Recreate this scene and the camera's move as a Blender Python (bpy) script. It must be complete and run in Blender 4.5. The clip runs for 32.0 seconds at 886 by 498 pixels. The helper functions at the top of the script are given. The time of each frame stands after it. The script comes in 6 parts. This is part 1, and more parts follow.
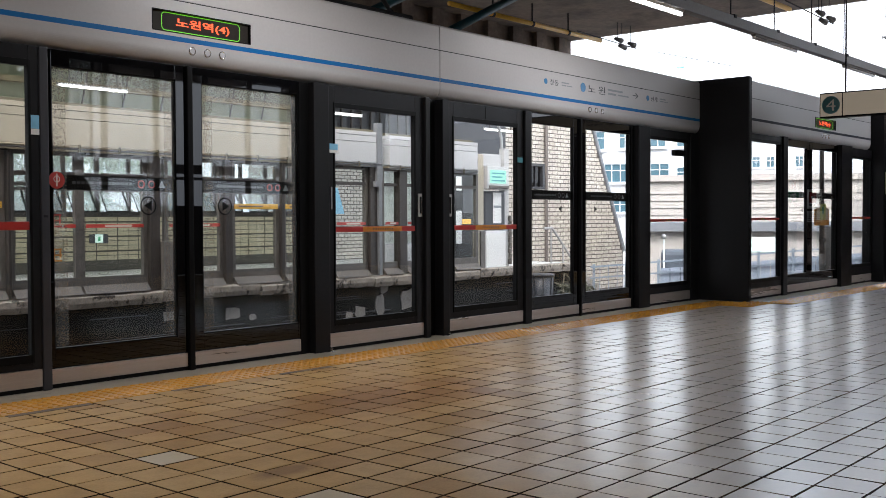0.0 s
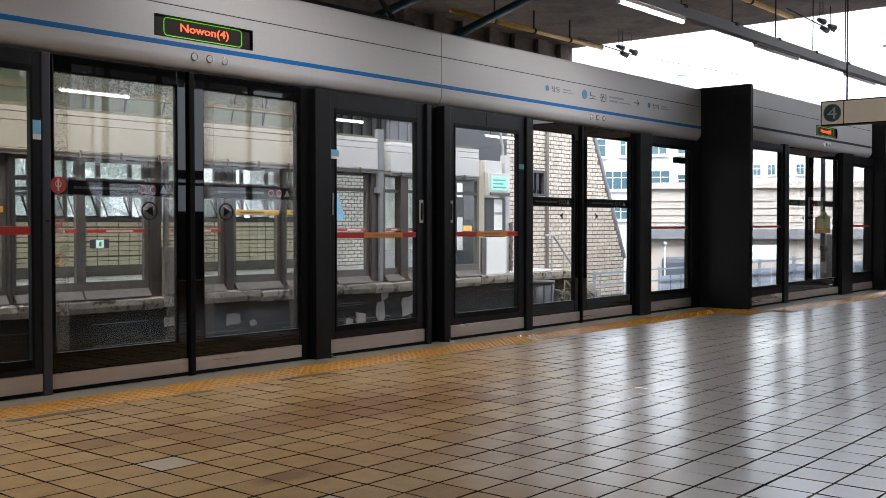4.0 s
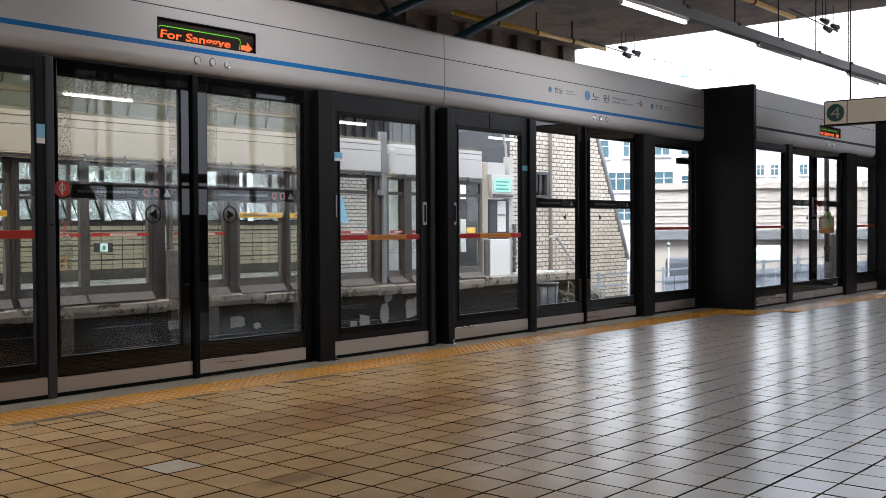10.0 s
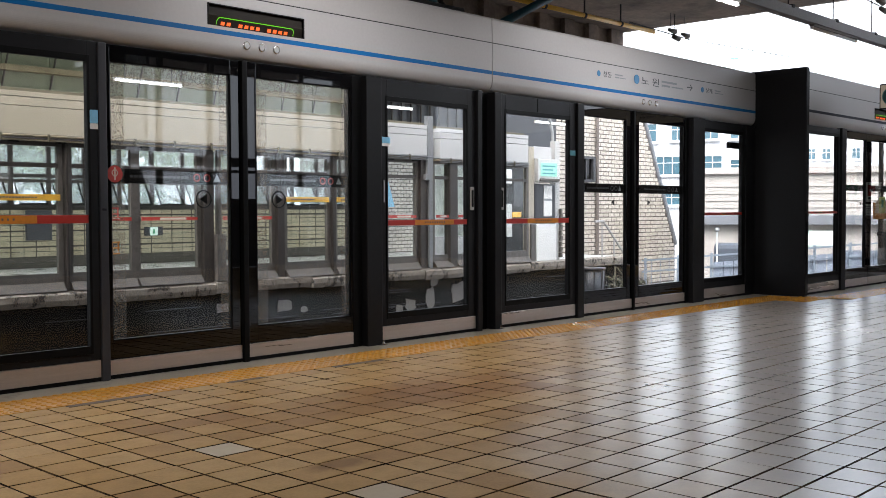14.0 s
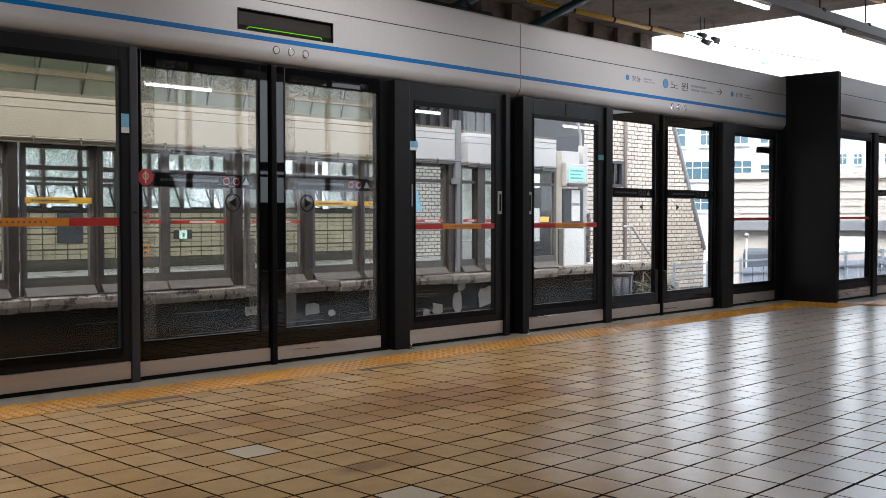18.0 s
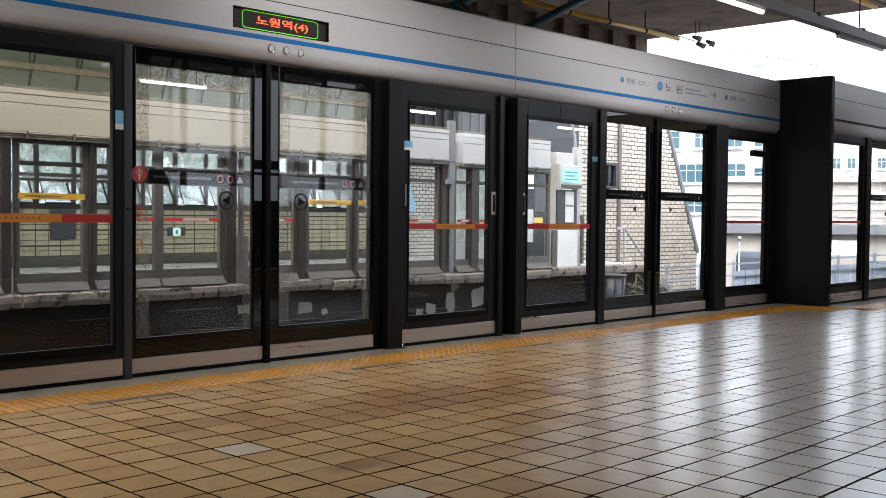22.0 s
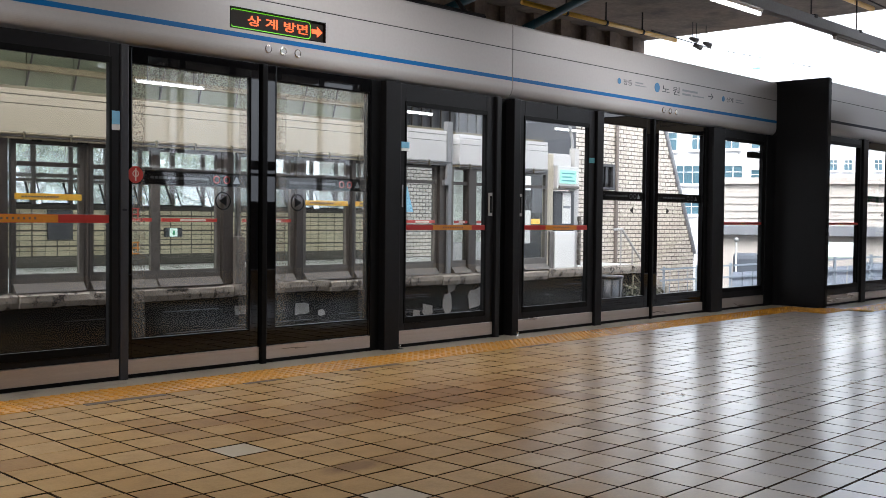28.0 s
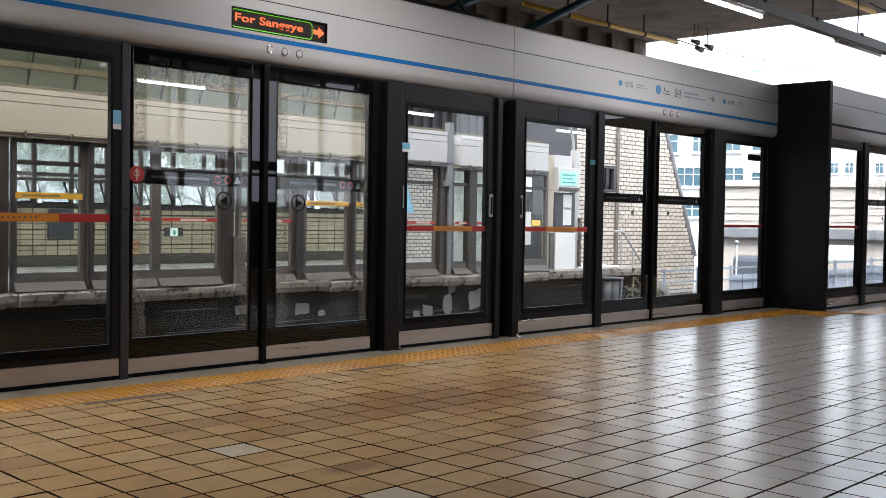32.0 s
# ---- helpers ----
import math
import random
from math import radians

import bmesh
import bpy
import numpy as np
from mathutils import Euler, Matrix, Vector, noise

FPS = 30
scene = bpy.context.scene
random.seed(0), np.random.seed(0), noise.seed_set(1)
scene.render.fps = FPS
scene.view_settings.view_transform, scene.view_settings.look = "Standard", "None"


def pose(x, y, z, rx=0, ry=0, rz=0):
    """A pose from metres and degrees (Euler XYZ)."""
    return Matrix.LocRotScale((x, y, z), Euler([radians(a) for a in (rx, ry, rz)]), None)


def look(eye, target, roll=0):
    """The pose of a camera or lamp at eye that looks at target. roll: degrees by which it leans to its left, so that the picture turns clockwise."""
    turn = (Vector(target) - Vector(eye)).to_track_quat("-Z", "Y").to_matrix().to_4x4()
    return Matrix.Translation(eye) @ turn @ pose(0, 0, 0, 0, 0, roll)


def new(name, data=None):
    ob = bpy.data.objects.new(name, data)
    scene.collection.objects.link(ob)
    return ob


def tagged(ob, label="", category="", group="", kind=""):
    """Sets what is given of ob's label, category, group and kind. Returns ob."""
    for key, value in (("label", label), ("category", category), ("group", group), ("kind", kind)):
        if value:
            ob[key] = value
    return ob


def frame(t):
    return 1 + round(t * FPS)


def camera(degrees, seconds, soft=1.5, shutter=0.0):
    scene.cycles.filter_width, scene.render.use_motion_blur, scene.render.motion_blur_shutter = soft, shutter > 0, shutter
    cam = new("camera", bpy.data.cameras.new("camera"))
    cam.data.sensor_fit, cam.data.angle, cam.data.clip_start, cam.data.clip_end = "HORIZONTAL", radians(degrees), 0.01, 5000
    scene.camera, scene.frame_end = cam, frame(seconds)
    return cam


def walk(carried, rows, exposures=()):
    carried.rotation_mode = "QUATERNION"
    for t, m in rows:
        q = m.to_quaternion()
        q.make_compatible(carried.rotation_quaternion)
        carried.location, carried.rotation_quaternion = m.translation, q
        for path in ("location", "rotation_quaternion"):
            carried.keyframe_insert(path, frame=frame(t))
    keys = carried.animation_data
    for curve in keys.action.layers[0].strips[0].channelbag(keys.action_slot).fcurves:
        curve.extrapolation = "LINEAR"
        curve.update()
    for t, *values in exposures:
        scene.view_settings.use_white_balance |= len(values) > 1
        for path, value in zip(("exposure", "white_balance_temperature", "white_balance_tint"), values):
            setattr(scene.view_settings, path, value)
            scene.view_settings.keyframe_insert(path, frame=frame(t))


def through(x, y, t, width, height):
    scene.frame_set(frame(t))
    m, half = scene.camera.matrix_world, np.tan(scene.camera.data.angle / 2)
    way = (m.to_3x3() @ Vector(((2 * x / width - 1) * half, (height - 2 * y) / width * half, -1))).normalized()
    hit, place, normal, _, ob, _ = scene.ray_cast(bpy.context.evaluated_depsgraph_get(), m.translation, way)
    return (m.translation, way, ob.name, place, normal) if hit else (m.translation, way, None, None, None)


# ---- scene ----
# The walk: seconds, eye, yaw, pitch, roll.
cam = camera(47.07, 32.0, soft=0.85)
ROWS = [
    (0.0, -2.043, -5.749, 1.022, -49.689, -1.713, 0.254),
    (0.5, -2.041, -5.748, 1.021, -49.666, -1.657, 0.179),
    (1.0, -2.047, -5.744, 1.022, -49.648, -1.649, 0.146),
    (1.5, -2.045, -5.746, 1.022, -49.664, -1.602, 0.145),
    (2.0, -2.046, -5.744, 1.022, -49.681, -1.476, -0.043),
    (2.5, -2.042, -5.744, 1.020, -49.642, -1.426, 0.017),
    (3.0, -2.045, -5.744, 1.025, -49.702, -1.345, -0.165),
    (3.5, -2.043, -5.744, 1.021, -49.648, -1.329, -0.038),
    (5.5, -2.044, -5.746, 1.019, -49.669, -1.358, 0.115),
    (6.0, -2.045, -5.746, 1.020, -49.690, -1.361, 0.018),
    (6.5, -2.044, -5.744, 1.021, -49.690, -1.327, -0.028),
    (7.0, -2.042, -5.744, 1.019, -49.690, -1.314, 0.034),
    (7.5, -2.043, -5.747, 1.022, -49.679, -1.367, 0.005),
    (8.0, -2.045, -5.745, 1.021, -49.737, -1.323, -0.052),
    (8.5, -2.045, -5.746, 1.022, -49.702, -1.303, -0.111),
    (9.0, -2.044, -5.744, 1.021, -49.643, -1.278, -0.018),
    (9.5, -2.044, -5.742, 1.022, -49.545, -1.256, 0.078),
    (10.0, -2.044, -5.744, 1.018, -49.455, -1.224, 0.325),
    (10.5, -2.032, -5.743, 1.020, -49.632, -1.107, 0.322),
    (11.0, -2.029, -5.751, 1.017, -53.585, -1.717, -0.143),
    (11.5, -2.040, -5.762, 1.017, -54.549, -2.141, -0.457),
    (12.0, -2.049, -5.755, 1.021, -54.399, -2.231, -0.560),
    (12.5, -2.050, -5.735, 1.024, -50.695, -2.203, -0.490),
    (13.0, -2.052, -5.725, 1.023, -47.700, -2.149, -0.173),
    (13.5, -2.049, -5.724, 1.024, -47.334, -2.118, -0.010),
    (14.0, -2.047, -5.720, 1.027, -46.926, -2.108, 0.208),
    (14.5, -2.050, -5.724, 1.024, -46.025, -1.838, 0.247),
    (16.5, -2.048, -5.726, 1.022, -45.448, -1.872, 0.304),
    (17.0, -2.050, -5.723, 1.023, -45.403, -1.871, 0.276),
    (17.5, -2.049, -5.726, 1.022, -45.442, -1.856, 0.162),
    (18.0, -2.051, -5.721, 1.023, -45.384, -1.851, 0.029),
    (18.5, -2.050, -5.729, 1.021, -45.442, -1.840, -0.031),
    (19.0, -2.051, -5.726, 1.023, -45.578, -1.852, -0.207),
    (19.5, -2.051, -5.728, 1.023, -45.550, -1.876, -0.332),
    (20.0, -2.048, -5.727, 1.021, -45.544, -1.898, -0.387),
    (20.5, -2.050, -5.724, 1.023, -45.617, -1.875, -0.467),
    (21.0, -2.048, -5.727, 1.018, -45.603, -1.860, -0.442),
    (21.5, -2.052, -5.727, 1.023, -45.672, -1.846, -0.567),
    (22.0, -2.055, -5.731, 1.024, -45.718, -1.853, -0.565),
    (22.5, -2.051, -5.730, 1.020, -45.763, -1.848, -0.573),
    (23.0, -2.049, -5.721, 1.022, -45.809, -1.831, -0.635),
    (23.5, -2.050, -5.729, 1.024, -45.752, -1.844, -0.612),
    (24.0, -2.047, -5.727, 1.020, -45.717, -1.807, -0.644),
    (24.5, -2.051, -5.726, 1.022, -45.769, -1.820, -0.730),
    (25.0, -2.050, -5.728, 1.021, -45.752, -1.865, -0.738),
    (25.5, -2.050, -5.726, 1.020, -45.858, -1.878, -0.686),
    (27.5, -2.047, -5.731, 1.023, -45.871, -1.749, -0.630),
    (28.0, -2.050, -5.731, 1.023, -45.871, -1.788, -0.648),
    (28.5, -2.051, -5.729, 1.026, -45.788, -1.832, -0.685),
    (29.0, -2.049, -5.730, 1.024, -45.762, -1.821, -0.701),
    (29.5, -2.052, -5.731, 1.022, -45.746, -1.820, -0.843),
    (30.0, -2.052, -5.732, 1.023, -45.738, -1.769, -0.854),
    (30.5, -2.051, -5.729, 1.021, -45.702, -1.750, -0.975),
    (31.0, -2.049, -5.730, 1.022, -45.718, -1.749, -0.916),
    (31.5, -2.048, -5.733, 1.022, -45.747, -1.705, -0.927),
    (32.0, -2.052, -5.733, 1.024, -45.836, -1.736, -0.944),
]
walk(cam, [(t, pose(x, y, z, 90 + pitch, roll, yaw)) for t, x, y, z, yaw, pitch, roll in ROWS], [(0.0, 2.21, 6250, 13), (10.3, 2.19, 6250, 13), (11.3, 2.08, 6250, 13), (12.1, 2.10, 6250, 13), (13.2, 2.34, 6250, 13), (18.0, 2.37, 6250, 13), (32.0, 2.37, 6250, 13)])

# World: an overcast white sky, with a wide weak sun.
SUN_UP, SUN_ROUND = radians(48), radians(236)
world = bpy.data.worlds.new("sky")
scene.world = world
world.use_nodes = True
wn, wl = world.node_tree.nodes, world.node_tree.links
sky = wn.new("ShaderNodeTexSky")
sky.sky_type, sky.sun_disc = "NISHITA", False
sky.sun_elevation, sky.sun_rotation = SUN_UP, SUN_ROUND
sky.dust_density, sky.air_density = 6.0, 1.5
grey = wn.new("ShaderNodeHueSaturation")
grey.inputs["Saturation"].default_value = 0.42
wl.new(sky.outputs[0], grey.inputs["Color"])
veil = wn.new("ShaderNodeMix")
veil.data_type = "RGBA"
veil.inputs["Factor"].default_value = 0.5
veil.inputs["B"].default_value = (5.8, 6.25, 6.9, 1)
wl.new(grey.outputs[0], veil.inputs["A"])
wl.new(veil.outputs["Result"], wn["Background"].inputs["Color"])
wn["Background"].inputs["Strength"].default_value = 0.15

sun_data = bpy.data.lights.new("sun", "SUN")
sun_data.energy, sun_data.angle, sun_data.color = 0.5, radians(30), (1.0, 0.97, 0.92)
sun = new("sun", sun_data)
sun.matrix_world = look((0, 0, 30), (-30 * math.cos(SUN_UP) * math.sin(SUN_ROUND), -30 * math.cos(SUN_UP) * math.cos(SUN_ROUND), 30 - 30 * math.sin(SUN_UP)))


# ---------------------------------------------------------------- materials
def material(name):
    m = bpy.data.materials.new(name)
    m.use_nodes = True
    n, l = m.node_tree.nodes, m.node_tree.links
    return m, n, l, n["Principled BSDF"]


def ramp(n, stops):
    r = n.new("ShaderNodeValToRGB")
    e = r.color_ramp.elements
    while len(e) < len(stops):
        e.new(0.5)
    for k, (p, c) in zip(e, stops):
        k.position = p
        k.color = (*c, 1) if len(c) == 3 else c
    return r


def noise_tex(n, l, coord, scale, detail=4.0, rough=0.55, stretch=None):
    t = n.new("ShaderNodeTexNoise")
    t.inputs["Scale"].default_value, t.inputs["Detail"].default_value, t.inputs["Roughness"].default_value = scale, detail, rough
    if stretch:
        mp = n.new("ShaderNodeMapping")
        mp.inputs["Scale"].default_value = stretch
        l.new(coord, mp.inputs["Vector"])
        coord = mp.outputs[0]
    l.new(coord, t.inputs["Vector"])
    return t


def surface(name, colour, rough=0.5, metal=0.0, vary=0.25, coarse=1.5, fine=40.0, bump=0.15, stain=None, stain_at=(0.55, 0.75),
            stretch=None, per=None, rough_vary=0.12, depth=0.004, spec=0.5):
    """A painted, metal or stone surface: colour varied at two scales, worn in stains, with fine relief."""
    m, n, l, p = material(name)
    pos = n.new("ShaderNodeNewGeometry").outputs["Position"]
    big = noise_tex(n, l, pos, coarse, 5, 0.6, stretch)
    small = noise_tex(n, l, pos, fine, 3, 0.6, stretch)
    add = n.new("ShaderNodeMath")
    add.operation = "ADD"
    l.new(big.outputs[0], add.inputs[0])
    l.new(small.outputs[0], add.inputs[1])
    half = n.new("ShaderNodeMath")
    half.operation = "MULTIPLY"
    half.inputs[1].default_value = 0.5
    l.new(add.outputs[0], half.inputs[0])
    lo = tuple(c * (1 - vary) for c in colour)
    hi = tuple(min(1, c * (1 + vary)) for c in colour)
    r = ramp(n, [(0.3, lo), (0.7, hi)])
    l.new(half.outputs[0], r.inputs[0])
    out = r.outputs[0]
    if stain:
        s = noise_tex(n, l, pos, coarse * 2.3, 6, 0.7, stretch)
        sr = ramp(n, [(stain_at[0], (0, 0, 0)), (stain_at[1], (1, 1, 1))])
        l.new(s.outputs[0], sr.inputs[0])
        mx = n.new("ShaderNodeMix")
        mx.data_type = "RGBA"
        mx.inputs["B"].default_value = (*stain, 1)
        l.new(sr.outputs[0], mx.inputs["Factor"])
        l.new(out, mx.inputs["A"])
        out = mx.outputs["Result"]
    if per:
        src = n.new("ShaderNodeObjectInfo").outputs["Random"] if per[0] == "object" else n.new("ShaderNodeNewGeometry").outputs["Random Per Island"]
        pr = ramp(n, [(0, (1 - per[1],) * 3), (1, (1 + per[1],) * 3)])
        pr.color_ramp.elements[1].color = (1, 1, 1, 1)
        l.new(src, pr.inputs[0])
        mx = n.new("ShaderNodeMix")
        mx.data_type, mx.blend_type = "RGBA", "MULTIPLY"
        mx.inputs["Factor"].default_value = 1
        l.new(out, mx.inputs["A"])
        l.new(pr.outputs[0], mx.inputs["B"])
        out = mx.outputs["Result"]
    l.new(out, p.inputs["Base Color"])
    rr = ramp(n, [(0.3, (max(0.02, rough - rough_vary),) * 3), (0.7, (min(1, rough + rough_vary),) * 3)])
    l.new(big.outputs[0], rr.inputs[0])
    l.new(rr.outputs[0], p.inputs["Roughness"])
    p.inputs["Metallic"].default_value = metal
    p.inputs["Specular IOR Level"].default_value = spec
    if bump:
        b = n.new("ShaderNodeBump")
        b.inputs["Strength"].default_value, b.inputs["Distance"].default_value = bump, depth
        l.new(half.outputs[0], b.inputs["Height"])
        l.new(b.outputs[0], p.inputs["Normal"])
    return m


def glow(name, colour, strength):
    m, n, l, p = material(name)
    p.inputs["Base Color"].default_value = (*[c * 0.3 for c in colour], 1)
    p.inputs["Emission Color"].default_value = (*colour, 1)
    p.inputs["Emission Strength"].default_value = strength
    return m


def pane(name, tint, dirt=0.04, dirt_colour=(0.6, 0.6, 0.57), mirror=0.024):
    """Clear sheet glass: it lets light straight through, mirrors by Fresnel, and carries a thin film of dust."""
    m, n, l, p = material(name)
    n.remove(p)
    clear, gloss, dust = n.new("ShaderNodeBsdfTransparent"), n.new("ShaderNodeBsdfGlossy"), n.new("ShaderNodeBsdfDiffuse")
    clear.inputs[0].default_value = (*tint, 1)
    gloss.inputs["Roughness"].default_value = 0.004
    dust.inputs[0].default_value = (*dirt_colour, 1)
    lw = n.new("ShaderNodeLayerWeight")
    lw.inputs["Blend"].default_value = 0.5
    pw = n.new("ShaderNodeMath")
    pw.operation = "POWER"
    pw.inputs[1].default_value = 5.0
    l.new(lw.outputs["Facing"], pw.inputs[0])
    fr = n.new("ShaderNodeMath")
    fr.operation = "MULTIPLY_ADD"
    fr.inputs[1].default_value, fr.inputs[2].default_value = 0.9, mirror
    l.new(pw.outputs[0], fr.inputs[0])
    a, b = n.new("ShaderNodeMixShader"), n.new("ShaderNodeMixShader")
    l.new(fr.outputs[0], a.inputs[0])
    l.new(clear.outputs[0], a.inputs[1])
    l.new(gloss.outputs[0], a.inputs[2])
    pos = n.new("ShaderNodeNewGeometry").outputs["Position"]
    t = noise_tex(n, l, pos, 2.2, 6, 0.65, (1, 1, 0.35))
    r = ramp(n, [(0.35, (dirt * 0.3,) * 3), (0.75, (dirt * 2.2,) * 3)])
    l.new(t.outputs[0], r.inputs[0])
    l.new(r.outputs[0], b.inputs[0])
    l.new(a.outputs[0], b.inputs[1])
    l.new(dust.outputs[0], b.inputs[2])
    l.new(b.outputs[0], n["Material Output"].inputs[0])
    return m


def frosted(name, scale, cover=0.25):
    """White etched lattice film on clear glass."""
    m, n, l, p = material(name)
    n.remove(p)
    clear, white = n.new("ShaderNodeBsdfTransparent"), n.new("ShaderNodeBsdfDiffuse")
    white.inputs[0].default_value = (0.42, 0.42, 0.40, 1)
    pos = n.new("ShaderNodeNewGeometry").outputs["Position"]
    v = n.new("ShaderNodeTexVoronoi")
    v.feature = "DISTANCE_TO_EDGE"
    v.inputs["Scale"].default_value = scale
    v.inputs["Randomness"].default_value = 0.75
    l.new(pos, v.inputs["Vector"])
    r = ramp(n, [(0.09, (0.01,) * 3), (0.14, (cover,) * 3)])
    l.new(v.outputs[0], r.inputs[0])
    mx = n.new("ShaderNodeMixShader")
    l.new(r.outputs[0], mx.inputs[0])
    l.new(clear.outputs[0], mx.inputs[1])
    l.new(white.outputs[0], mx.inputs[2])
    l.new(mx.outputs[0], n["Material Output"].inputs[0])
    return m


def floor_tile(name, source, dark=(0.35, 0.195, 0.064), mid=(0.41, 0.240, 0.080), light=(0.445, 0.271, 0.096)):
    """Fired-clay floor tile: tone by the piece, reddish stain, scuffs, a worn gloss, a painted sheen and two damp
    spots.
    """
    m, n, l, p = material(name)
    pos = n.new("ShaderNodeNewGeometry").outputs["Position"]
    rnd = n.new("ShaderNodeObjectInfo").outputs["Random"] if source == "object" else n.new("ShaderNodeNewGeometry").outputs["Random Per Island"]
    tone = ramp(n, [(0.0, dark), (0.12, mid), (0.80, light), (0.97, (light[0] * 1.05, light[1] * 1.10, light[2] * 1.25)), (1.0, dark)])
    l.new(rnd, tone.inputs[0])
    speck = noise_tex(n, l, pos, 70, 6, 0.75)
    cloud = noise_tex(n, l, pos, 6.5, 5, 0.65)
    blend = n.new("ShaderNodeMath")
    blend.operation = "ADD"
    l.new(speck.outputs[0], blend.inputs[0])
    l.new(cloud.outputs[0], blend.inputs[1])
    halved = n.new("ShaderNodeMath")
    halved.operation = "MULTIPLY"
    halved.inputs[1].default_value = 0.5
    l.new(blend.outputs[0], halved.inputs[0])
    sr = ramp(n, [(0.34, (0.74, 0.71, 0.66)), (0.54, (1.0, 1.0, 1.0)), (0.70, (1.08, 1.10, 1.12))])
    l.new(halved.outputs[0], sr.inputs[0])
    mul = n.new("ShaderNodeMix")
    mul.data_type, mul.blend_type = "RGBA", "MULTIPLY"
    mul.inputs["Factor"].default_value = 1
    l.new(tone.outputs[0], mul.inputs["A"])
    l.new(sr.outputs[0], mul.inputs["B"])
    out = mul.outputs["Result"]

    def patch(x, y, rx, ry, soft):
        mp = n.new("ShaderNodeMapping")
        mp.inputs["Location"].default_value = (-x / rx, -y / ry, 0)
        mp.inputs["Scale"].default_value = (1 / rx, 1 / ry, 0)
        l.new(pos, mp.inputs["Vector"])
        wob = noise_tex(n, l, pos, 3.5, 4, 0.6)
        ad = n.new("ShaderNodeVectorMath")
        ad.operation = "LENGTH"
        l.new(mp.outputs[0], ad.inputs[0])
        su = n.new("ShaderNodeMath")
        su.operation = "ADD"
        l.new(ad.outputs["Value"], su.inputs[0])
        l.new(wob.outputs[0], su.inputs[1])
        r = ramp(n, [(max(0, (1.3 - soft) / 2), (1, 1, 1)), (1.5 / 2, (0, 0, 0))])
        hf = n.new("ShaderNodeMath")
        hf.operation = "MULTIPLY"
        hf.inputs[1].default_value = 0.5
        l.new(su.outputs[0], hf.inputs[0])
        l.new(hf.outputs[0], r.inputs[0])
        return r.outputs[0]

    def stained(colour, mask, strength):
        nonlocal out
        k = n.new("ShaderNodeMath")
        k.operation = "MULTIPLY"
        k.inputs[1].default_value = strength
        l.new(mask, k.inputs[0])
        mx = n.new("ShaderNodeMix")
        mx.data_type, mx.blend_type = "RGBA", "MULTIPLY"
        mx.inputs["B"].default_value = (*colour, 1)
        l.new(k.outputs[0], mx.inputs["Factor"])
        l.new(out, mx.inputs["A"])
        out = mx.outputs["Result"]

    stained((0.70, 0.50, 0.32), patch(2.2, -1.75, 1.1, 0.62, 0.5), 0.55)
    stained((0.68, 0.50, 0.34), patch(0.95, -1.45, 0.55, 0.35, 0.5), 0.3)
    stained((0.45, 0.36, 0.28), patch(0.66, -2.60, 0.20, 0.09, 0.4), 0.8)
    damp = n.new("ShaderNodeMath")
    damp.operation = "MAXIMUM"
    l.new(patch(3.15, -2.56, 0.21, 0.21, 0.6), damp.inputs[0])
    l.new(patch(4.52, -3.12, 0.20, 0.16, 0.6), damp.inputs[1])
    # Glossy from about the second door on, matt before it; also masks the sheen.
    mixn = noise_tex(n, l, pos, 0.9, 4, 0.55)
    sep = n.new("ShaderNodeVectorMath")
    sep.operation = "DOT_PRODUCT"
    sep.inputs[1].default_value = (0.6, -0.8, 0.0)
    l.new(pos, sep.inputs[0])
    gloss_side = n.new("ShaderNodeMath")
    gloss_side.operation = "MULTIPLY_ADD"
    gloss_side.inputs[1].default_value = 0.9
    l.new(mixn.outputs[0], gloss_side.inputs[0])
    l.new(sep.outputs["Value"], gloss_side.inputs[2])
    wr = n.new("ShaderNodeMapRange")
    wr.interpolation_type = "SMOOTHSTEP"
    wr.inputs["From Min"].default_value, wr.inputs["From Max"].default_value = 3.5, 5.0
    l.new(gloss_side.outputs[0], wr.inputs["Value"])
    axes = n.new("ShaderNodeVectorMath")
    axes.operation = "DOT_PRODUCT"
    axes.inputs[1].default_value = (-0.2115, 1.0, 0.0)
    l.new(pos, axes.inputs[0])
    gloss_fade = n.new("ShaderNodeMapRange")
    gloss_fade.inputs["From Min"].default_value, gloss_fade.inputs["From Max"].default_value = -5.5, -4.7
    l.new(axes.outputs["Value"], gloss_fade.inputs["Value"])
    gloss_mask = n.new("ShaderNodeMath")
    gloss_mask.operation = "MULTIPLY"
    l.new(wr.outputs[0], gloss_mask.inputs[0])
    l.new(gloss_fade.outputs[0], gloss_mask.inputs[1])
    rr = n.new("ShaderNodeMapRange")
    rr.inputs["To Min"].default_value, rr.inputs["To Max"].default_value = 0.50, 0.46
    l.new(gloss_mask.outputs[0], rr.inputs["Value"])
    gl = n.new("ShaderNodeMapRange")
    gl.inputs["To Min"].default_value, gl.inputs["To Max"].default_value = 0.06, 1.0
    l.new(gloss_mask.outputs[0], gl.inputs["Value"])
    l.new(gl.outputs[0], p.inputs["Specular IOR Level"])
    # Sheen of reflected daylight, painted as bluish grey into the tile colour.
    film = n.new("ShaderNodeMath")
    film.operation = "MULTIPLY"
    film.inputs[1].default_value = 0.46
    l.new(gloss_mask.outputs[0], film.inputs[0])
    sheen_mix = n.new("ShaderNodeMix")
    sheen_mix.data_type = "RGBA"
    sheen_mix.inputs["B"].default_value = (0.455, 0.455, 0.465, 1)
    l.new(film.outputs[0], sheen_mix.inputs["Factor"])
    l.new(out, sheen_mix.inputs["A"])
    l.new(sheen_mix.outputs["Result"], p.inputs["Base Color"])
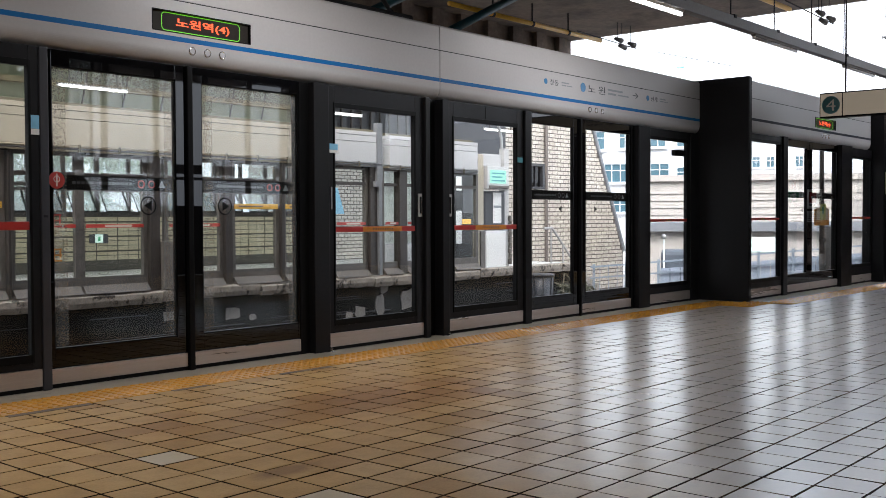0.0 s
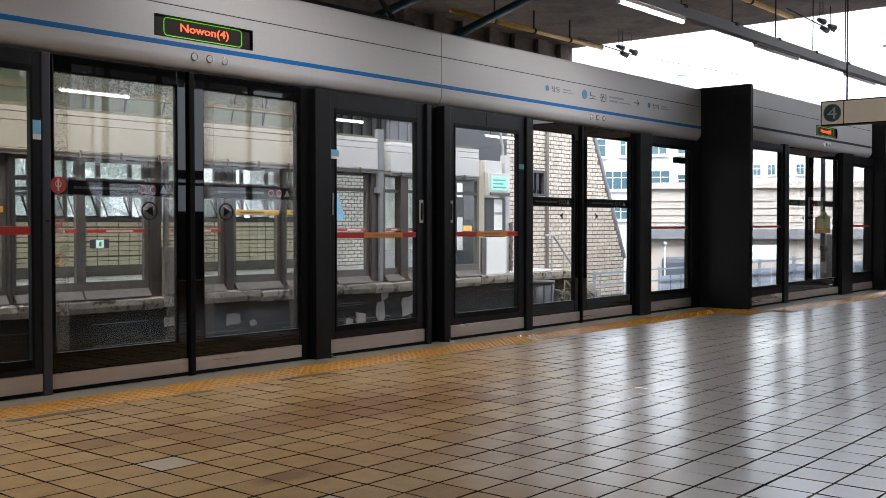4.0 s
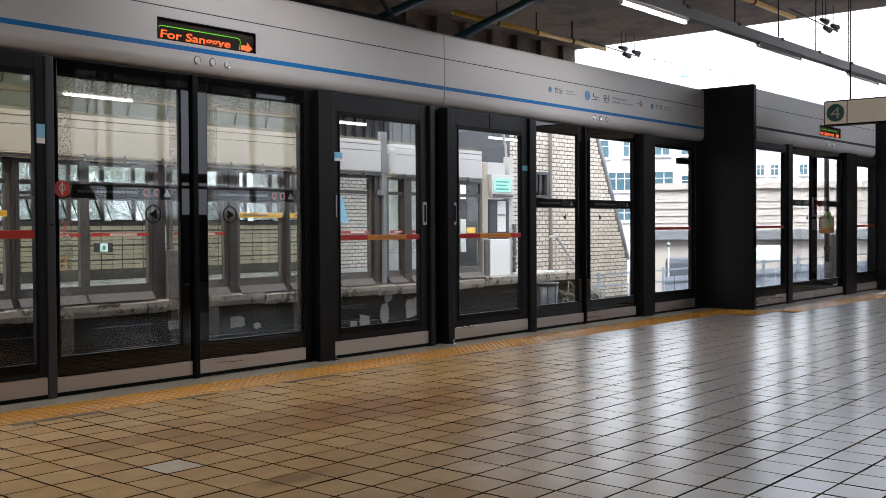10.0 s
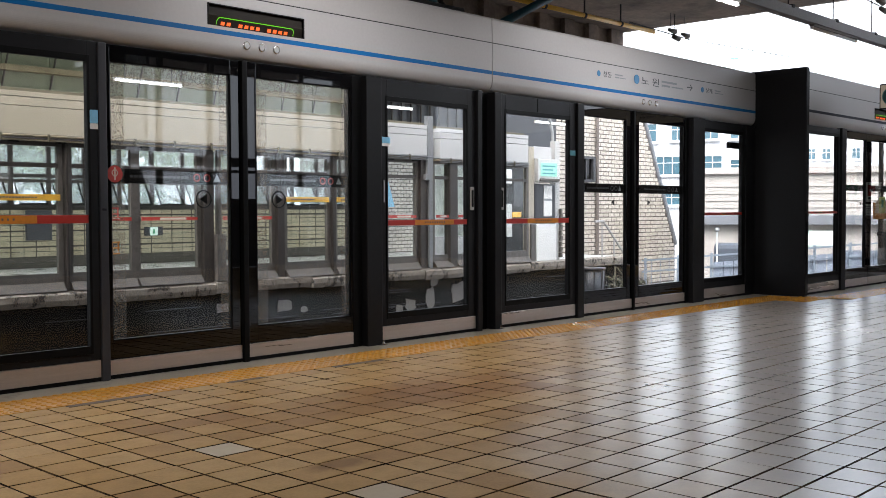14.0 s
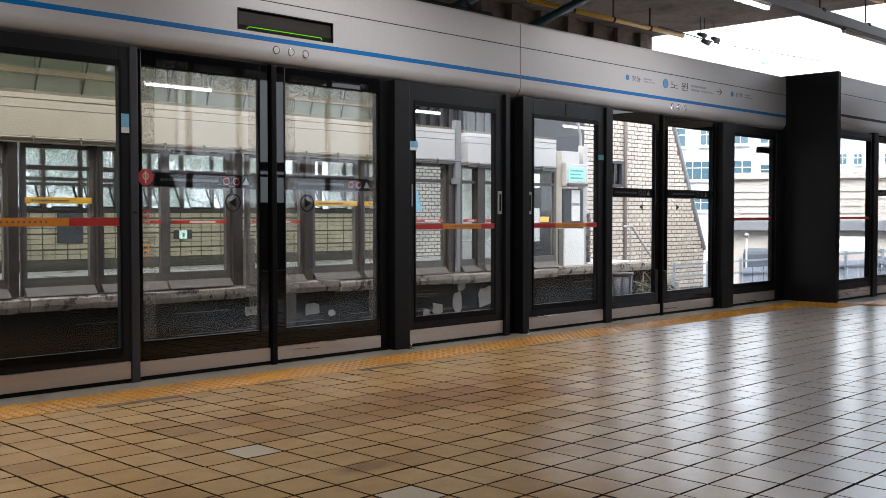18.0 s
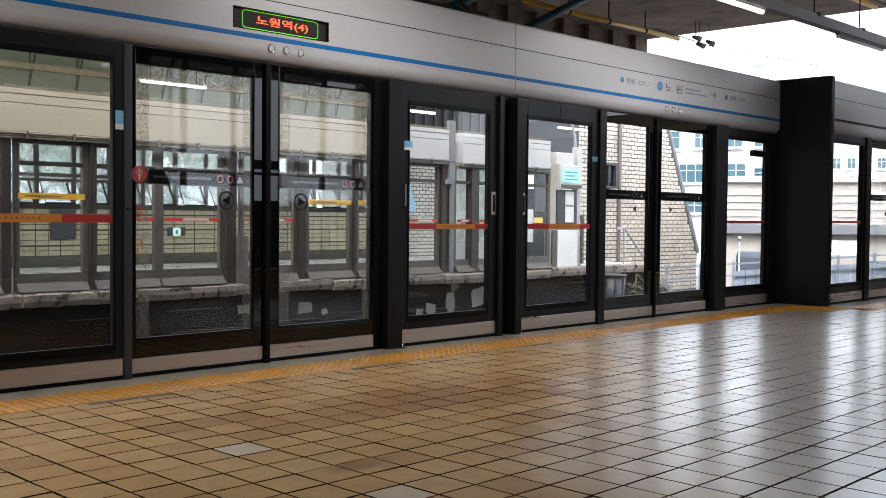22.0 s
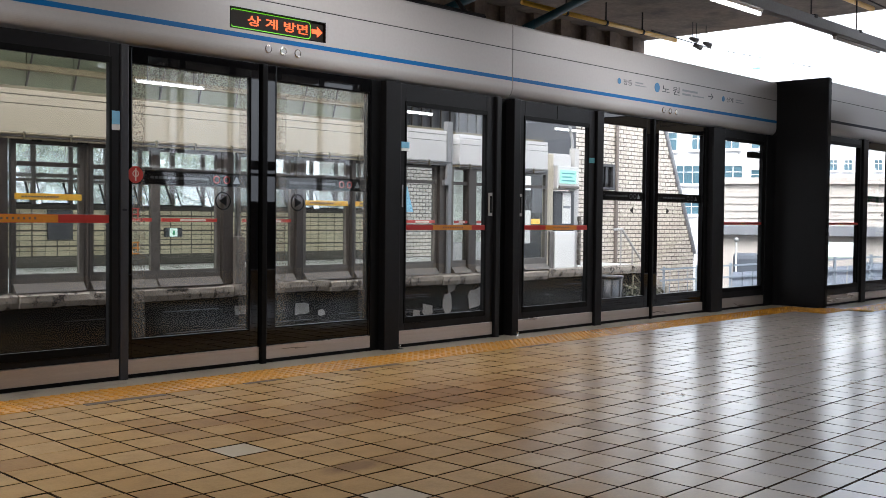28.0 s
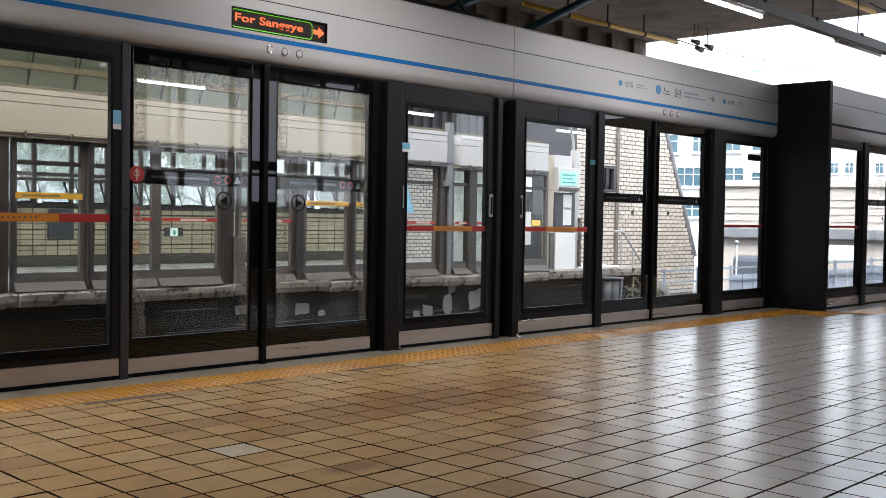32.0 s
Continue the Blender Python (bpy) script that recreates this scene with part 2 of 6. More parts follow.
    cw = n.new("ShaderNodeMath")
    cw.operation = "MULTIPLY"
    cw.inputs[1].default_value = 1.0
    l.new(gloss_mask.outputs[0], cw.inputs[0])
    l.new(cw.outputs[0], p.inputs["Coat Weight"])
    p.inputs["IOR"].default_value = 1.8
    p.inputs["Coat IOR"].default_value = 3.8
    p.inputs["Coat Tint"].default_value = (0.97, 0.98, 1.0, 1)
    drops = noise_tex(n, l, pos, 28, 3, 0.6)
    dr = ramp(n, [(0.46, (0, 0, 0)), (0.56, (1, 1, 1))])
    l.new(drops.outputs[0], dr.inputs[0])
    spot = n.new("ShaderNodeMath")
    spot.operation = "MULTIPLY"
    l.new(damp.outputs[0], spot.inputs[0])
    l.new(dr.outputs[0], spot.inputs[1])
    rm = n.new("ShaderNodeMix")
    rm.data_type = "FLOAT"
    rm.inputs["B"].default_value = 0.24
    l.new(spot.outputs[0], rm.inputs["Factor"])
    l.new(rr.outputs[0], rm.inputs["A"])
    l.new(rm.outputs["Result"], p.inputs["Roughness"])
    cr = n.new("ShaderNodeMapRange")
    cr.inputs["To Min"].default_value, cr.inputs["To Max"].default_value = 0.21, 0.10
    l.new(spot.outputs[0], cr.inputs["Value"])
    l.new(cr.outputs[0], p.inputs["Coat Roughness"])
    wave = noise_tex(n, l, pos, 13, 3, 0.5)
    wb_ = n.new("ShaderNodeBump")
    wb_.inputs["Strength"].default_value, wb_.inputs["Distance"].default_value = 0.5, 0.0022
    l.new(wave.outputs[0], wb_.inputs["Height"])
    bh = noise_tex(n, l, pos, 90, 3, 0.6)
    b = n.new("ShaderNodeBump")
    l.new(wb_.outputs[0], b.inputs["Normal"])
    b.inputs["Distance"].default_value = 0.0012
    rip = n.new("ShaderNodeMath")
    rip.operation = "MULTIPLY_ADD"
    rip.inputs[1].default_value, rip.inputs[2].default_value = 0.9, 0.09
    l.new(damp.outputs[0], rip.inputs[0])
    l.new(rip.outputs[0], b.inputs["Strength"])
    l.new(bh.outputs[0], b.inputs["Height"])
    l.new(b.outputs[0], p.inputs["Coat Normal"])
    l.new(b.outputs[0], p.inputs["Normal"])
    return m


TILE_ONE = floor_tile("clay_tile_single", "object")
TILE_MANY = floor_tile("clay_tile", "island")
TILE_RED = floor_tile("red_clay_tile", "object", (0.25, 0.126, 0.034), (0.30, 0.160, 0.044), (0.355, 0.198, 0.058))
GROUT = surface("grout", (0.026, 0.016, 0.009), 0.9, bump=0.3, spec=0.05, coarse=1.4, stain=(0.11, 0.068, 0.033), stain_at=(0.47, 0.58))
TILE_PALE = surface("pale_new_tile", (0.45, 0.36, 0.235), 0.45, vary=0.06, spec=0.25, bump=0.03)
SILL = surface("granite_sill", (0.31, 0.275, 0.215), 0.4, fine=120, stain=(0.16, 0.13, 0.10))
YELLOW = surface("yellow_rubber", (0.66, 0.30, 0.022), 0.40, spec=0.42, vary=0.18, coarse=3, stain=(0.30, 0.16, 0.04), stain_at=(0.55, 0.85), per=("object", 0.2))
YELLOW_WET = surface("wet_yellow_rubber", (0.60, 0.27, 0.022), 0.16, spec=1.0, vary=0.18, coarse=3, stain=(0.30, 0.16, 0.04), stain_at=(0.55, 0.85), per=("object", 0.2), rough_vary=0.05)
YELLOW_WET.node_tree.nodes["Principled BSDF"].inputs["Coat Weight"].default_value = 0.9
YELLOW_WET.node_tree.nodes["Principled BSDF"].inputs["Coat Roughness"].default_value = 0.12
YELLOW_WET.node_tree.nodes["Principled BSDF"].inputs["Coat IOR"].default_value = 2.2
CHARCOAL = surface("charcoal_paint", (0.0085, 0.0083, 0.0088), 0.42, spec=0.2, vary=0.2, bump=0.04)
BLACK = surface("black_paint", (0.003, 0.003, 0.003), 0.45, spec=0.12, vary=0.3, bump=0.03)
POSTGREY = surface("grey_edge_paint", (0.03, 0.03, 0.034), 0.38, vary=0.15, bump=0.04)
STEEL = surface("brushed_steel", (0.53, 0.475, 0.43), 0.34, metal=0.65, vary=0.14, coarse=0.9, stretch=(0.6, 1, 10), fine=50, bump=0.05, stain=(0.44, 0.38, 0.33), stain_at=(0.4, 1.0))
CHROME = surface("chrome", (0.75, 0.75, 0.74), 0.15, metal=1.0, vary=0.05, bump=0)
FASCIA = surface("silver_grey_enamel", (0.42, 0.41, 0.40), 0.46, spec=0.4, metal=0.08, vary=0.05, coarse=0.7, bump=0.02, rough_vary=0.06)
FASCIA_TOP = surface("silver_grey_cap", (0.42, 0.405, 0.39), 0.46, spec=0.4, metal=0.08, vary=0.05, coarse=0.7, bump=0.02, rough_vary=0.06)
SEAM = surface("dark_seam", (0.02, 0.02, 0.02), 0.7, bump=0)
BLUE = surface("blue_film", (0.002, 0.125, 0.35), 0.5, spec=0.2, vary=0.08, bump=0)
NAVY = surface("dark_line_film", (0.012, 0.016, 0.026), 0.5, spec=0.2, vary=0.08, bump=0)
SIGNBLUE = surface("route_blue", (0.012, 0.15, 0.33), 0.4, vary=0.05, bump=0)
INK = surface("dark_ink", (0.03, 0.035, 0.04), 0.5, vary=0.1, bump=0)
GREYINK = surface("grey_ink", (0.22, 0.24, 0.25), 0.5, vary=0.1, bump=0)
DIMINK = surface("dim_grey_ink", (0.07, 0.075, 0.08), 0.5, vary=0.1, bump=0)
RED = surface("red_film", (0.42, 0.03, 0.02), 0.35, vary=0.12, bump=0)
ORANGE = surface("orange_film", (0.60, 0.22, 0.02), 0.4, vary=0.12, bump=0)
PALE = surface("pale_film", (0.62, 0.50, 0.42), 0.45, vary=0.1, bump=0)
WHITE = surface("white_plastic", (0.72, 0.71, 0.68), 0.45, vary=0.08, stain=(0.50, 0.47, 0.42), stain_at=(0.6, 0.9))
CREAM = surface("cream_enamel", (0.40, 0.355, 0.275), 0.42, vary=0.07, coarse=0.8, stain=(0.33, 0.28, 0.20), stain_at=(0.6, 0.95), bump=0.03)
GREYENAMEL = surface("grey_white_enamel", (0.46, 0.455, 0.45), 0.45, vary=0.07, coarse=0.8, stain=(0.36, 0.34, 0.31), stain_at=(0.6, 0.95), bump=0.03)
ALU = surface("grey_aluminium", (0.34, 0.34, 0.34), 0.42, metal=0.5, vary=0.12, bump=0.04)
BRONZE = surface("brown_grey_post", (0.14, 0.12, 0.11), 0.45, metal=0.3, vary=0.15, bump=0.04)
CONCRETE = surface("concrete", (0.25, 0.225, 0.20), 0.8, vary=0.28, coarse=1.2, fine=30, bump=0.5, stain=(0.10, 0.085, 0.07), stain_at=(0.5, 0.72))
SLAB = surface("dark_old_concrete", (0.19, 0.14, 0.105), 0.85, vary=0.35, coarse=0.5, fine=12, bump=0.6, stain=(0.06, 0.048, 0.04), stain_at=(0.45, 0.7))
PALECON = surface("pale_worn_concrete", (0.25, 0.215, 0.18), 0.8, vary=0.4, coarse=3, fine=25, bump=0.9, depth=0.012, stain=(0.03, 0.024, 0.019), stain_at=(0.53, 0.60))
# Near-black base, streaked along the wall, with faint paler stains.
DARKWALL = surface("near_black_wall", (0.006, 0.0055, 0.005), 0.8, spec=0.15, vary=0.6, coarse=1.0, fine=9, bump=0.5, stretch=(0.25, 1, 3.5), stain=(0.035, 0.032, 0.03), stain_at=(0.60, 0.85))
BALLAST = surface("ballast", (0.035, 0.03, 0.026), 0.95, vary=0.6, coarse=3, fine=22, bump=1.0, depth=0.05)
RAIL = surface("rusty_rail", (0.09, 0.06, 0.045), 0.5, metal=0.6, vary=0.3)
TEAL = surface("teal_paint", (0.008, 0.045, 0.055), 0.6, spec=0.2, vary=0.25, stain=(0.03, 0.03, 0.03))
DARKSTEEL = surface("dark_steel", (0.03, 0.028, 0.028), 0.6, spec=0.25, metal=0.3, vary=0.25)
PIPE = surface("yellow_pipe", (0.72, 0.40, 0.04), 0.4, vary=0.2, stain=(0.20, 0.11, 0.03), stain_at=(0.6, 0.85))
TRAY = surface("grey_cable_tray", (0.16, 0.15, 0.14), 0.55, metal=0.3, vary=0.2)
SIGNCREAM = surface("cream_plastic", (0.62, 0.55, 0.44), 0.4, vary=0.05, bump=0)
BACKLIT = glow("backlit_cream_panel", (1.0, 0.85, 0.63), 0.036)
SIGNTEAL = surface("teal_disc", (0.05, 0.20, 0.23), 0.4, vary=0.05, bump=0)
WALLTILE = surface("beige_wall_tile", (0.42, 0.375, 0.255), 0.35, vary=0.10, per=("island", 0.18), bump=0.03)
WALLTILE_ONE = surface("beige_wall_tile_single", (0.42, 0.375, 0.255), 0.35, vary=0.10, per=("object", 0.18), bump=0.03)
JOINT = surface("dark_joint", (0.05, 0.045, 0.035), 0.8, bump=0.2)
BRICK = surface("pale_brick", (0.52, 0.475, 0.415), 0.7, vary=0.18, per=("object", 0.22), bump=0.3)
BRICK_MANY = surface("pale_brick_far", (0.52, 0.475, 0.415), 0.7, vary=0.18, per=("island", 0.22), bump=0.3)
MORTAR = surface("grey_mortar", (0.10, 0.085, 0.075), 0.9, bump=0.4)
# Shaft tile darkened to carry the shade on its upper part.
BROWNTILE = surface("brown_glazed_tile", (0.055, 0.038, 0.031), 0.45, vary=0.2, per=("object", 0.3), bump=0.03)
OPPFLOOR = surface("pale_terrazzo", (0.42, 0.42, 0.40), 0.35, vary=0.12, fine=90, bump=0.03)
LIME = surface("yellow_green_sheet", (0.40, 0.44, 0.10), 0.5, vary=0.1, bump=0)
# Shaft tile as lit lower down, the light put into a paler colour.
LIT_TILE = surface("pink_brown_lit_tile", (0.70, 0.53, 0.45), 0.6, vary=0.12, per=("object", 0.3), bump=0.1)
TARP = surface("slate_blue_tarpaulin", (0.07, 0.085, 0.11), 0.6, vary=0.3, coarse=3)
GREENROOF = surface("pale_green_sheet", (0.42, 0.50, 0.44), 0.5, vary=0.15, coarse=2)
OLIVE = surface("olive_rail", (0.11, 0.095, 0.06), 0.6, vary=0.25, coarse=3)
WHITEWALL = surface("white_render", (0.56, 0.57, 0.59), 0.8, vary=0.06, coarse=0.3)
LOWWALL = surface("cream_render", (0.43, 0.40, 0.375), 0.8, vary=0.12, coarse=0.4, stain=(0.42, 0.385, 0.35))
ROOFGREY = surface("grey_sheet_roof", (0.17, 0.18, 0.20), 0.5, vary=0.2)
BLUEGLASS = surface("blue_window_glass", (0.07, 0.14, 0.18), 0.12, vary=0.3, coarse=0.6, bump=0)
FRAMEWHITE = surface("white_window_frame", (0.62, 0.66, 0.68), 0.5, vary=0.08)
FENCEPANEL = surface("blue_grey_fence_sheet", (0.25, 0.29, 0.36), 0.5, vary=0.25, coarse=2, stain=(0.15, 0.18, 0.22))
FENCE = surface("blue_grey_fence", (0.20, 0.24, 0.29), 0.45, vary=0.15, stain=(0.12, 0.14, 0.17))
GROUND = surface("yard_concrete", (0.26, 0.255, 0.25), 0.9, vary=0.3, coarse=0.3, fine=12, bump=0.4)
LEAF = surface("leaf", (0.13, 0.18, 0.09), 0.55, vary=0.4, coarse=2, per=("island", 0.5), bump=0)
WEED = surface("dry_weed", (0.085, 0.085, 0.045), 0.7, vary=0.4, coarse=6, per=("island", 0.5), bump=0)
BARK = surface("bark", (0.09, 0.07, 0.05), 0.9, vary=0.3, bump=0.6)
CANOPY = surface("grey_green_soffit", (0.32, 0.325, 0.235), 0.5, vary=0.12, coarse=0.9)
BEAMPINK = surface("worn_tan_beam", (0.38, 0.31, 0.20), 0.7, vary=0.25, coarse=3, stain=(0.22, 0.14, 0.10))
EXIT_LIT = glow("lit_exit_face", (0.75, 1.0, 0.88), 0.2)
SCREEN_GREEN = glow("green_screen", (0.45, 1.0, 0.8), 0.22)
EXIT_GREEN = surface("exit_green", (0.02, 0.23, 0.10), 0.45, bump=0)
OPPFRAME = surface("dull_grey_frame", (0.105, 0.094, 0.084), 0.5, metal=0.2, vary=0.25, coarse=4, bump=0.05, stain=(0.05, 0.04, 0.033), stain_at=(0.52, 0.75))
OPPPOST = surface("brown_grey_frame", (0.042, 0.034, 0.029), 0.5, metal=0.2, vary=0.3, coarse=4, bump=0.05, stain=(0.075, 0.055, 0.043), stain_at=(0.55, 0.8))
GALV = surface("galvanised_duct", (0.20, 0.20, 0.205), 0.5, metal=0.3, vary=0.12, bump=0.04)
SLATE = surface("slate_dark_panel", (0.035, 0.037, 0.043), 0.45, vary=0.2, coarse=2, bump=0.05)
OPPSILL = surface("worn_grey_sill", (0.10, 0.087, 0.075), 0.7, vary=0.25, coarse=3, bump=0.2, stain=(0.05, 0.043, 0.036), stain_at=(0.52, 0.72))
BLACKGLASS = surface("black_backed_glass", (0.003, 0.003, 0.0035), 0.012, vary=0.2, bump=0, rough_vary=0.0, spec=0.4)
SKYBLUE = surface("sky_blue_panel", (0.20, 0.48, 0.68), 0.5, vary=0.1, bump=0)
LED_RED = glow("led_red", (1.0, 0.10, 0.02), 0.42)
LED_ORANGE = glow("led_orange", (1.0, 0.13, 0.02), 0.30)
LED_GREEN = glow("led_green", (0.20, 0.85, 0.02), 0.14)
LED_DARK = surface("led_board", (0.022, 0.018, 0.014), 0.6, spec=0.15, vary=0.25, fine=160, bump=0.1)
TUBE = glow("fluorescent_tube", (1.0, 0.98, 0.95), 2.5)
TUBE_OFF = surface("unlit_tube", (0.62, 0.62, 0.60), 0.35, bump=0)
def translucent(name, colour, through, scale=1.1, low=0.8, clear=0.0):
    """Sheet that glows softly with the daylight that falls on its back."""
    m, n, l, p = material(name)
    n.remove(p)
    pos = n.new("ShaderNodeNewGeometry").outputs["Position"]
    t = noise_tex(n, l, pos, scale, 5, 0.6)
    r = ramp(n, [(0.35, tuple(c * low for c in colour)), (0.62, colour)])
    l.new(t.outputs[0], r.inputs[0])
    a, b, mx = n.new("ShaderNodeBsdfDiffuse"), n.new("ShaderNodeBsdfTranslucent"), n.new("ShaderNodeMixShader")
    l.new(r.outputs[0], a.inputs[0])
    l.new(r.outputs[0], b.inputs[0])
    mx.inputs[0].default_value = through
    l.new(a.outputs[0], mx.inputs[1])
    l.new(b.outputs[0], mx.inputs[2])
    out = mx.outputs[0]
    if clear:
        c, cm = n.new("ShaderNodeBsdfTransparent"), n.new("ShaderNodeMixShader")
        cm.inputs[0].default_value = clear
        l.new(out, cm.inputs[1])
        l.new(c.outputs[0], cm.inputs[2])
        out = cm.outputs[0]
    l.new(out, n["Material Output"].inputs[0])
    return m


WINDOWGLASS = translucent("dusty_window_glass", (0.80, 0.90, 0.88), 0.6, 4.0, 0.8, 0.72)
PAPER = translucent("thin_paper", (0.88, 0.87, 0.82), 0.7, 6.0, 0.93)
POSTERPAPER = translucent("cream_paper", (0.85, 0.72, 0.56), 0.65, 6.0, 0.92)
MILKGLASS = translucent("milky_window_glass", (0.88, 0.92, 0.89), 0.88, 4.0, 0.6)
SKYLIGHT = translucent("grey_green_skylight", (0.42, 0.45, 0.40), 0.6)
GLASS = pane("door_glass", (0.90, 0.91, 0.90), dirt=0.0012, mirror=0.041)
GLASS_CLEAN = pane("clean_window_glass", (0.98, 0.985, 0.985), dirt=0.003)
GLASS_FAR = pane("far_door_glass", (0.93, 0.94, 0.93), dirt=0.012)
FROST = frosted("etched_lattice", 62.0, 0.27)
FROST_TOP = frosted("dense_etched_lattice", 62.0, 0.40)
# Plaster of the unseen walls, kept dark so the door glass mirrors little.
PLASTERWALL = surface("dim_plaster", (0.11, 0.10, 0.085), 0.8, vary=0.12, coarse=0.6)


# ---------------------------------------------------------------- building blocks
def B():
    return bmesh.new()


def box(bm, x0, x1, y0, y1, z0, z1, bevel=0.0):
    r = bmesh.ops.create_cube(bm, size=1.0, matrix=Matrix.Translation(((x0 + x1) / 2, (y0 + y1) / 2, (z0 + z1) / 2)) @ Matrix.Diagonal((abs(x1 - x0), abs(y1 - y0), abs(z1 - z0), 1)))
    if bevel:
        es = {e for v in r["verts"] for e in v.link_edges}
        bmesh.ops.bevel(bm, geom=list(es), offset=bevel, segments=2, affect="EDGES", profile=0.6)
    return bm


def prism(bm, pts, x0, x1):
    """A profile of (y, z) points drawn out along x."""
    a = [bm.verts.new((x0, y, z)) for y, z in pts]
    b = [bm.verts.new((x1, y, z)) for y, z in pts]
    k = len(pts)
    for i in range(k):
        bm.faces.new((a[i], a[(i + 1) % k], b[(i + 1) % k], b[i]))
    bm.faces.new(a[::-1])
    bm.faces.new(b)
    bmesh.ops.recalc_face_normals(bm, faces=bm.faces)
    return bm


def rod(bm, p, q, r, sides=12, r2=None):
    p, q = Vector(p), Vector(q)
    d = q - p
    m = Matrix.Translation((p + q) / 2) @ d.to_track_quat("Z", "Y").to_matrix().to_4x4()
    bmesh.ops.create_cone(bm, cap_ends=True, segments=sides, radius1=r, radius2=r if r2 is None else r2, depth=d.length, matrix=m)
    return bm


def disc(bm, x, y, z, r, thick, sides=24):
    """A round plate whose face looks towards -y."""
    return rod(bm, (x, y + thick, z), (x, y, z), r, sides)


def ring(bm, x, y, z, r, w, d, sides=24):
    """A round bezel facing -y."""
    prof = [(r, d), (r, 0.0), (r - w * 0.4, -0.004), (r - w, 0.0), (r - w, d)]
    rows = []
    for i in range(sides):
        a = 2 * math.pi * i / sides
        rows.append([bm.verts.new((x + q * math.cos(a), y + h, z + q * math.sin(a))) for q, h in prof])
    for i in range(sides):
        u, v = rows[i], rows[(i + 1) % sides]
        for j in range(len(prof) - 1):
            bm.faces.new((u[j], u[j + 1], v[j + 1], v[j]))
    bmesh.ops.recalc_face_normals(bm, faces=bm.faces)
    return bm


def frame_ring(bm, x0, x1, z0, z1, gx0, gx1, gz0, gz1, y0, y1, bevel=0.003):
    """A door or window frame: the outer rectangle less the opening."""
    box(bm, x0, gx0, y0, y1, z0, z1, bevel)
    box(bm, gx1, x1, y0, y1, z0, z1, bevel)
    box(bm, gx0, gx1, y0, y1, z0, gz0, bevel)
    box(bm, gx0, gx1, y0, y1, gz1, z1, bevel)
    return bm


def mesh_of(name, bm, mat, smooth=False):
    me = bpy.data.meshes.new(name)
    bm.to_mesh(me)
    bm.free()
    me.materials.append(mat)
    if smooth:
        for f in me.polygons:
            f.use_smooth = True
    return me


def place_of(ob):
    p = Vector((0, 0, 0))
    while ob:
        p += ob.location
        ob = ob.parent
    return p


def thing(name, x, y, z, label, category, group="", kind="", turn=0.0):
    ob = new(name)
    ob.empty_display_size = 0.1
    ob.location = (x, y, z)
    ob.rotation_euler = (0, 0, radians(turn))
    return tagged(ob, label, category, group, kind)


def part(name, bm, mat, parent, label="", local=False, smooth=False):
    """One mesh under a thing or a part; its points are in the world unless local."""
    if not local:
        bmesh.ops.translate(bm, verts=bm.verts, vec=-place_of(parent))
    ob = new(name, mesh_of(name, bm, mat, smooth))
    ob.parent = parent
    return tagged(ob, label)


def solo(name, bm, mat, label, category="", group="", kind="", smooth=False):
    """A thing that is one mesh; its origin at its base."""
    vs = [v.co for v in bm.verts]
    lo = Vector([min(v[i] for v in vs) for i in range(3)])
    hi = Vector([max(v[i] for v in vs) for i in range(3)])
    base = Vector(((lo.x + hi.x) / 2, (lo.y + hi.y) / 2, lo.z))
    bmesh.ops.translate(bm, verts=bm.verts, vec=-base)
    ob = new(name, mesh_of(name, bm, mat, smooth))
    ob.location = base
    return tagged(ob, label, category, group, kind)


def words(text, x0, x1, z0, z1, y, thick=0.001, keep=False, bold=0.0):
    """Raised lettering that fills the given rectangle, read from -y."""
    cu = bpy.data.curves.new("letters", "FONT")
    cu.body, cu.extrude, cu.resolution_u, cu.offset = text, 0.5, 3, bold
    ob = bpy.data.objects.new("letters", cu)
    scene.collection.objects.link(ob)
    me = bpy.data.meshes.new_from_object(ob.evaluated_get(bpy.context.evaluated_depsgraph_get()))
    bpy.data.objects.remove(ob)
    bm = B()
    bm.from_mesh(me)
    bpy.data.meshes.remove(me)
    vs = [v.co.copy() for v in bm.verts]
    lx, hx = min(v.x for v in vs), max(v.x for v in vs)
    lz, hz = min(v.y for v in vs), max(v.y for v in vs)
    sx, sz = (x1 - x0) / (hx - lx), (z1 - z0) / (hz - lz)
    if keep:
        sx = sz = min(sx, sz)
    for v in bm.verts:
        c = v.co.copy()
        v.co = (x0 + (c.x - lx) * sx, y - thick * (c.z + 0.5), z0 + (c.y - lz) * sz)
    return bm


def by_word(bm, gap):
    """Cut lettering into its words, at gaps along x."""
    seen, islands = set(), []
    for v in bm.verts:
        if v in seen:
            continue
        stack, got = [v], []
        seen.add(v)
        while stack:
            w = stack.pop()
            got.append(w)
            for e in w.link_edges:
                o = e.other_vert(w)
                if o not in seen:
                    seen.add(o)
                    stack.append(o)
        islands.append((min(w.co.x for w in got), max(w.co.x for w in got), {w.index for w in got}))
    islands.sort(key=lambda q: q[0])
    groups = []
    for a, b, ids in islands:
        if groups and a - groups[-1][0] < gap:
            groups[-1] = (max(groups[-1][0], b), groups[-1][1] | ids)
        else:
            groups.append((b, ids))
    out = []
    for _, ids in groups:
        c = bm.copy()
        c.verts.ensure_lookup_table()
        bmesh.ops.delete(c, geom=[w for w in c.verts if w.index not in ids], context="VERTS")
        out.append(c)
    bm.free()
    return out


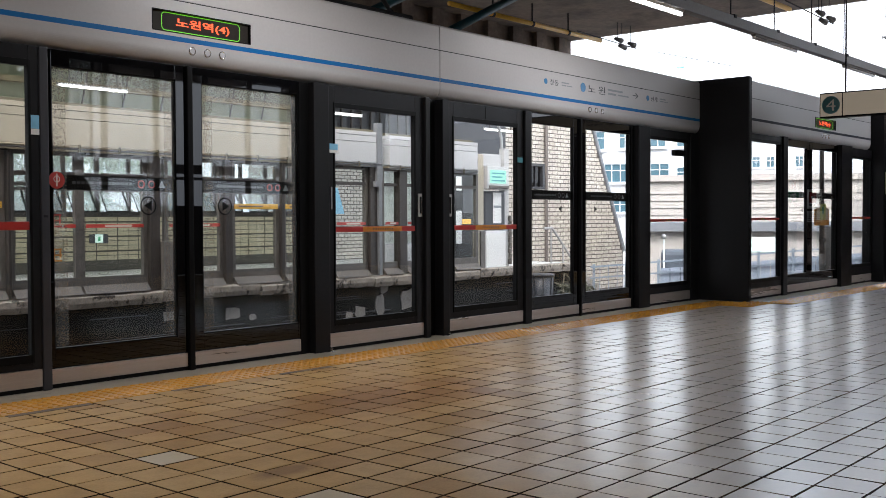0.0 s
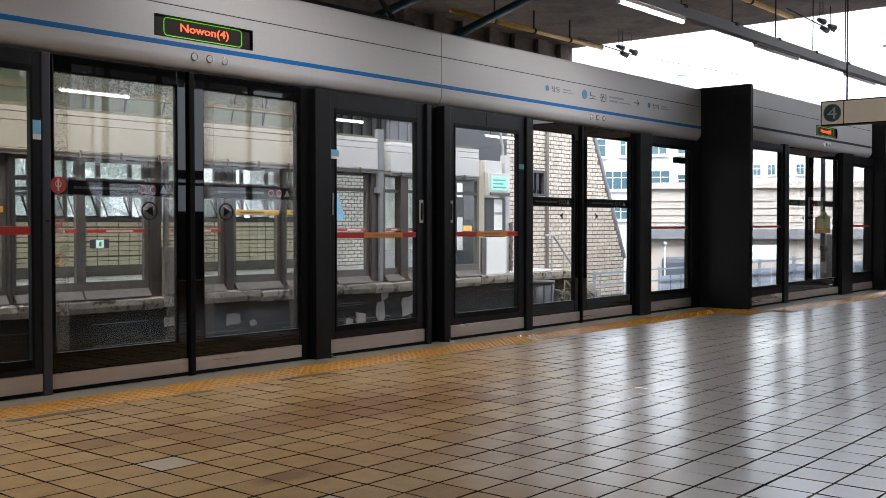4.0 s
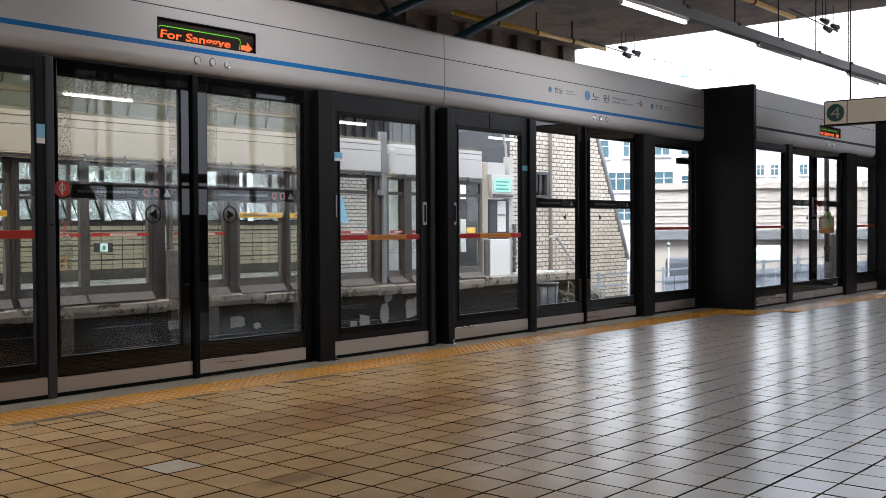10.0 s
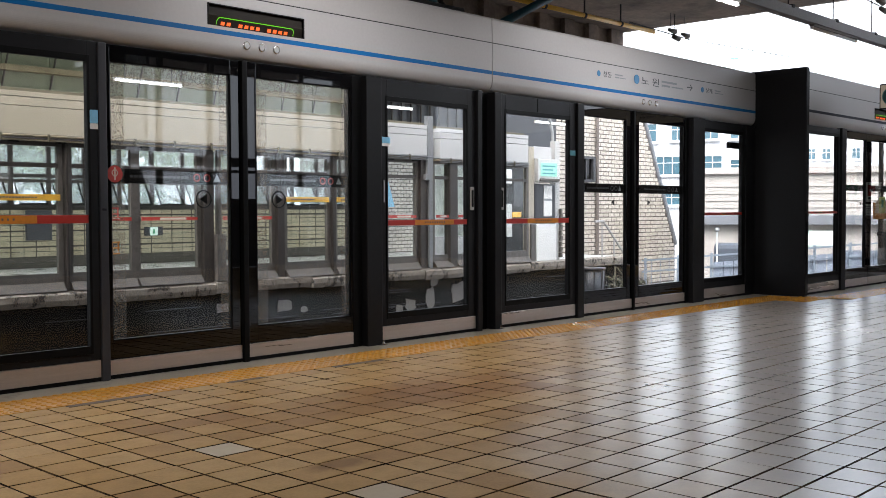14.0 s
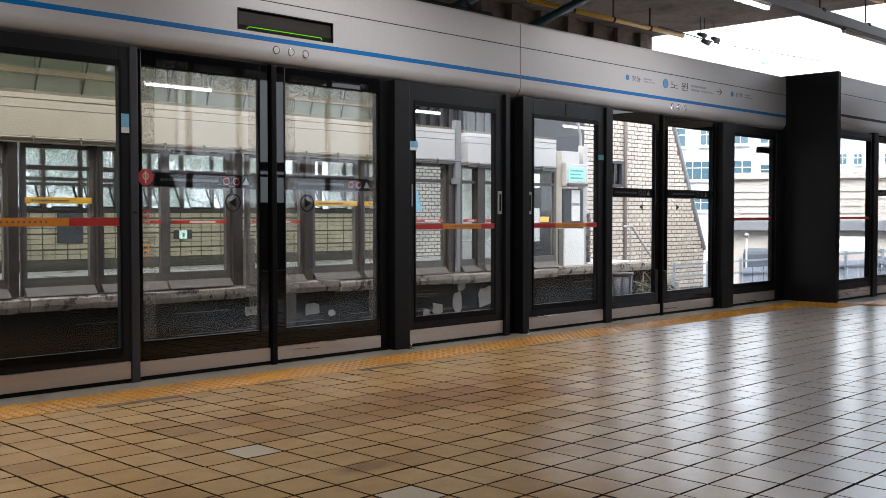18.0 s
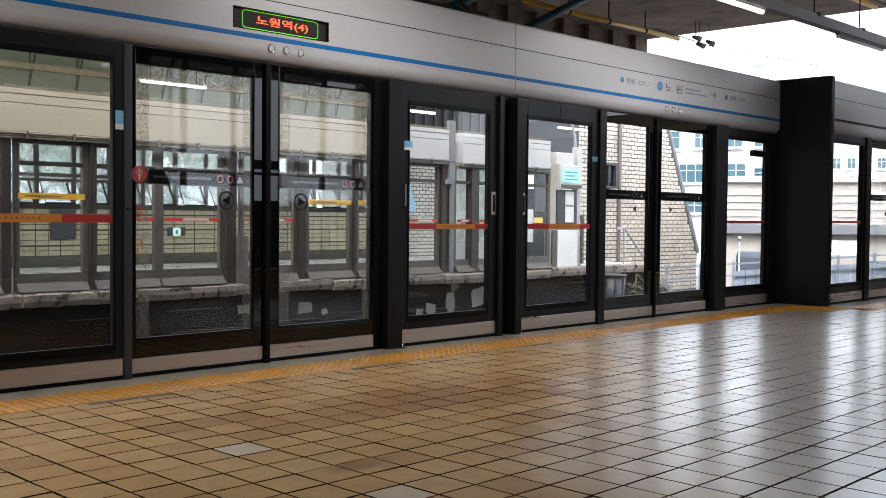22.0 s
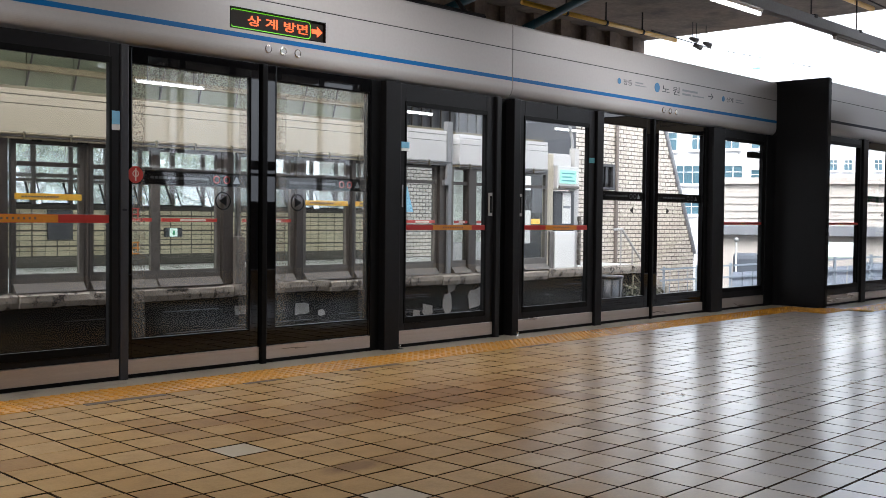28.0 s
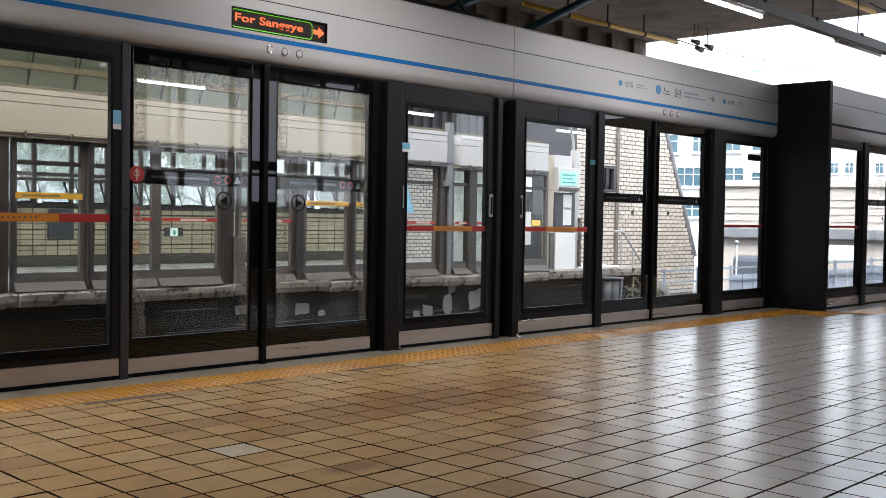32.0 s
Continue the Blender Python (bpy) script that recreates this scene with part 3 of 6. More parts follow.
def many_boxes(name, cells, mat, parent=None, chamfer=0.0, jitter=0.0):
    """Joined small slabs, lying flat: cells of (x0, x1, y0, y1, z0, z1)."""
    c = np.array(cells, dtype=float)
    k = len(c)
    ch = chamfer
    xs = np.stack([c[:, 0] + ch, c[:, 1] - ch, c[:, 1] - ch, c[:, 0] + ch, c[:, 0], c[:, 1], c[:, 1], c[:, 0], c[:, 0], c[:, 1], c[:, 1], c[:, 0]], 1)
    ys = np.stack([c[:, 2] + ch, c[:, 2] + ch, c[:, 3] - ch, c[:, 3] - ch, c[:, 2], c[:, 2], c[:, 3], c[:, 3], c[:, 2], c[:, 2], c[:, 3], c[:, 3]], 1)
    top, low = c[:, 5:6], c[:, 4:5]
    zs = np.concatenate([np.repeat(top, 4, 1), np.repeat(top - ch, 4, 1), np.repeat(low, 4, 1)], 1)
    if jitter:
        rng = np.random.default_rng(5)
        zs[:, :8] += rng.normal(0, jitter * 0.6, (k, 1))
        tx, ty = rng.normal(0, jitter, (k, 1)), rng.normal(0, jitter, (k, 1))
        sx, sy = np.array([[-1, 1, 1, -1, -1, 1, 1, -1]]), np.array([[-1, -1, 1, 1, -1, -1, 1, 1]])
        zs[:, :8] += tx * sx + ty * sy
    co = np.stack([xs, ys, zs], 2).reshape(-1, 3)
    quad = np.array([[0, 1, 2, 3], [4, 5, 1, 0], [5, 6, 2, 1], [6, 7, 3, 2], [7, 4, 0, 3], [8, 9, 5, 4], [9, 10, 6, 5], [10, 11, 7, 6], [11, 8, 4, 7]])
    fs = (quad[None] + 12 * np.arange(k)[:, None, None]).reshape(-1, 4)
    me = bpy.data.meshes.new(name)
    me.from_pydata(co.tolist(), [], fs.tolist())
    me.materials.append(mat)
    ob = new(name, me)
    if parent:
        ob.parent = parent
        me.transform(Matrix.Translation(-place_of(parent)))
    return ob


# ---------------------------------------------------------------- the large structure
floor = solo("floor", box(B(), -7.0, 14.62, -10.0, 0.0, -0.35, -0.009), GROUT, "worn brown clay-tiled station platform floor", "floor", kind="structure")
sill = solo("platform_edge_sill", box(B(), -7.0, 9.655, -0.228, 0.10, -0.008, 0.0), SILL, "grey stained granite strip along the platform edge", "trim", kind="structure")
sill_b = solo("platform_edge_sill", box(B(), 9.745, 14.55, -0.83, -0.40, -0.008, 0.0), SILL, "grey stained granite strip along the platform edge", "trim", kind="structure")
track_wall = solo("platform_track_wall", box(B(), -7.0, 14.6, 0.02, 0.30, -1.3, -0.012), DARKWALL, "near-black wall below the platform edge", "wall", kind="structure")

# the wall behind, with its band of windows: tall lights above, a slot and low lights below
BX0, BX1, BZ0, BZ1 = 6.95, 11.80, 1.28, 3.72
bm = B()
box(bm, -12.0, 6.05, -10.3, -10.0, 0.0, 4.2)
box(bm, 6.05, 6.50, -10.3, -10.0, 0.0, 3.42)
box(bm, 6.05, 6.50, -10.3, -10.0, 3.70, 4.2)
box(bm, 6.50, BX0, -10.3, -10.0, 0.0, 4.2)
box(bm, BX1, 14.6, -10.3, -10.0, 0.0, 4.2)
box(bm, BX0, BX1, -10.3, -10.0, 0.0, BZ0)
box(bm, BX0, BX1, -10.3, -10.0, BZ1, 4.2)
wall_back = solo("wall_back", bm, PLASTERWALL, "dim plain plaster wall with a window band", "wall", kind="structure")
wb = thing("window_band", 9.4, -10.05, BZ0, "band of windows in the wall behind the platform", "window", kind="structure")
edges = [BX0, 7.375] + [7.62 + 1.045 * k for k in range(4)] + [BX1]
for i, x in enumerate(edges[1:-1]):
    w = 0.02 if i == 0 else 0.055
    part("mullion", box(B(), x - w, x + w, -10.05, -10.0, BZ0 if i else 2.04, BZ1), BRONZE, wb)
for i, (x0, x1) in enumerate(zip(edges, edges[1:])):
    for z0, z1 in ((BZ0, 1.757), (1.81, 1.87), (2.04, BZ1)):
        o = part("pane", box(B(), x0, x1, -10.04, -10.034, z0, z1), GLASS_CLEAN if i else WINDOWGLASS, wb)
        o.visible_shadow = False
part("transom", box(B(), BX0, BX1, -10.06, -10.0, 1.87, 2.04), BRONZE, wb)
part("slot_bar", box(B(), BX0, BX1, -10.06, -10.0, 1.757, 1.81), BRONZE, wb)
bm = B()
tri = [(BX0, BZ0), (7.49, BZ0), (7.21, 1.80), (BX0, 1.80)]
low = [[bm.verts.new((x, y, z)) for x, z in tri] for y in (-10.03, -10.0)]
bm.faces.new(low[0])
bm.faces.new(low[1][::-1])
for i in range(4):
    bm.faces.new((low[0][i], low[0][(i + 1) % 4], low[1][(i + 1) % 4], low[1][i]))
bmesh.ops.recalc_face_normals(bm, faces=bm.faces)
part("corner_panel", bm, BRONZE, wb)
# Unseen wall and floor, added to close off the west end.
wall_west = solo("wall_west", box(B(), -12.3, -12.0, -10.3, 0.5, 0.0, 4.2), PLASTERWALL, "unseen dark plaster wall added to close the platform", "wall", kind="structure")
floor_west = solo("floor_west", box(B(), -12.0, -7.0, -10.0, 0.3, -0.35, -0.002), GROUT, "worn dark station platform floor", "floor", kind="structure")

# the concrete deck overhead, with downstand ribs
bm = B()
box(bm, -16.0, 13.5, -14.0, 4.75, 4.2, 4.9)
for x in (-2.0, 3.0):
    box(bm, x, x + 0.45, -14.0, 4.3, 3.98, 4.2)
ceiling = solo("ceiling", bm, SLAB, "dark stained rough concrete deck overhead", "ceiling", kind="structure")
bm = B()
box(bm, -16.0, 13.5, 4.40, 4.75, 3.88, 4.2)
for i in range(7):
    box(bm, 8.9 + i * 0.68, 8.9 + i * 0.68 + 0.26, 4.30, 4.40, 3.88, 4.2)
rib_beam = solo("edge_beam", bm, SLAB, "dark board-marked ribbed concrete edge beam", "beam", kind="structure")

ground = solo("ground", box(B(), -400, 700, -400, 700, -1.6, -1.45), GROUND, "pale grey concrete yard and ground", "ground", kind="structure")
bed = solo("track_bed", box(B(), -60, 60, 0.3, 7.0, -1.45, -1.15), BALLAST, "dark stone ballast bed of the tracks", "track bed", kind="structure")
for ty in (2.0, 5.2):
    tr = thing("railway_track", 0, ty, -1.15, "rusty steel rails on dark concrete sleepers in ballast", "railway track", "tracks")
    for s in (-0.72, 0.72):
        bm = B()
        prism(bm, [(ty + s - 0.07, -1.03), (ty + s + 0.07, -1.03), (ty + s + 0.07, -1.01), (ty + s + 0.012, -0.98), (ty + s + 0.012, -0.91), (ty + s + 0.036, -0.89),
                   (ty + s + 0.036, -0.865), (ty + s - 0.036, -0.865), (ty + s - 0.036, -0.89), (ty + s - 0.012, -0.91), (ty + s - 0.012, -0.98), (ty + s - 0.07, -1.01)], -30, 40)
        part("rail", bm, RAIL, tr)
    first = None
    for i in range(60):
        x = -6 + i * 0.62
        if first is None:
            bm = B()
            box(bm, -0.12, 0.12, -1.25, 1.25, 0.0, 0.12, 0.02)
            first = part("sleeper", bm, CONCRETE, tr, local=True)
            first.location = (x, 0, 0)
        else:
            o = new("sleeper", first.data)
            o.parent, o.location = tr, (x, 0, 0)


# ---------------------------------------------------------------- the screen-door wall beside the platform
Y1 = -0.55            # the stepped-out stretch
HEAD = 2.06


def header(x0, x1, y, hole=None, line=None, label="silver-grey enamelled header of the platform screen doors"):
    """The long metal box over the doors: curved lower lip, blue line, recessed joint, cap."""
    t = thing("screen_door_header", (x0 + x1) / 2, y, HEAD, label, "door header", "screen-door headers")
    bm = B()
    lip = [(y + 0.080 - 0.080 * math.sin(radians(a)), 2.155 - 0.095 * math.cos(radians(a))) for a in range(0, 91, 6)] + [(y, 2.262), (y + 0.08, 2.262)]
    prism(bm, lip, x0, x1)
    if hole:
        hx0, hx1 = hole
        box(bm, x0, hx0, y, y + 0.02, 2.262, 2.405)
        box(bm, hx1, x1, y, y + 0.02, 2.262, 2.405)
    else:
        box(bm, x0, x1, y, y + 0.02, 2.262, 2.405)
    box(bm, x0, x1, y, y + 0.02, 2.405, 2.476)
    part("front_panel", bm, FASCIA, t)
    bm = B()
    prism(bm, [(y, 2.484), (y + 0.004, 2.68), (y + 0.018, 2.698), (y + 0.05, 2.704), (y + 0.50, 2.704), (y + 0.50, 2.69), (y + 0.022, 2.684), (y + 0.022, 2.484)], x0, x1)
    part("cap_panel", bm, FASCIA_TOP, t)
    part("joint", box(B(), x0, x1, y + 0.004, y + 0.03, 2.474, 2.486), SEAM, t)
    bm = B()
    box(bm, x0 + 0.002, x1 - 0.002, y - 0.0015, y + 0.002, 2.208, 2.240)
    part("stripe", bm, line or BLUE, t, "dark line film" if line else "blue line film")
    bm = B()
    box(bm, x0 + 0.01, x1 - 0.01, y + 0.48, y + 0.50, 2.06, 2.69)
    part("back_panel", bm, CHARCOAL, t)
    bm = B()
    box(bm, x0 + 0.01, x1 - 0.01, y + 0.08, y + 0.48, 2.063, 2.075)
    part("soffit", bm, CHARCOAL, t)
    return t


def indicator(t, x, y, z, pitch, r=0.029):
    for i in range(3):
        o = part("indicator_ring", ring(B(), x + i * pitch, y - 0.004, z, r, 0.009, 0.02), CHROME, t, "round chrome-rimmed door lamp", smooth=True)
        part("lens", disc(B(), x + i * pitch, y - 0.005, z, r - 0.008, 0.012), FASCIA, o)


header(-5.2, -0.205, 0.0)
head_a = header(-0.195, 4.697, 0.0, (1.815, 2.625))
head_b = header(4.705, 9.655, 0.0)
head_c = header(9.745, 14.40, Y1, (12.05, 12.85), NAVY)
indicator(head_a, 2.125, 0.0, 2.158, 0.125)
indicator(head_b, 7.12, 0.0, 2.158, 0.125)
indicator(head_c, 12.33, Y1, 2.158, 0.125)


def route_names(t, x, y):
    """Neighbouring stops printed on the header."""
    def stop(x0, r, text, w, h, z):
        part("route_disc", disc(B(), x0, y - 0.003, z, r, 0.006), SIGNBLUE, t)
        part("lettering", words(text, x0 + r + 0.045, x0 + r + 0.045 + w, z - h / 2, z + h / 2, y - 0.001), INK, t)
        bm = B()
        bx = x0 + r + 0.045 + w + 0.06
        box(bm, bx, bx + w * 0.9, y - 0.002, y + 0.001, z + h * 0.12, z + h * 0.36)
        box(bm, bx, bx + w * 0.5, y - 0.002, y + 0.001, z - h * 0.36, z - h * 0.12)
        box(bm, bx + w * 0.6, bx + w * 1.3, y - 0.002, y + 0.001, z - h * 0.32, z - h * 0.16)
        part("small_print", bm, GREYINK, t)
    stop(x - 0.68, 0.028, "창동", 0.15, 0.055, 2.375)
    stop(x, 0.048, "노 원", 0.34, 0.085, 2.378)
    part("arrow", words("→", x + 1.02, x + 1.14, 2.35, 2.42, y - 0.001), INK, t)
    stop(x + 1.36, 0.03, "상계", 0.15, 0.055, 2.385)


route_names(head_b, 6.99, 0.0)

# ---------------------------------------------------------------- the rolling message boards
MSG = 0.135
FACETS = 10
INR = MSG / (2 * math.tan(math.pi / FACETS))


def rounded_outline(bm, x0, x1, z0, z1, r, w, y):
    """A rounded rectangle drawn as a thin flat tube line."""
    def loop(k):
        pts = []
        for cx, cz, a0 in ((x1 - r, z1 - r, 0), (x0 + r, z1 - r, 90), (x0 + r, z0 + r, 180), (x1 - r, z0 + r, 270)):
            for i in range(6):
                a = radians(a0 + i * 18)
                pts.append((cx + (r - k) * math.cos(a), cz + (r - k) * math.sin(a)))
        return pts
    o = [bm.verts.new((x, y, z)) for x, z in loop(0)]
    i = [bm.verts.new((x, y, z)) for x, z in loop(w)]
    k = len(o)
    for j in range(k):
        bm.faces.new((o[j], o[(j + 1) % k], i[(j + 1) % k], i[j]))
    return bm


def message_board(x0, z0, y, width):
    """A dark board in the header behind whose window a ten-sided drum turns; every other side carries a message."""
    zc, yc = z0 + MSG / 2, y + 0.018 + INR
    t = thing("led_message_board", x0 + width / 2, y, z0, "dark message board with glowing red letters in a green outline", "sign board", "message boards")
    bm = B()
    frame_ring(bm, x0 - 0.006, x0 + width + 0.006, z0 - 0.004, z0 + MSG + 0.003, x0 + 0.002, x0 + width - 0.002, z0 + 0.002, z0 + MSG - 0.002, y - 0.003, y + 0.016, 0.001)
    part("bezel", bm, BLACK, t)
    bm = B()
    rings = []
    rr = INR / math.cos(math.pi / FACETS)
    for x in (-width / 2 - 0.02, width / 2 + 0.02):
        rings.append([bm.verts.new((x, -rr * math.cos(2 * math.pi * (i + 0.5) / FACETS), -rr * math.sin(2 * math.pi * (i + 0.5) / FACETS))) for i in range(FACETS)])
    for i in range(FACETS):
        j = (i + 1) % FACETS
        bm.faces.new((rings[0][i], rings[0][j], rings[1][j], rings[1][i]))
    bm.faces.new(rings[0])
    bm.faces.new(rings[1])
    bmesh.ops.recalc_face_normals(bm, faces=bm.faces)
    drum = part("message_drum", bm, LED_DARK, t, local=True)
    drum.location = (0, yc - y, zc - z0)
    h, w = MSG, width

    def on_side(i, name, bmx, mat):
        bmesh.ops.rotate(bmx, verts=bmx.verts, cent=(0, 0, 0), matrix=Matrix.Rotation(2 * math.pi * i / FACETS, 3, "X"))
        part(name, bmx, mat, drum, local=True)

    f = -INR - 0.0015
    left = -w / 2

    def message(i, u0, u1, text, t0, t1, arrow, mat):
        on_side(i, "outline", rounded_outline(B(), left + u0 * w, left + u1 * w, -h * 0.455, h * 0.455, 0.03, 0.006, f), LED_GREEN)
        if text:
            for piece in by_word(words(text, left + t0 * w, left + t1 * w, -h * 0.26, h * 0.26, f, bold=0.018), 0.022):
                on_side(i, "lettering", piece, mat)
        else:
            bmx = B()
            n = 12
            for k in range(n):
                a = left + (t0 + (t1 - t0) * k / n) * w
                tall = 0.05 if k in (2, 7) else 0.24
                box(bmx, a, a + (t1 - t0) * w / n * 0.62, f - 0.001, f, -h * tall, h * tall)
            on_side(i, "number_bars", bmx, mat)
        if arrow:
            bmx = B()
            pts = [(0.865, 0.12), (0.925, 0.12), (0.925, 0.30), (0.99, 0.0), (0.925, -0.30), (0.925, -0.12), (0.865, -0.12)]
            bmx.faces.new([bmx.verts.new((left + u * w, f, v * h)) for u, v in pts])
            on_side(i, "arrow", bmx, LED_RED)

    message(0, 0.095, 0.905, "노원역(4)", 0.24, 0.79, False, LED_RED)
    message(2, 0.095, 0.905, "Nowon(4)", 0.26, 0.76, False, LED_RED)
    message(4, 0.005, 0.855, "상 계 방면", 0.18, 0.82, True, LED_ORANGE)
    message(6, 0.005, 0.855, "For Sanggye", 0.04, 0.75, True, LED_ORANGE)
    message(8, 0.095, 0.905, "", 0.14, 0.86, False, LED_ORANGE)
    return drum


drum_a = message_board(1.82, 2.267, 0.0, 0.80)
drum_b = message_board(12.05, 2.267, Y1, 0.80)

# ---------------------------------------------------------------- doors, posts and panels of the screen wall


def base_plate(parent, x0, x1, y, z1=0.118):
    bm = B()
    box(bm, x0, x1, y, y + 0.03, 0.028, z1, 0.003)
    part("kick_plate", bm, STEEL, parent, "brushed steel kick plate")
    bm = B()
    box(bm, x0, x1, y + 0.004, y + 0.028, 0.003, 0.027)
    part("bottom_seal", bm, BLACK, parent)


def glass_pane(parent, x0, x1, z0, z1, y, mat=None):
    o = part("glass_pane", box(B(), x0 - 0.006, x1 + 0.006, y, y + 0.008, z0 - 0.006, z1 + 0.006), mat or GLASS, parent)
    o.visible_shadow = False
    return o


def arrow_disc(parent, x, y, z, way, ringed=False):
    """A dark arrow sticker; in a ring on the leaves that carry one."""
    bm = B()
    s = 0.034
    pts = [(x - s * way, z), (x + s * 0.7 * way, z + s), (x + s * 0.7 * way, z - s)] if way else [(x, z + s), (x + s, z - s * 0.7), (x - s, z - s * 0.7)]
    bm.faces.new([bm.verts.new((px, y - 0.003, pz)) for px, pz in pts])
    part("arrow_sticker", bm, BLACK, parent, "dark arrow sticker")
    if ringed:
        part("sticker_ring", ring(B(), x, y - 0.002, z, 0.062, 0.010, 0.002, 28), BLACK, parent)


def sliding_leaf(x0, x1, gx0, gx1, y, way, lattice, bar=(1.21, 1.30), gz=(0.245, 1.95), label="black-framed glass sliding leaf, closed, with a dark middle bar"):
    t = thing("sliding_door", (x0 + x1) / 2, y, 0, label, "sliding door", "sliding screen doors")
    part("frame", frame_ring(B(), x0, x1, 0.122, HEAD - 0.005, gx0, gx1, gz[0], gz[1], y + 0.012, y + 0.05), BLACK, t)
    part("front_glass", frame_ring(B(), x0 + 0.003, x1 - 0.003, 0.126, HEAD - 0.008, gx0 - 0.005, gx1 + 0.005, gz[0] - 0.005, gz[1] + 0.005, y + 0.009, y + 0.0118), BLACKGLASS, t, "black glass facing")
    base_plate(t, x0 + 0.002, x1 - 0.002, y + 0.004)
    glass_pane(t, gx0, gx1, gz[0], gz[1], y + 0.03)
    o = part("middle_bar", box(B(), gx0, gx1, y + 0.0405, y + 0.050, bar[0], bar[1], 0.002), BLACK, t, "black bar with small pale print")
    bm = B()
    zc = (bar[0] + bar[1]) / 2
    for i in range(14):
        u = gx0 + (gx1 - gx0) * (0.16 + 0.035 * i)
        box(bm, u, u + (gx1 - gx0) * 0.026, y + 0.0388, y + 0.0403, zc - 0.008, zc + 0.008)
    part("small_print", bm, DIMINK, o)
    for i in range(3):
        u = gx0 + (gx1 - gx0) * (0.72 + 0.09 * i)
        if i == 2:
            bm = B()
            bm.faces.new([bm.verts.new((u + a, y + 0.0395, zc + b)) for a, b in ((-0.028, -0.022), (0.028, -0.022), (0.0, 0.026))])
            part("pictogram", bm, GREYINK, o)
        else:
            part("pictogram", ring(B(), u, y + 0.0400, zc, 0.026, 0.007, 0.002, 16), RED if lattice else DIMINK, o)
    if lattice:
        for n_, c in (("side", (gx0, gx0 + 0.095, gz[0], gz[1] - 0.10)), ("side", (gx1 - 0.075, gx1, gz[0], gz[1] - 0.10)), ("top", (gx0, gx1, gz[1] - 0.10, gz[1]))):
            o = part("etched_border", box(B(), c[0], c[1], y + 0.0265, y + 0.0275, c[2], c[3]), FROST_TOP if n_ == "top" else FROST, t, "white etched lattice film")
            o.visible_shadow = False
    return t


def hinged_door(x0, x1, gx0, gx1, y, gz=(0.235, 1.89), bar=(0.918, 0.962), mid=(0.33, 0.82), handle=None, top=HEAD - 0.005, label="dark grey emergency door with a single glass pane and a red push bar"):
    t = thing("emergency_door", (x0 + x1) / 2, y, 0, label, "door", "emergency doors")
    part("frame", frame_ring(B(), x0, x1, 0.135, top, gx0, gx1, gz[0], gz[1], y + 0.008, y + 0.055), CHARCOAL, t)
    bm = B()
    frame_ring(bm, gx0 - 0.012, gx1 + 0.012, gz[0] - 0.045, gz[1] + 0.035, gx0 + 0.004, gx1 - 0.004, gz[0] + 0.004, gz[1] - 0.004, y + 0.002, y + 0.02, 0.002)
    part("glazing_bead", bm, BLACK, t)
    base_plate(t, x0 + 0.004, x1 - 0.004, y + 0.004, 0.132)
    glass_pane(t, gx0, gx1, gz[0], gz[1], y + 0.03)
    w = gx1 - gx0
    if bar:
        o = part("push_bar", box(B(), gx0, gx1, y + 0.010, y + 0.026, bar[0], bar[1], 0.003), RED, t, "red bar with an orange label")
        bm = B()
        box(bm, gx0 + mid[0] * w, gx0 + mid[1] * w, y + 0.0075, y + 0.011, bar[0] + 0.002, bar[1] - 0.002)
        o2 = part("bar_label", bm, ORANGE, o)
        bm = B()
        for i in range(9):
            u = gx0 + w * (mid[0] + (mid[1] - mid[0]) * (0.25 + 0.06 * i))
            box(bm, u, u + 0.012, y + 0.0065, y + 0.0078, (bar[0] + bar[1]) / 2 - 0.006, (bar[0] + bar[1]) / 2 + 0.007)
        o3 = part("label_print", bm, BRONZE, o)
    if handle:
        hx = handle
        o = part("flush_handle", box(B(), hx - 0.021, hx + 0.021, y - 0.004, y + 0.012, 1.04, 1.235, 0.004), FASCIA, t, "flush steel pull")
        part("finger_slot", box(B(), hx - 0.012, hx + 0.012, y - 0.0055, y - 0.003, 1.065, 1.21), BLACK, o)
    return t


def column(x0, x1, y0, y1, z1, label, mat=None):
    bm = B()
    box(bm, x0, x1, y0, y1, 0.0, z1, 0.006)
    return solo("screen_wall_post", bm, mat or CHARCOAL, label, "post", "screen-wall posts")


POST = "charcoal-painted steel post between the screen doors"
# first stretch, along the platform edge
d = hinged_door(-0.10, 1.032, 0.02, 0.968, 0.0, (0.22, 1.935), (0.965, 1.015), (0.10, 0.66), label="black-framed fixed glass panel with a red and orange bar")
part("blue_sticker", box(B(), 0.978, 1.030, 0.0005, 0.0035, 1.565, 1.645), SKYBLUE, d, "small blue and white sticker")
part("sticker_foot", box(B(), 0.978, 1.030, 0.0005, 0.0035, 1.53, 1.564), WHITE, d, "white foot of the sticker")
thin = column(1.034, 1.09, 0.0, 0.07, HEAD - 0.004, "slim dark grey post with a paler edge", POSTGREY)
leaf_a = sliding_leaf(1.092, 2.082, 1.13, 2.0, 0.018, 0, True)
part("red_disc", disc(B(), 1.148, 0.0235, 1.265, 0.052, 0.003), RED, leaf_a, "round red sticker")
bm = B()
ring(bm, 1.148, 0.0228, 1.272, 0.022, 0.006, 0.001, 16)
box(bm, 1.143, 1.153, 0.0222, 0.0232, 1.228, 1.305)
part("sticker_mark", bm, PALE, leaf_a, "pale mark on the red sticker")
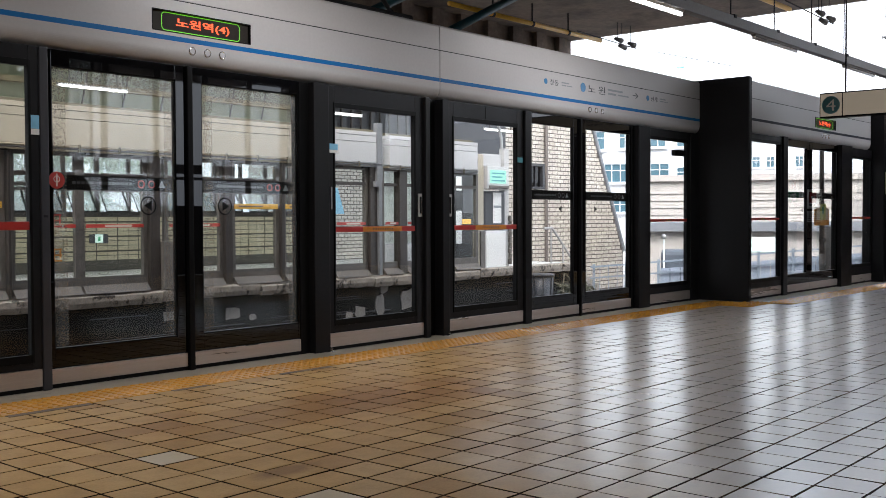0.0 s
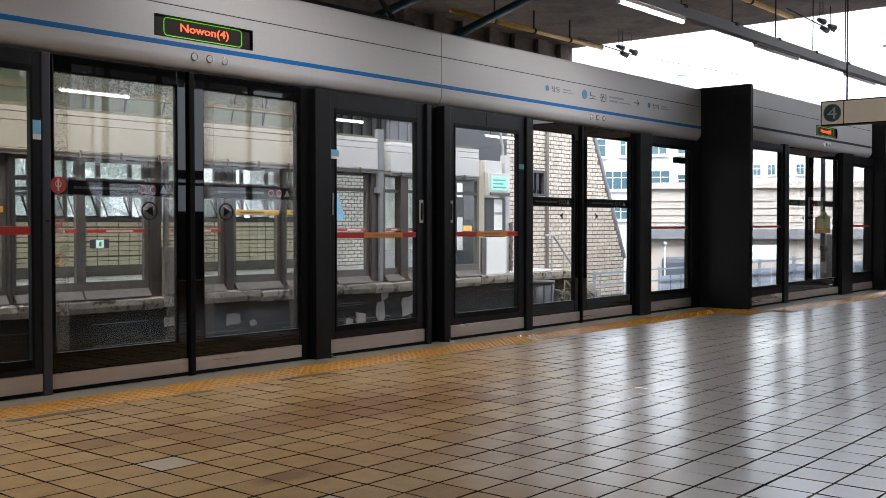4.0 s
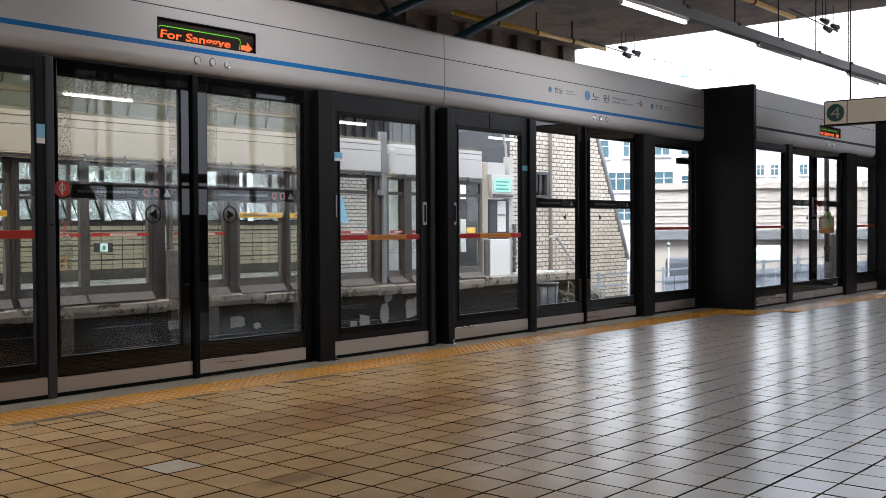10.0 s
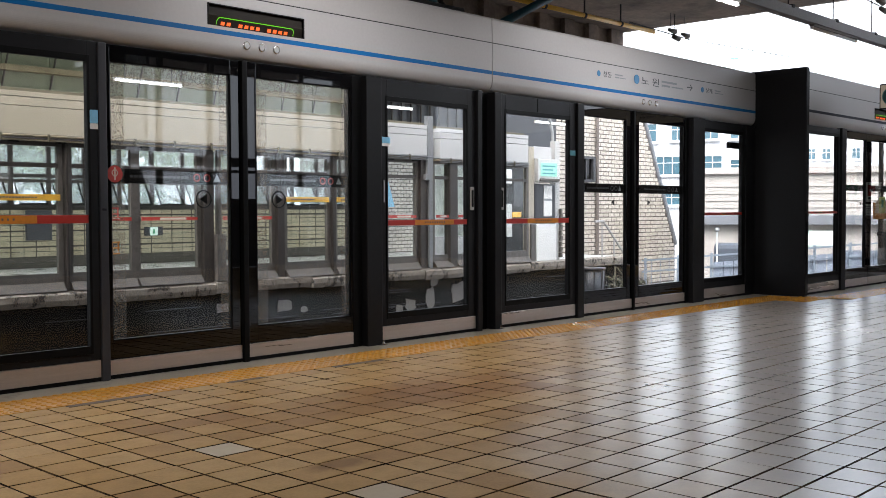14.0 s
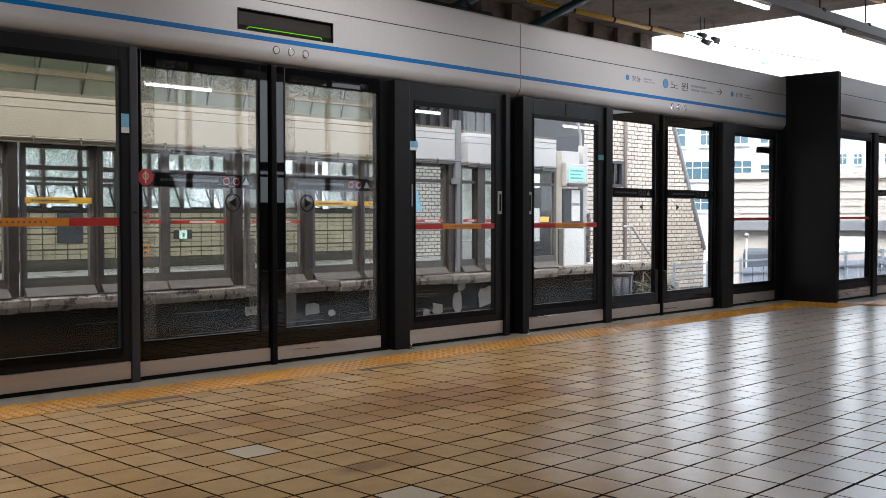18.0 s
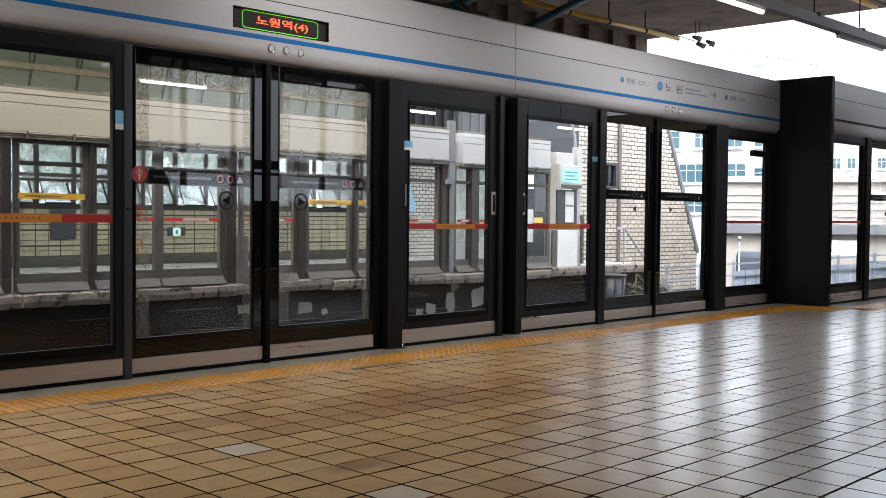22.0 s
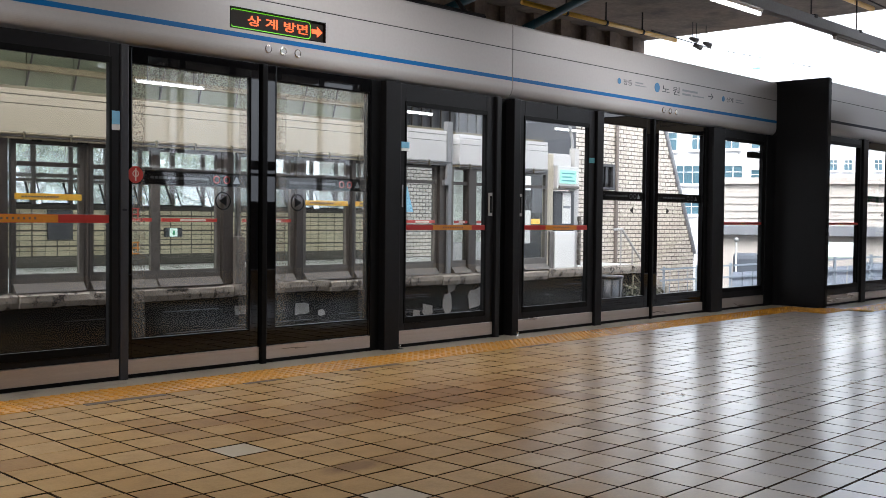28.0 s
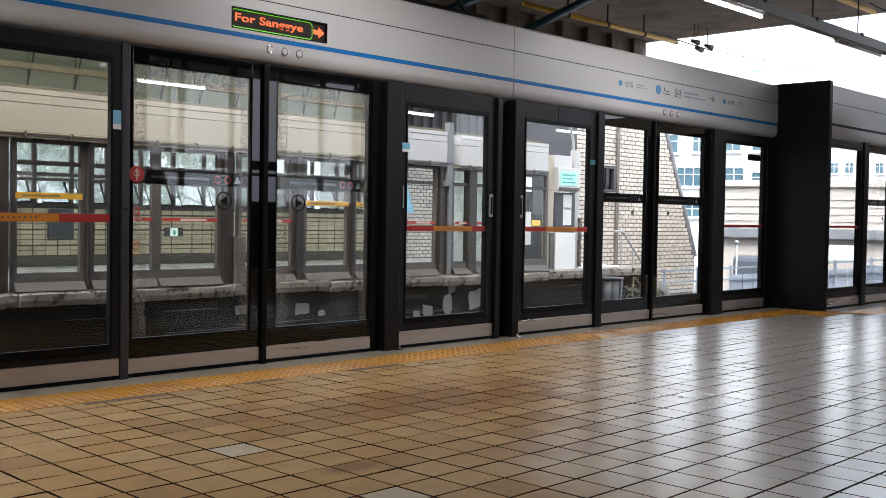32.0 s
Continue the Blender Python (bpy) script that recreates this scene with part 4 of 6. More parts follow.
for zc, m in ((1.02, RED), (0.81, ORANGE)):
    bm = B()
    for k, (dx, dz, w, h) in enumerate(((0, 0.035, 0.06, 0.008), (0, 0.0, 0.06, 0.008), (0, -0.035, 0.06, 0.008), (-0.02, 0.0, 0.008, 0.075), (0.02, 0.01, 0.008, 0.06))):
        box(bm, 1.155 + dx - w / 2, 1.155 + dx + w / 2, 0.043, 0.0445, zc + dz - h / 2, zc + dz + h / 2)
    part("red_print", bm, m, leaf_a, "faded red print on the glass")
mid_post = column(2.084, 2.128, 0.002, 0.07, HEAD - 0.004, "slim black meeting post between the two leaves", BLACK)
leaf_b = sliding_leaf(2.13, 3.10, 2.222, 3.075, 0.018, 0, True)
column(3.102, 3.195, 0.03, 0.12, HEAD - 0.004, POST, BLACK)
column(3.197, 3.355, -0.03, 0.12, HEAD - 0.004, POST)
de = hinged_door(3.36, 4.485, 3.445, 4.38, 0.0, handle=4.435)
part("blue_sticker", box(B(), 3.385, 3.470, -0.0035, 0.0015, 1.558, 1.605), SKYBLUE, de, "small blue and white sticker")
part("sticker_foot", box(B(), 3.385, 3.470, -0.0035, 0.0015, 1.535, 1.557), WHITE, de)
part("edge_strip", box(B(), 3.398, 3.408, -0.004, 0.001, 1.10, 1.27), ALU, de, "slim steel strip")
column(4.487, 4.545, -0.02, 0.08, HEAD - 0.004, POST)
column(4.547, 4.700, 0.06, 0.10, HEAD - 0.004, POST, BLACK)
column(4.702, 4.790, -0.03, 0.08, HEAD - 0.004, POST)
de = hinged_door(4.795, 5.935, 4.89, 5.835, 0.0, handle=4.83)
part("green_sticker", box(B(), 5.838, 5.920, -0.0035, 0.0015, 1.555, 1.602), SIGNTEAL, de, "small teal sticker")
part("top_seam", box(B(), 5.345, 5.352, 0.0045, 0.009, 1.93, HEAD - 0.01), BLACK, de)
column(5.94, 6.045, -0.02, 0.08, HEAD - 0.004, POST)
leaf_c = sliding_leaf(6.05, 6.95, 6.075, 6.85, 0.018, -1, False)
column(6.952, 6.985, 0.002, 0.07, HEAD - 0.004, "slim black meeting post between the two leaves", BLACK)
leaf_d = sliding_leaf(6.987, 8.02, 7.09, 7.985, 0.018, 1, False)
column(8.025, 8.09, 0.02, 0.10, HEAD - 0.004, POST, BLACK)
column(8.092, 8.345, -0.04, 0.12, HEAD - 0.004, POST)
d7 = hinged_door(8.35, 9.42, 8.42, 9.34, 0.0, (0.25, 1.93), (0.975, 1.005), (0.45, 0.55))
part("door_closer", box(B(), 9.13, 9.40, 0.056, 0.11, 1.77, 1.84, 0.006), BLACK, d7)
for lf, x, way in ((leaf_a, 1.80, 1), (leaf_b, 2.42, -1), (leaf_c, 6.63, 1), (leaf_d, 7.30, -1)):
    arrow_disc(lf, x, 0.046, 1.115, way, lf in (leaf_a, leaf_b))
column(9.425, 9.652, 0.0, 0.09, HEAD - 0.004, POST)
for x in (3.335, 4.745):
    fp = thing("floor_pin", x, -0.045, 0.0, "small bright steel floor pin at the foot of a post", "floor pin", "floor pins")
    part("base_plate", box(B(), x - 0.035, x + 0.03, -0.075, -0.035, 0.0, 0.006, 0.001), CHROME, fp)
    part("pin", rod(B(), (x, -0.055, 0.006), (x, -0.055, 0.035), 0.011, 12), CHROME, fp, smooth=True)
# the box where the wall steps out towards the platform
bm = B()
box(bm, 9.66, 9.74, -0.635, 0.10, 0.0, 2.715, 0.008)
step_box = thing("corner_housing", 9.70, -0.30, 0, "tall charcoal-painted corner box of the screen wall", "housing")
part("body", bm, CHARCOAL, step_box)
bm = B()
box(bm, 9.665, 9.735, -0.640, -0.636, 0.02, 2.70)
part("edge_trim", bm, BLACK, step_box)
for i in range(5):
    part("vent_slot", box(B(), 9.67, 9.73, -0.646, -0.641, 0.55 + 0.10 * i, 0.59 + 0.10 * i, 0.001), BLACK, step_box)

# second stretch, stepped out
hinged_door(9.745, 10.90, 9.80, 10.84, Y1, (0.25, 1.96), (0.985, 1.012), (0.45, 0.55))
column(10.905, 11.05, Y1 - 0.02, Y1 + 0.09, 2.07, POST)
leaf_e = sliding_leaf(11.055, 11.92, 11.10, 11.83, Y1 + 0.018, -1, False, (1.28, 1.36), (0.26, 1.96))
leaf_f = sliding_leaf(11.924, 13.03, 12.03, 12.97, Y1 + 0.018, 1, False, (1.28, 1.36), (0.26, 1.96))
arrow_disc(leaf_e, 11.70, Y1 + 0.046, 1.115, 1)
column(13.035, 13.49, Y1 - 0.03, Y1 + 0.12, 2.07, "broad charcoal-painted post of the screen wall")
hinged_door(13.495, 14.50, 13.565, 14.45, Y1, (0.30, 1.90), (0.99, 1.02), (0.45, 0.55), label="narrow black-framed fixed glass panel")
notice = thing("notice_board", 12.55, 0.2, 0.98, "yellow-green and orange notice sheets fixed behind the glass", "notice")
part("board", box(B(), 12.32, 12.86, -0.46, -0.44, 0.90, 1.13), ORANGE, notice)
part("paper", box(B(), 12.36, 12.82, -0.466, -0.461, 0.98, 1.15), PALE, notice)
part("green_field", box(B(), 12.48, 12.70, -0.470, -0.467, 0.98, 1.21), LIME, notice)
part("green_mark", box(B(), 12.55, 12.63, -0.473, -0.471, 1.06, 1.17), EXIT_GREEN, notice)

# ---------------------------------------------------------------- the end wall with its door
XE = 14.6
end_a = solo("wall_end", box(B(), XE, XE + 0.15, -1.135, -0.40, 0.0, 2.13), CHARCOAL, "charcoal-painted panel closing the platform end", "wall", kind="structure")
end_b = solo("wall_end", box(B(), XE + 0.02, XE + 0.3, -10.0, -2.17, 0.0, 2.75), BROWNTILE, "dark brown tiled wall at the platform end", "wall", kind="structure")
end_post = column(14.50, 14.62, -0.72, -0.40, 2.72, "dark post in the corner of the screen wall")


def turned(bm, x):
    """Swing a piece built along x, facing -y, so that it faces -x at the wall x; its x becomes -y."""
    for v in bm.verts:
        c = v.co.copy()
        v.co = (x + c.y, -c.x, c.z)
    bmesh.ops.recalc_face_normals(bm, faces=bm.faces)
    return bm


eh = thing("end_door_header", XE, -1.4, 2.13, "cream header over the end door, with a dark line", "door header")
bm = B()
box(bm, 0.60, 2.11, 0.0, 0.10, 2.13, 2.475, 0.006)
part("front_panel", turned(bm, XE), SIGNCREAM, eh)
bm = B()
box(bm, 0.60, 2.11, 0.0, 0.30, 2.483, 2.69, 0.006)
part("cap_panel", turned(bm, XE), SIGNCREAM, eh)
bm = B()
box(bm, 0.735, 2.105, -0.003, 0.002, 2.295, 2.325)
part("stripe", turned(bm, XE), CHARCOAL, eh)

ed = thing("end_door", XE, -1.65, 0, "black-framed glass end door, closed, with notices on its pane", "door")
bm = B()
frame_ring(bm, 1.14, 2.165, 0.14, 2.125, 1.205, 2.02, 0.235, 1.96, 0.01, 0.06)
part("frame", turned(bm, XE), BLACK, ed)
bm = B()
box(bm, 1.16, 2.10, 0.004, 0.03, 0.03, 0.13, 0.003)
part("kick_plate", turned(bm, XE), STEEL, ed, "brushed steel kick plate")
bm = B()
box(bm, 0.74, 1.12, -0.006, 0.0, 0.03, 0.13)
part("side_kick_plate", turned(bm, XE), STEEL, ed)
bm = B()
box(bm, 1.2, 2.025, 0.03, 0.038, 0.23, 1.965)
o = part("glass_pane", turned(bm, XE), GLASS, ed)
o.visible_shadow = False
bm = B()
box(bm, 1.28, 1.90, 0.012, 0.018, 1.16, 1.475)
nt = part("notice", turned(bm, XE), PAPER, ed, "pale notice with a red and a green sign")
bm = B()
box(bm, 1.365, 1.535, 0.008, 0.012, 1.255, 1.43)
part("red_sign", turned(bm, XE), RED, nt)
bm = B()
box(bm, 1.40, 1.50, 0.005, 0.008, 1.325, 1.36)
part("red_sign_bar", turned(bm, XE), WHITE, nt)
bm = B()
box(bm, 1.655, 1.835, 0.008, 0.012, 1.265, 1.435)
part("green_sign", turned(bm, XE), EXIT_GREEN, nt)
bm = B()
box(bm, 1.70, 1.76, 0.005, 0.008, 1.29, 1.42)
box(bm, 1.77, 1.80, 0.005, 0.008, 1.33, 1.40)
part("green_sign_mark", turned(bm, XE), WHITE, nt)
bm = B()
for i in range(4):
    box(bm, 1.32 + 0.055 * i, 1.36 + 0.055 * i, 0.008, 0.012, 1.20, 1.235)
for i in range(6):
    box(bm, 1.63 + 0.04 * i, 1.66 + 0.04 * i, 0.008, 0.012, 1.21, 1.225)
part("print_bars", turned(bm, XE), INK, nt)
bm = B()
box(bm, 1.26, 1.60, 0.014, 0.020, 0.94, 1.12)
nt2 = part("notice", turned(bm, XE), PAPER, ed, "white paper notice")
bm = B()
for i in range(5):
    box(bm, 1.30, 1.56, 0.011, 0.014, 0.96 + 0.03 * i, 0.972 + 0.03 * i)
part("print_bars", turned(bm, XE), GREYINK, nt2)
bm = B()
box(bm, 1.70, 2.01, 0.014, 0.020, 1.70, 1.90)
nt3 = part("notice", turned(bm, XE), PAPER, ed, "white paper notice")
bm = B()
for i in range(3):
    box(bm, 1.74, 1.97, 0.011, 0.014, 1.745 + 0.04 * i, 1.765 + 0.04 * i)
part("print_bars", turned(bm, XE), GREYINK, nt3)
bm = B()
box(bm, 1.665, 2.012, 0.020, 0.024, 1.015, 1.645)
nt4 = part("poster", turned(bm, XE), POSTERPAPER, ed, "cream poster with large red and dark print")
bm = B()
for i in range(3):
    box(bm, 1.70 + 0.105 * i, 1.785 + 0.105 * i, 0.017, 0.019, 1.53, 1.545)
    box(bm, 1.72 + 0.105 * i, 1.735 + 0.105 * i, 0.017, 0.019, 1.47, 1.60)
    box(bm, 1.765 + 0.105 * i, 1.78 + 0.105 * i, 0.017, 0.019, 1.485, 1.59)
part("large_print_bars", turned(bm, XE), RED, nt4)
bm = B()
for k in range(2):
    for i in range(3):
        box(bm, 1.71 + 0.1 * i, 1.77 + 0.1 * i, 0.017, 0.019, 1.13 + 0.11 * k, 1.145 + 0.11 * k)
        box(bm, 1.75 + 0.1 * i, 1.762 + 0.1 * i, 0.017, 0.019, 1.09 + 0.11 * k, 1.17 + 0.11 * k)
part("large_print_bars", turned(bm, XE), INK, nt4)
bm = B()
rod(bm, (1.135, -0.03, 0.05), (1.135, -0.03, 0.24), 0.012)
rod(bm, (1.135, -0.03, 0.05), (1.20, -0.03, 0.05), 0.012)
part("door_stop", turned(bm, XE), CHROME, ed)
bm = B()
box(bm, 1.055, 1.075, -0.02, 0.0, 1.08, 1.28, 0.004)
part("pull_handle", turned(bm, XE), CHROME, ed)

cb = thing("control_box", XE, -0.88, 1.37, "cream wall-mounted control box with a dark slot", "control box")
bm = B()
box(bm, 0.735, 1.03, -0.08, 0.0, 1.37, 1.715, 0.008)
part("case", turned(bm, XE), SIGNCREAM, cb)
bm = B()
box(bm, 0.79, 0.95, -0.084, -0.08, 1.62, 1.675)
part("slot", turned(bm, XE), BLACK, cb)
bm = B()
box(bm, 0.93, 0.97, -0.086, -0.08, 1.42, 1.50)
part("keyhole_plate", turned(bm, XE), ALU, cb)
fb = thing("fire_cabinet", XE, -2.4, 1.6, "small red lit cabinet on the brown wall", "cabinet")
bm = B()
box(bm, 2.19, 2.55, -0.05, 0.02, 1.62, 1.86, 0.006)
part("case", turned(bm, XE), RED, fb)
bm = B()
box(bm, 2.18, 2.60, -0.06, 0.02, 1.95, 2.05, 0.006)
part("top_plate", turned(bm, XE), PALE, fb)

# beyond the end door: brown-tiled shaft, railing
landing = solo("end_landing", box(B(), 14.77, 15.58, -2.2, -0.45, -0.35, -0.02, 0.01), CONCRETE, "grey concrete landing outside the end door", "landing", kind="structure")
er = thing("end_railing", 15.2, -1.2, -0.02, "pale grey steel railing on the landing outside the end door", "railing")
part("gate_post", box(B(), 15.16, 15.25, -1.14, -1.03, -0.02, 2.45, 0.006), FRAMEWHITE, er, "pale grey square post")
part("post", rod(B(), (15.2, -1.30, -0.02), (15.2, -1.30, 0.88), 0.018, 10), FRAMEWHITE, er)
part("slanted_rail", rod(B(), (15.2, -1.30, 0.88), (15.2, -1.455, 0.1), 0.016, 10), FRAMEWHITE, er)
for z in (0.28, 0.55):
    part("cross_rail", rod(B(), (15.2, -1.10, z), (15.2, -1.45, z), 0.013, 8), FRAMEWHITE, er)
shaft = thing("tiled_shaft", 16.6, -3.4, -1.5, "tall brown-tiled shaft beside the platform end", "shaft")
part("core", box(B(), 15.6, 17.2, -2.85, -1.33, -1.5, 7.5), JOINT, shaft)
tile_me = None
for i in range(33):
    for j in range(9):
        z0, y1 = -0.4 + i * 0.20, -1.335 - j * 0.165
        if tile_me is None:
            bm = B()
            box(bm, 0.0, 0.02, -0.155, 0.0, 0.0, 0.19, 0.003)
            tile_me = mesh_of("tile", bm, BROWNTILE)
        o = new("tile", tile_me)
        o.parent, o.location = shaft, (15.584 - 16.6, y1 + 3.4, z0 + 1.5)
# Pale strips over the low tiles: the brighter light there as colour.
for k in range(9):
    part("cladding_board", box(B(), 15.545, 15.575, -1.385 - 0.075 * k - 0.070, -1.385 - 0.075 * k, 0.0, 1.12, 0.004), LIT_TILE, shaft, "pinkish-brown tile strip, coloured as lit")
for z in (0.2, 0.42, 0.64, 0.86):
    part("lit_tile_joint", box(B(), 15.538, 15.544, -2.06, -1.385, z, z + 0.012), BRONZE, shaft)
bm = B()
for yy in (-1.67, -2.36):
    rod(bm, (15.54, yy, -0.5), (15.54, yy, 6.5), 0.022)
part("drain_pipe", bm, DARKSTEEL, shaft)
part("corner_trim", box(B(), 15.57, 15.62, -1.40, -1.326, -0.4, 6.2, 0.004), FRAMEWHITE, shaft, "pale corner trim")
bm = B()
rod(bm, (16.9, -1.34, 4.0), (16.9, 0.7, 5.41), 0.03, 10)
rod(bm, (16.9, 0.0, 5.0), (16.9, 0.0, 4.15), 0.012, 8)
rod(bm, (16.9, 0.0, 4.25), (16.9, -1.0, 4.33), 0.012, 8)
rod(bm, (16.9, 0.06, 4.22), (16.9, -0.06, 4.22), 0.035, 8)
part("overhead_bracket", bm, ALU, shaft, "thin grey overhead bracket arm with wires")

# ---------------------------------------------------------------- hanging direction sign
XS = 11.0
hs = thing("hanging_sign", XS, -3.0, 2.28, "long cream hanging sign with black letters and teal numbered disc", "sign")
bm = B()
box(bm, 0.99, 5.2, 0.0, 0.16, 2.28, 2.595, 0.006)
part("case", turned(bm, XS), BLACK, hs, "black sign case")
bm = B()
box(bm, 1.005, 1.272, -0.006, 0.004, 2.297, 2.578)
part("number_panel", turned(bm, XS), BACKLIT, hs)
bm = B()
box(bm, 1.286, 5.19, -0.006, 0.004, 2.297, 2.578)
part("name_panel", turned(bm, XS), BACKLIT, hs)
bm = B()
disc(bm, 1.137, -0.009, 2.437, 0.112, 0.004, 36)
o = part("disc", turned(bm, XS), SIGNTEAL, hs, "teal disc")
part("numeral", turned(words("4", 1.075, 1.195, 2.365, 2.51, -0.010), XS), WHITE, o)
for piece in by_word(words("상계 · 당고개", 1.90, 2.50, 2.435, 2.515, -0.007, bold=0.022), 0.022) + by_word(words("Sanggye    Danggogae", 1.90, 2.42, 2.385, 2.425, -0.007, bold=0.012), 0.03):
    part("lettering", turned(piece, XS), INK, hs)
for yy in (1.29, 3.0, 4.8):
    bm = B()
    rod(bm, (XS + 0.08, -yy, 2.59), (XS + 0.08, -yy, 4.2), 0.011)
    part("hanger_rod", bm, DARKSTEEL, hs)

# ---------------------------------------------------------------- lamps and pipes under the deck
LY, LZ = -1.08, 3.0
tray = thing("lighting_tray", 4.0, LY, LZ, "long dark grey cable tray hung from rods", "cable tray")
bm = B()
prism(bm, [(LY - 0.05, 3.035), (LY + 0.05, 3.035), (LY + 0.05, 3.14), (LY + 0.04, 3.14), (LY + 0.04, 3.045), (LY - 0.04, 3.045), (LY - 0.04, 3.14), (LY - 0.05, 3.14)], -7.0, 15.5)
part("channel", bm, TRAY, tray)
bm = B()
rod(bm, (-7.0, LY + 0.10, 3.11), (15.5, LY + 0.10, 3.11), 0.026)
part("conduit", bm, TRAY, tray)
for i in range(12):
    x = 7.02 + (i - 7) * 1.15
    bm = B()
    rod(bm, (x, LY, 3.13), (x, LY, 4.2), 0.008, 8)
    part("hanger_rod", bm, DARKSTEEL, tray)
    o = part("clamp", box(B(), x - 0.03, x + 0.03, LY - 0.06, LY + 0.06, 3.12, 3.155, 0.004), DARKSTEEL, tray)


def batten(x, y, z, lit):
    t = thing("batten_light", x + 0.62, y, z, "white batten light with a %s fluorescent tube" % ("glowing" if lit else "dark"), "lamp", "batten lights")
    bm = B()
    prism(bm, [(y - 0.03, z + 0.035), (y + 0.03, z + 0.035), (y + 0.022, z + 0.012), (y - 0.022, z + 0.012)], x, x + 1.24)
    part("body", bm, WHITE if lit else TRAY, t)
    for e in (x + 0.004, x + 1.216):
        part("end_cap", box(B(), e, e + 0.02, y - 0.018, y + 0.018, z - 0.02, z + 0.014, 0.003), WHITE, t)
    bm = B()
    rod(bm, (x + 0.025, y, z - 0.004), (x + 1.215, y, z - 0.004), 0.017, 14)
    part("tube", bm, TUBE if lit else TUBE_OFF, t, smooth=True)
    if lit:
        ld = bpy.data.lights.new("tube_light", "AREA")
        ld.shape, ld.size, ld.size_y, ld.energy, ld.color = "RECTANGLE", 1.18, 0.05, 6.5, (1.0, 0.97, 0.94)
        lo = new("tube_light", ld)
        lo.matrix_world = pose(x + 0.62, y, z - 0.03)
    return t


for x in (-5.2, -1.52, 2.16, 5.83, 8.75, 11.6):
    batten(x, LY, LZ, x < 8)


def pipe_line(x0, x1, y, z, lamps):
    t = thing("yellow_conduit", (x0 + x1) / 2, y, z, "yellow painted pipe under the deck, with flanges", "pipe", "yellow pipes")
    part("pipe", rod(B(), (x0, y, z), (x1, y, z), 0.034, 14), PIPE, t, smooth=True)
    for i in range(1, 4):
        x = x0 + (x1 - x0) * i / 4
        part("hanger", rod(B(), (x, y, z), (x, y, 4.2), 0.012, 8), DARKSTEEL, t)
        part("flange", rod(B(), (x - 0.02, y, z), (x + 0.02, y, z), 0.044, 14), DARKSTEEL, t)
    return t


pipe_line(8.46, 12.3, 3.04, 3.9, True)
pipe_line(6.5, 11.9, -0.24, 3.9, True)


def camera_cluster(x, y, z):
    """Two small round fittings clamped on the end of a thin bar."""
    t = thing("clamped_floodlights", x, y, z, "pair of small dark floodlights clamped on a thin bar", "floodlight", "floodlights")
    part("bar", rod(B(), (x - 1.2, y, z + 0.02), (x + 0.6, y, z - 0.03), 0.009, 10), DARKSTEEL, t)
    for dx, dz in ((0.0, 0.05), (0.12, -0.05), (0.42, 0.03)):
        o = part("lamp_head", rod(B(), (x + dx - 0.07, y, z + dz), (x + dx + 0.09, y - 0.03, z + dz - 0.02), 0.026, 14, 0.046), TRAY, t, smooth=True)
        part("bracket", rod(B(), (x + dx, y, z + dz), (x + dx, y, 4.2), 0.006, 8), DARKSTEEL, o)


camera_cluster(12.5, 2.85, 3.88)
camera_cluster(12.5, -0.42, 3.88)

# painted steel trusses between the deck and the screen wall
for k, (yy, xx) in enumerate(((2.6, 2.0), (4.1, 2.6))):
    t = thing("roof_truss", xx + 5, yy, 3.6, "teal-painted tubular steel truss under the dark deck", "truss", "roof trusses")
    for z, r in ((3.45, 0.045), (4.10, 0.045)):
        part("chord", rod(B(), (-4.0, yy, z), (7.2, yy, z), r, 10), DARKSTEEL, t)
    for i in range(7):
        x = -3.6 + i * 1.5
        part("web", rod(B(), (x, yy, 3.45), (x + 0.75, yy, 4.10), 0.028, 8), DARKSTEEL, t)
        part("web", rod(B(), (x + 0.75, yy, 4.10), (x + 1.5, yy, 3.45), 0.028, 8), DARKSTEEL, t)
for dx, yy in ((0.0, 2.55), (-1.35, 2.9)):
    t = thing("slanted_brace", 8.7 + dx, yy, 3.2, "teal-painted slanted steel tube bracing the dark deck", "brace", "braces")
    part("tube", rod(B(), (7.0 + dx, yy, 2.98), (9.62 + dx, yy, 4.2), 0.055, 14), TEAL, t, smooth=True)
    part("foot_plate", box(B(), 9.45 + dx, 9.78 + dx, yy - 0.09, yy + 0.09, 4.17, 4.198, 0.004), TEAL, t)

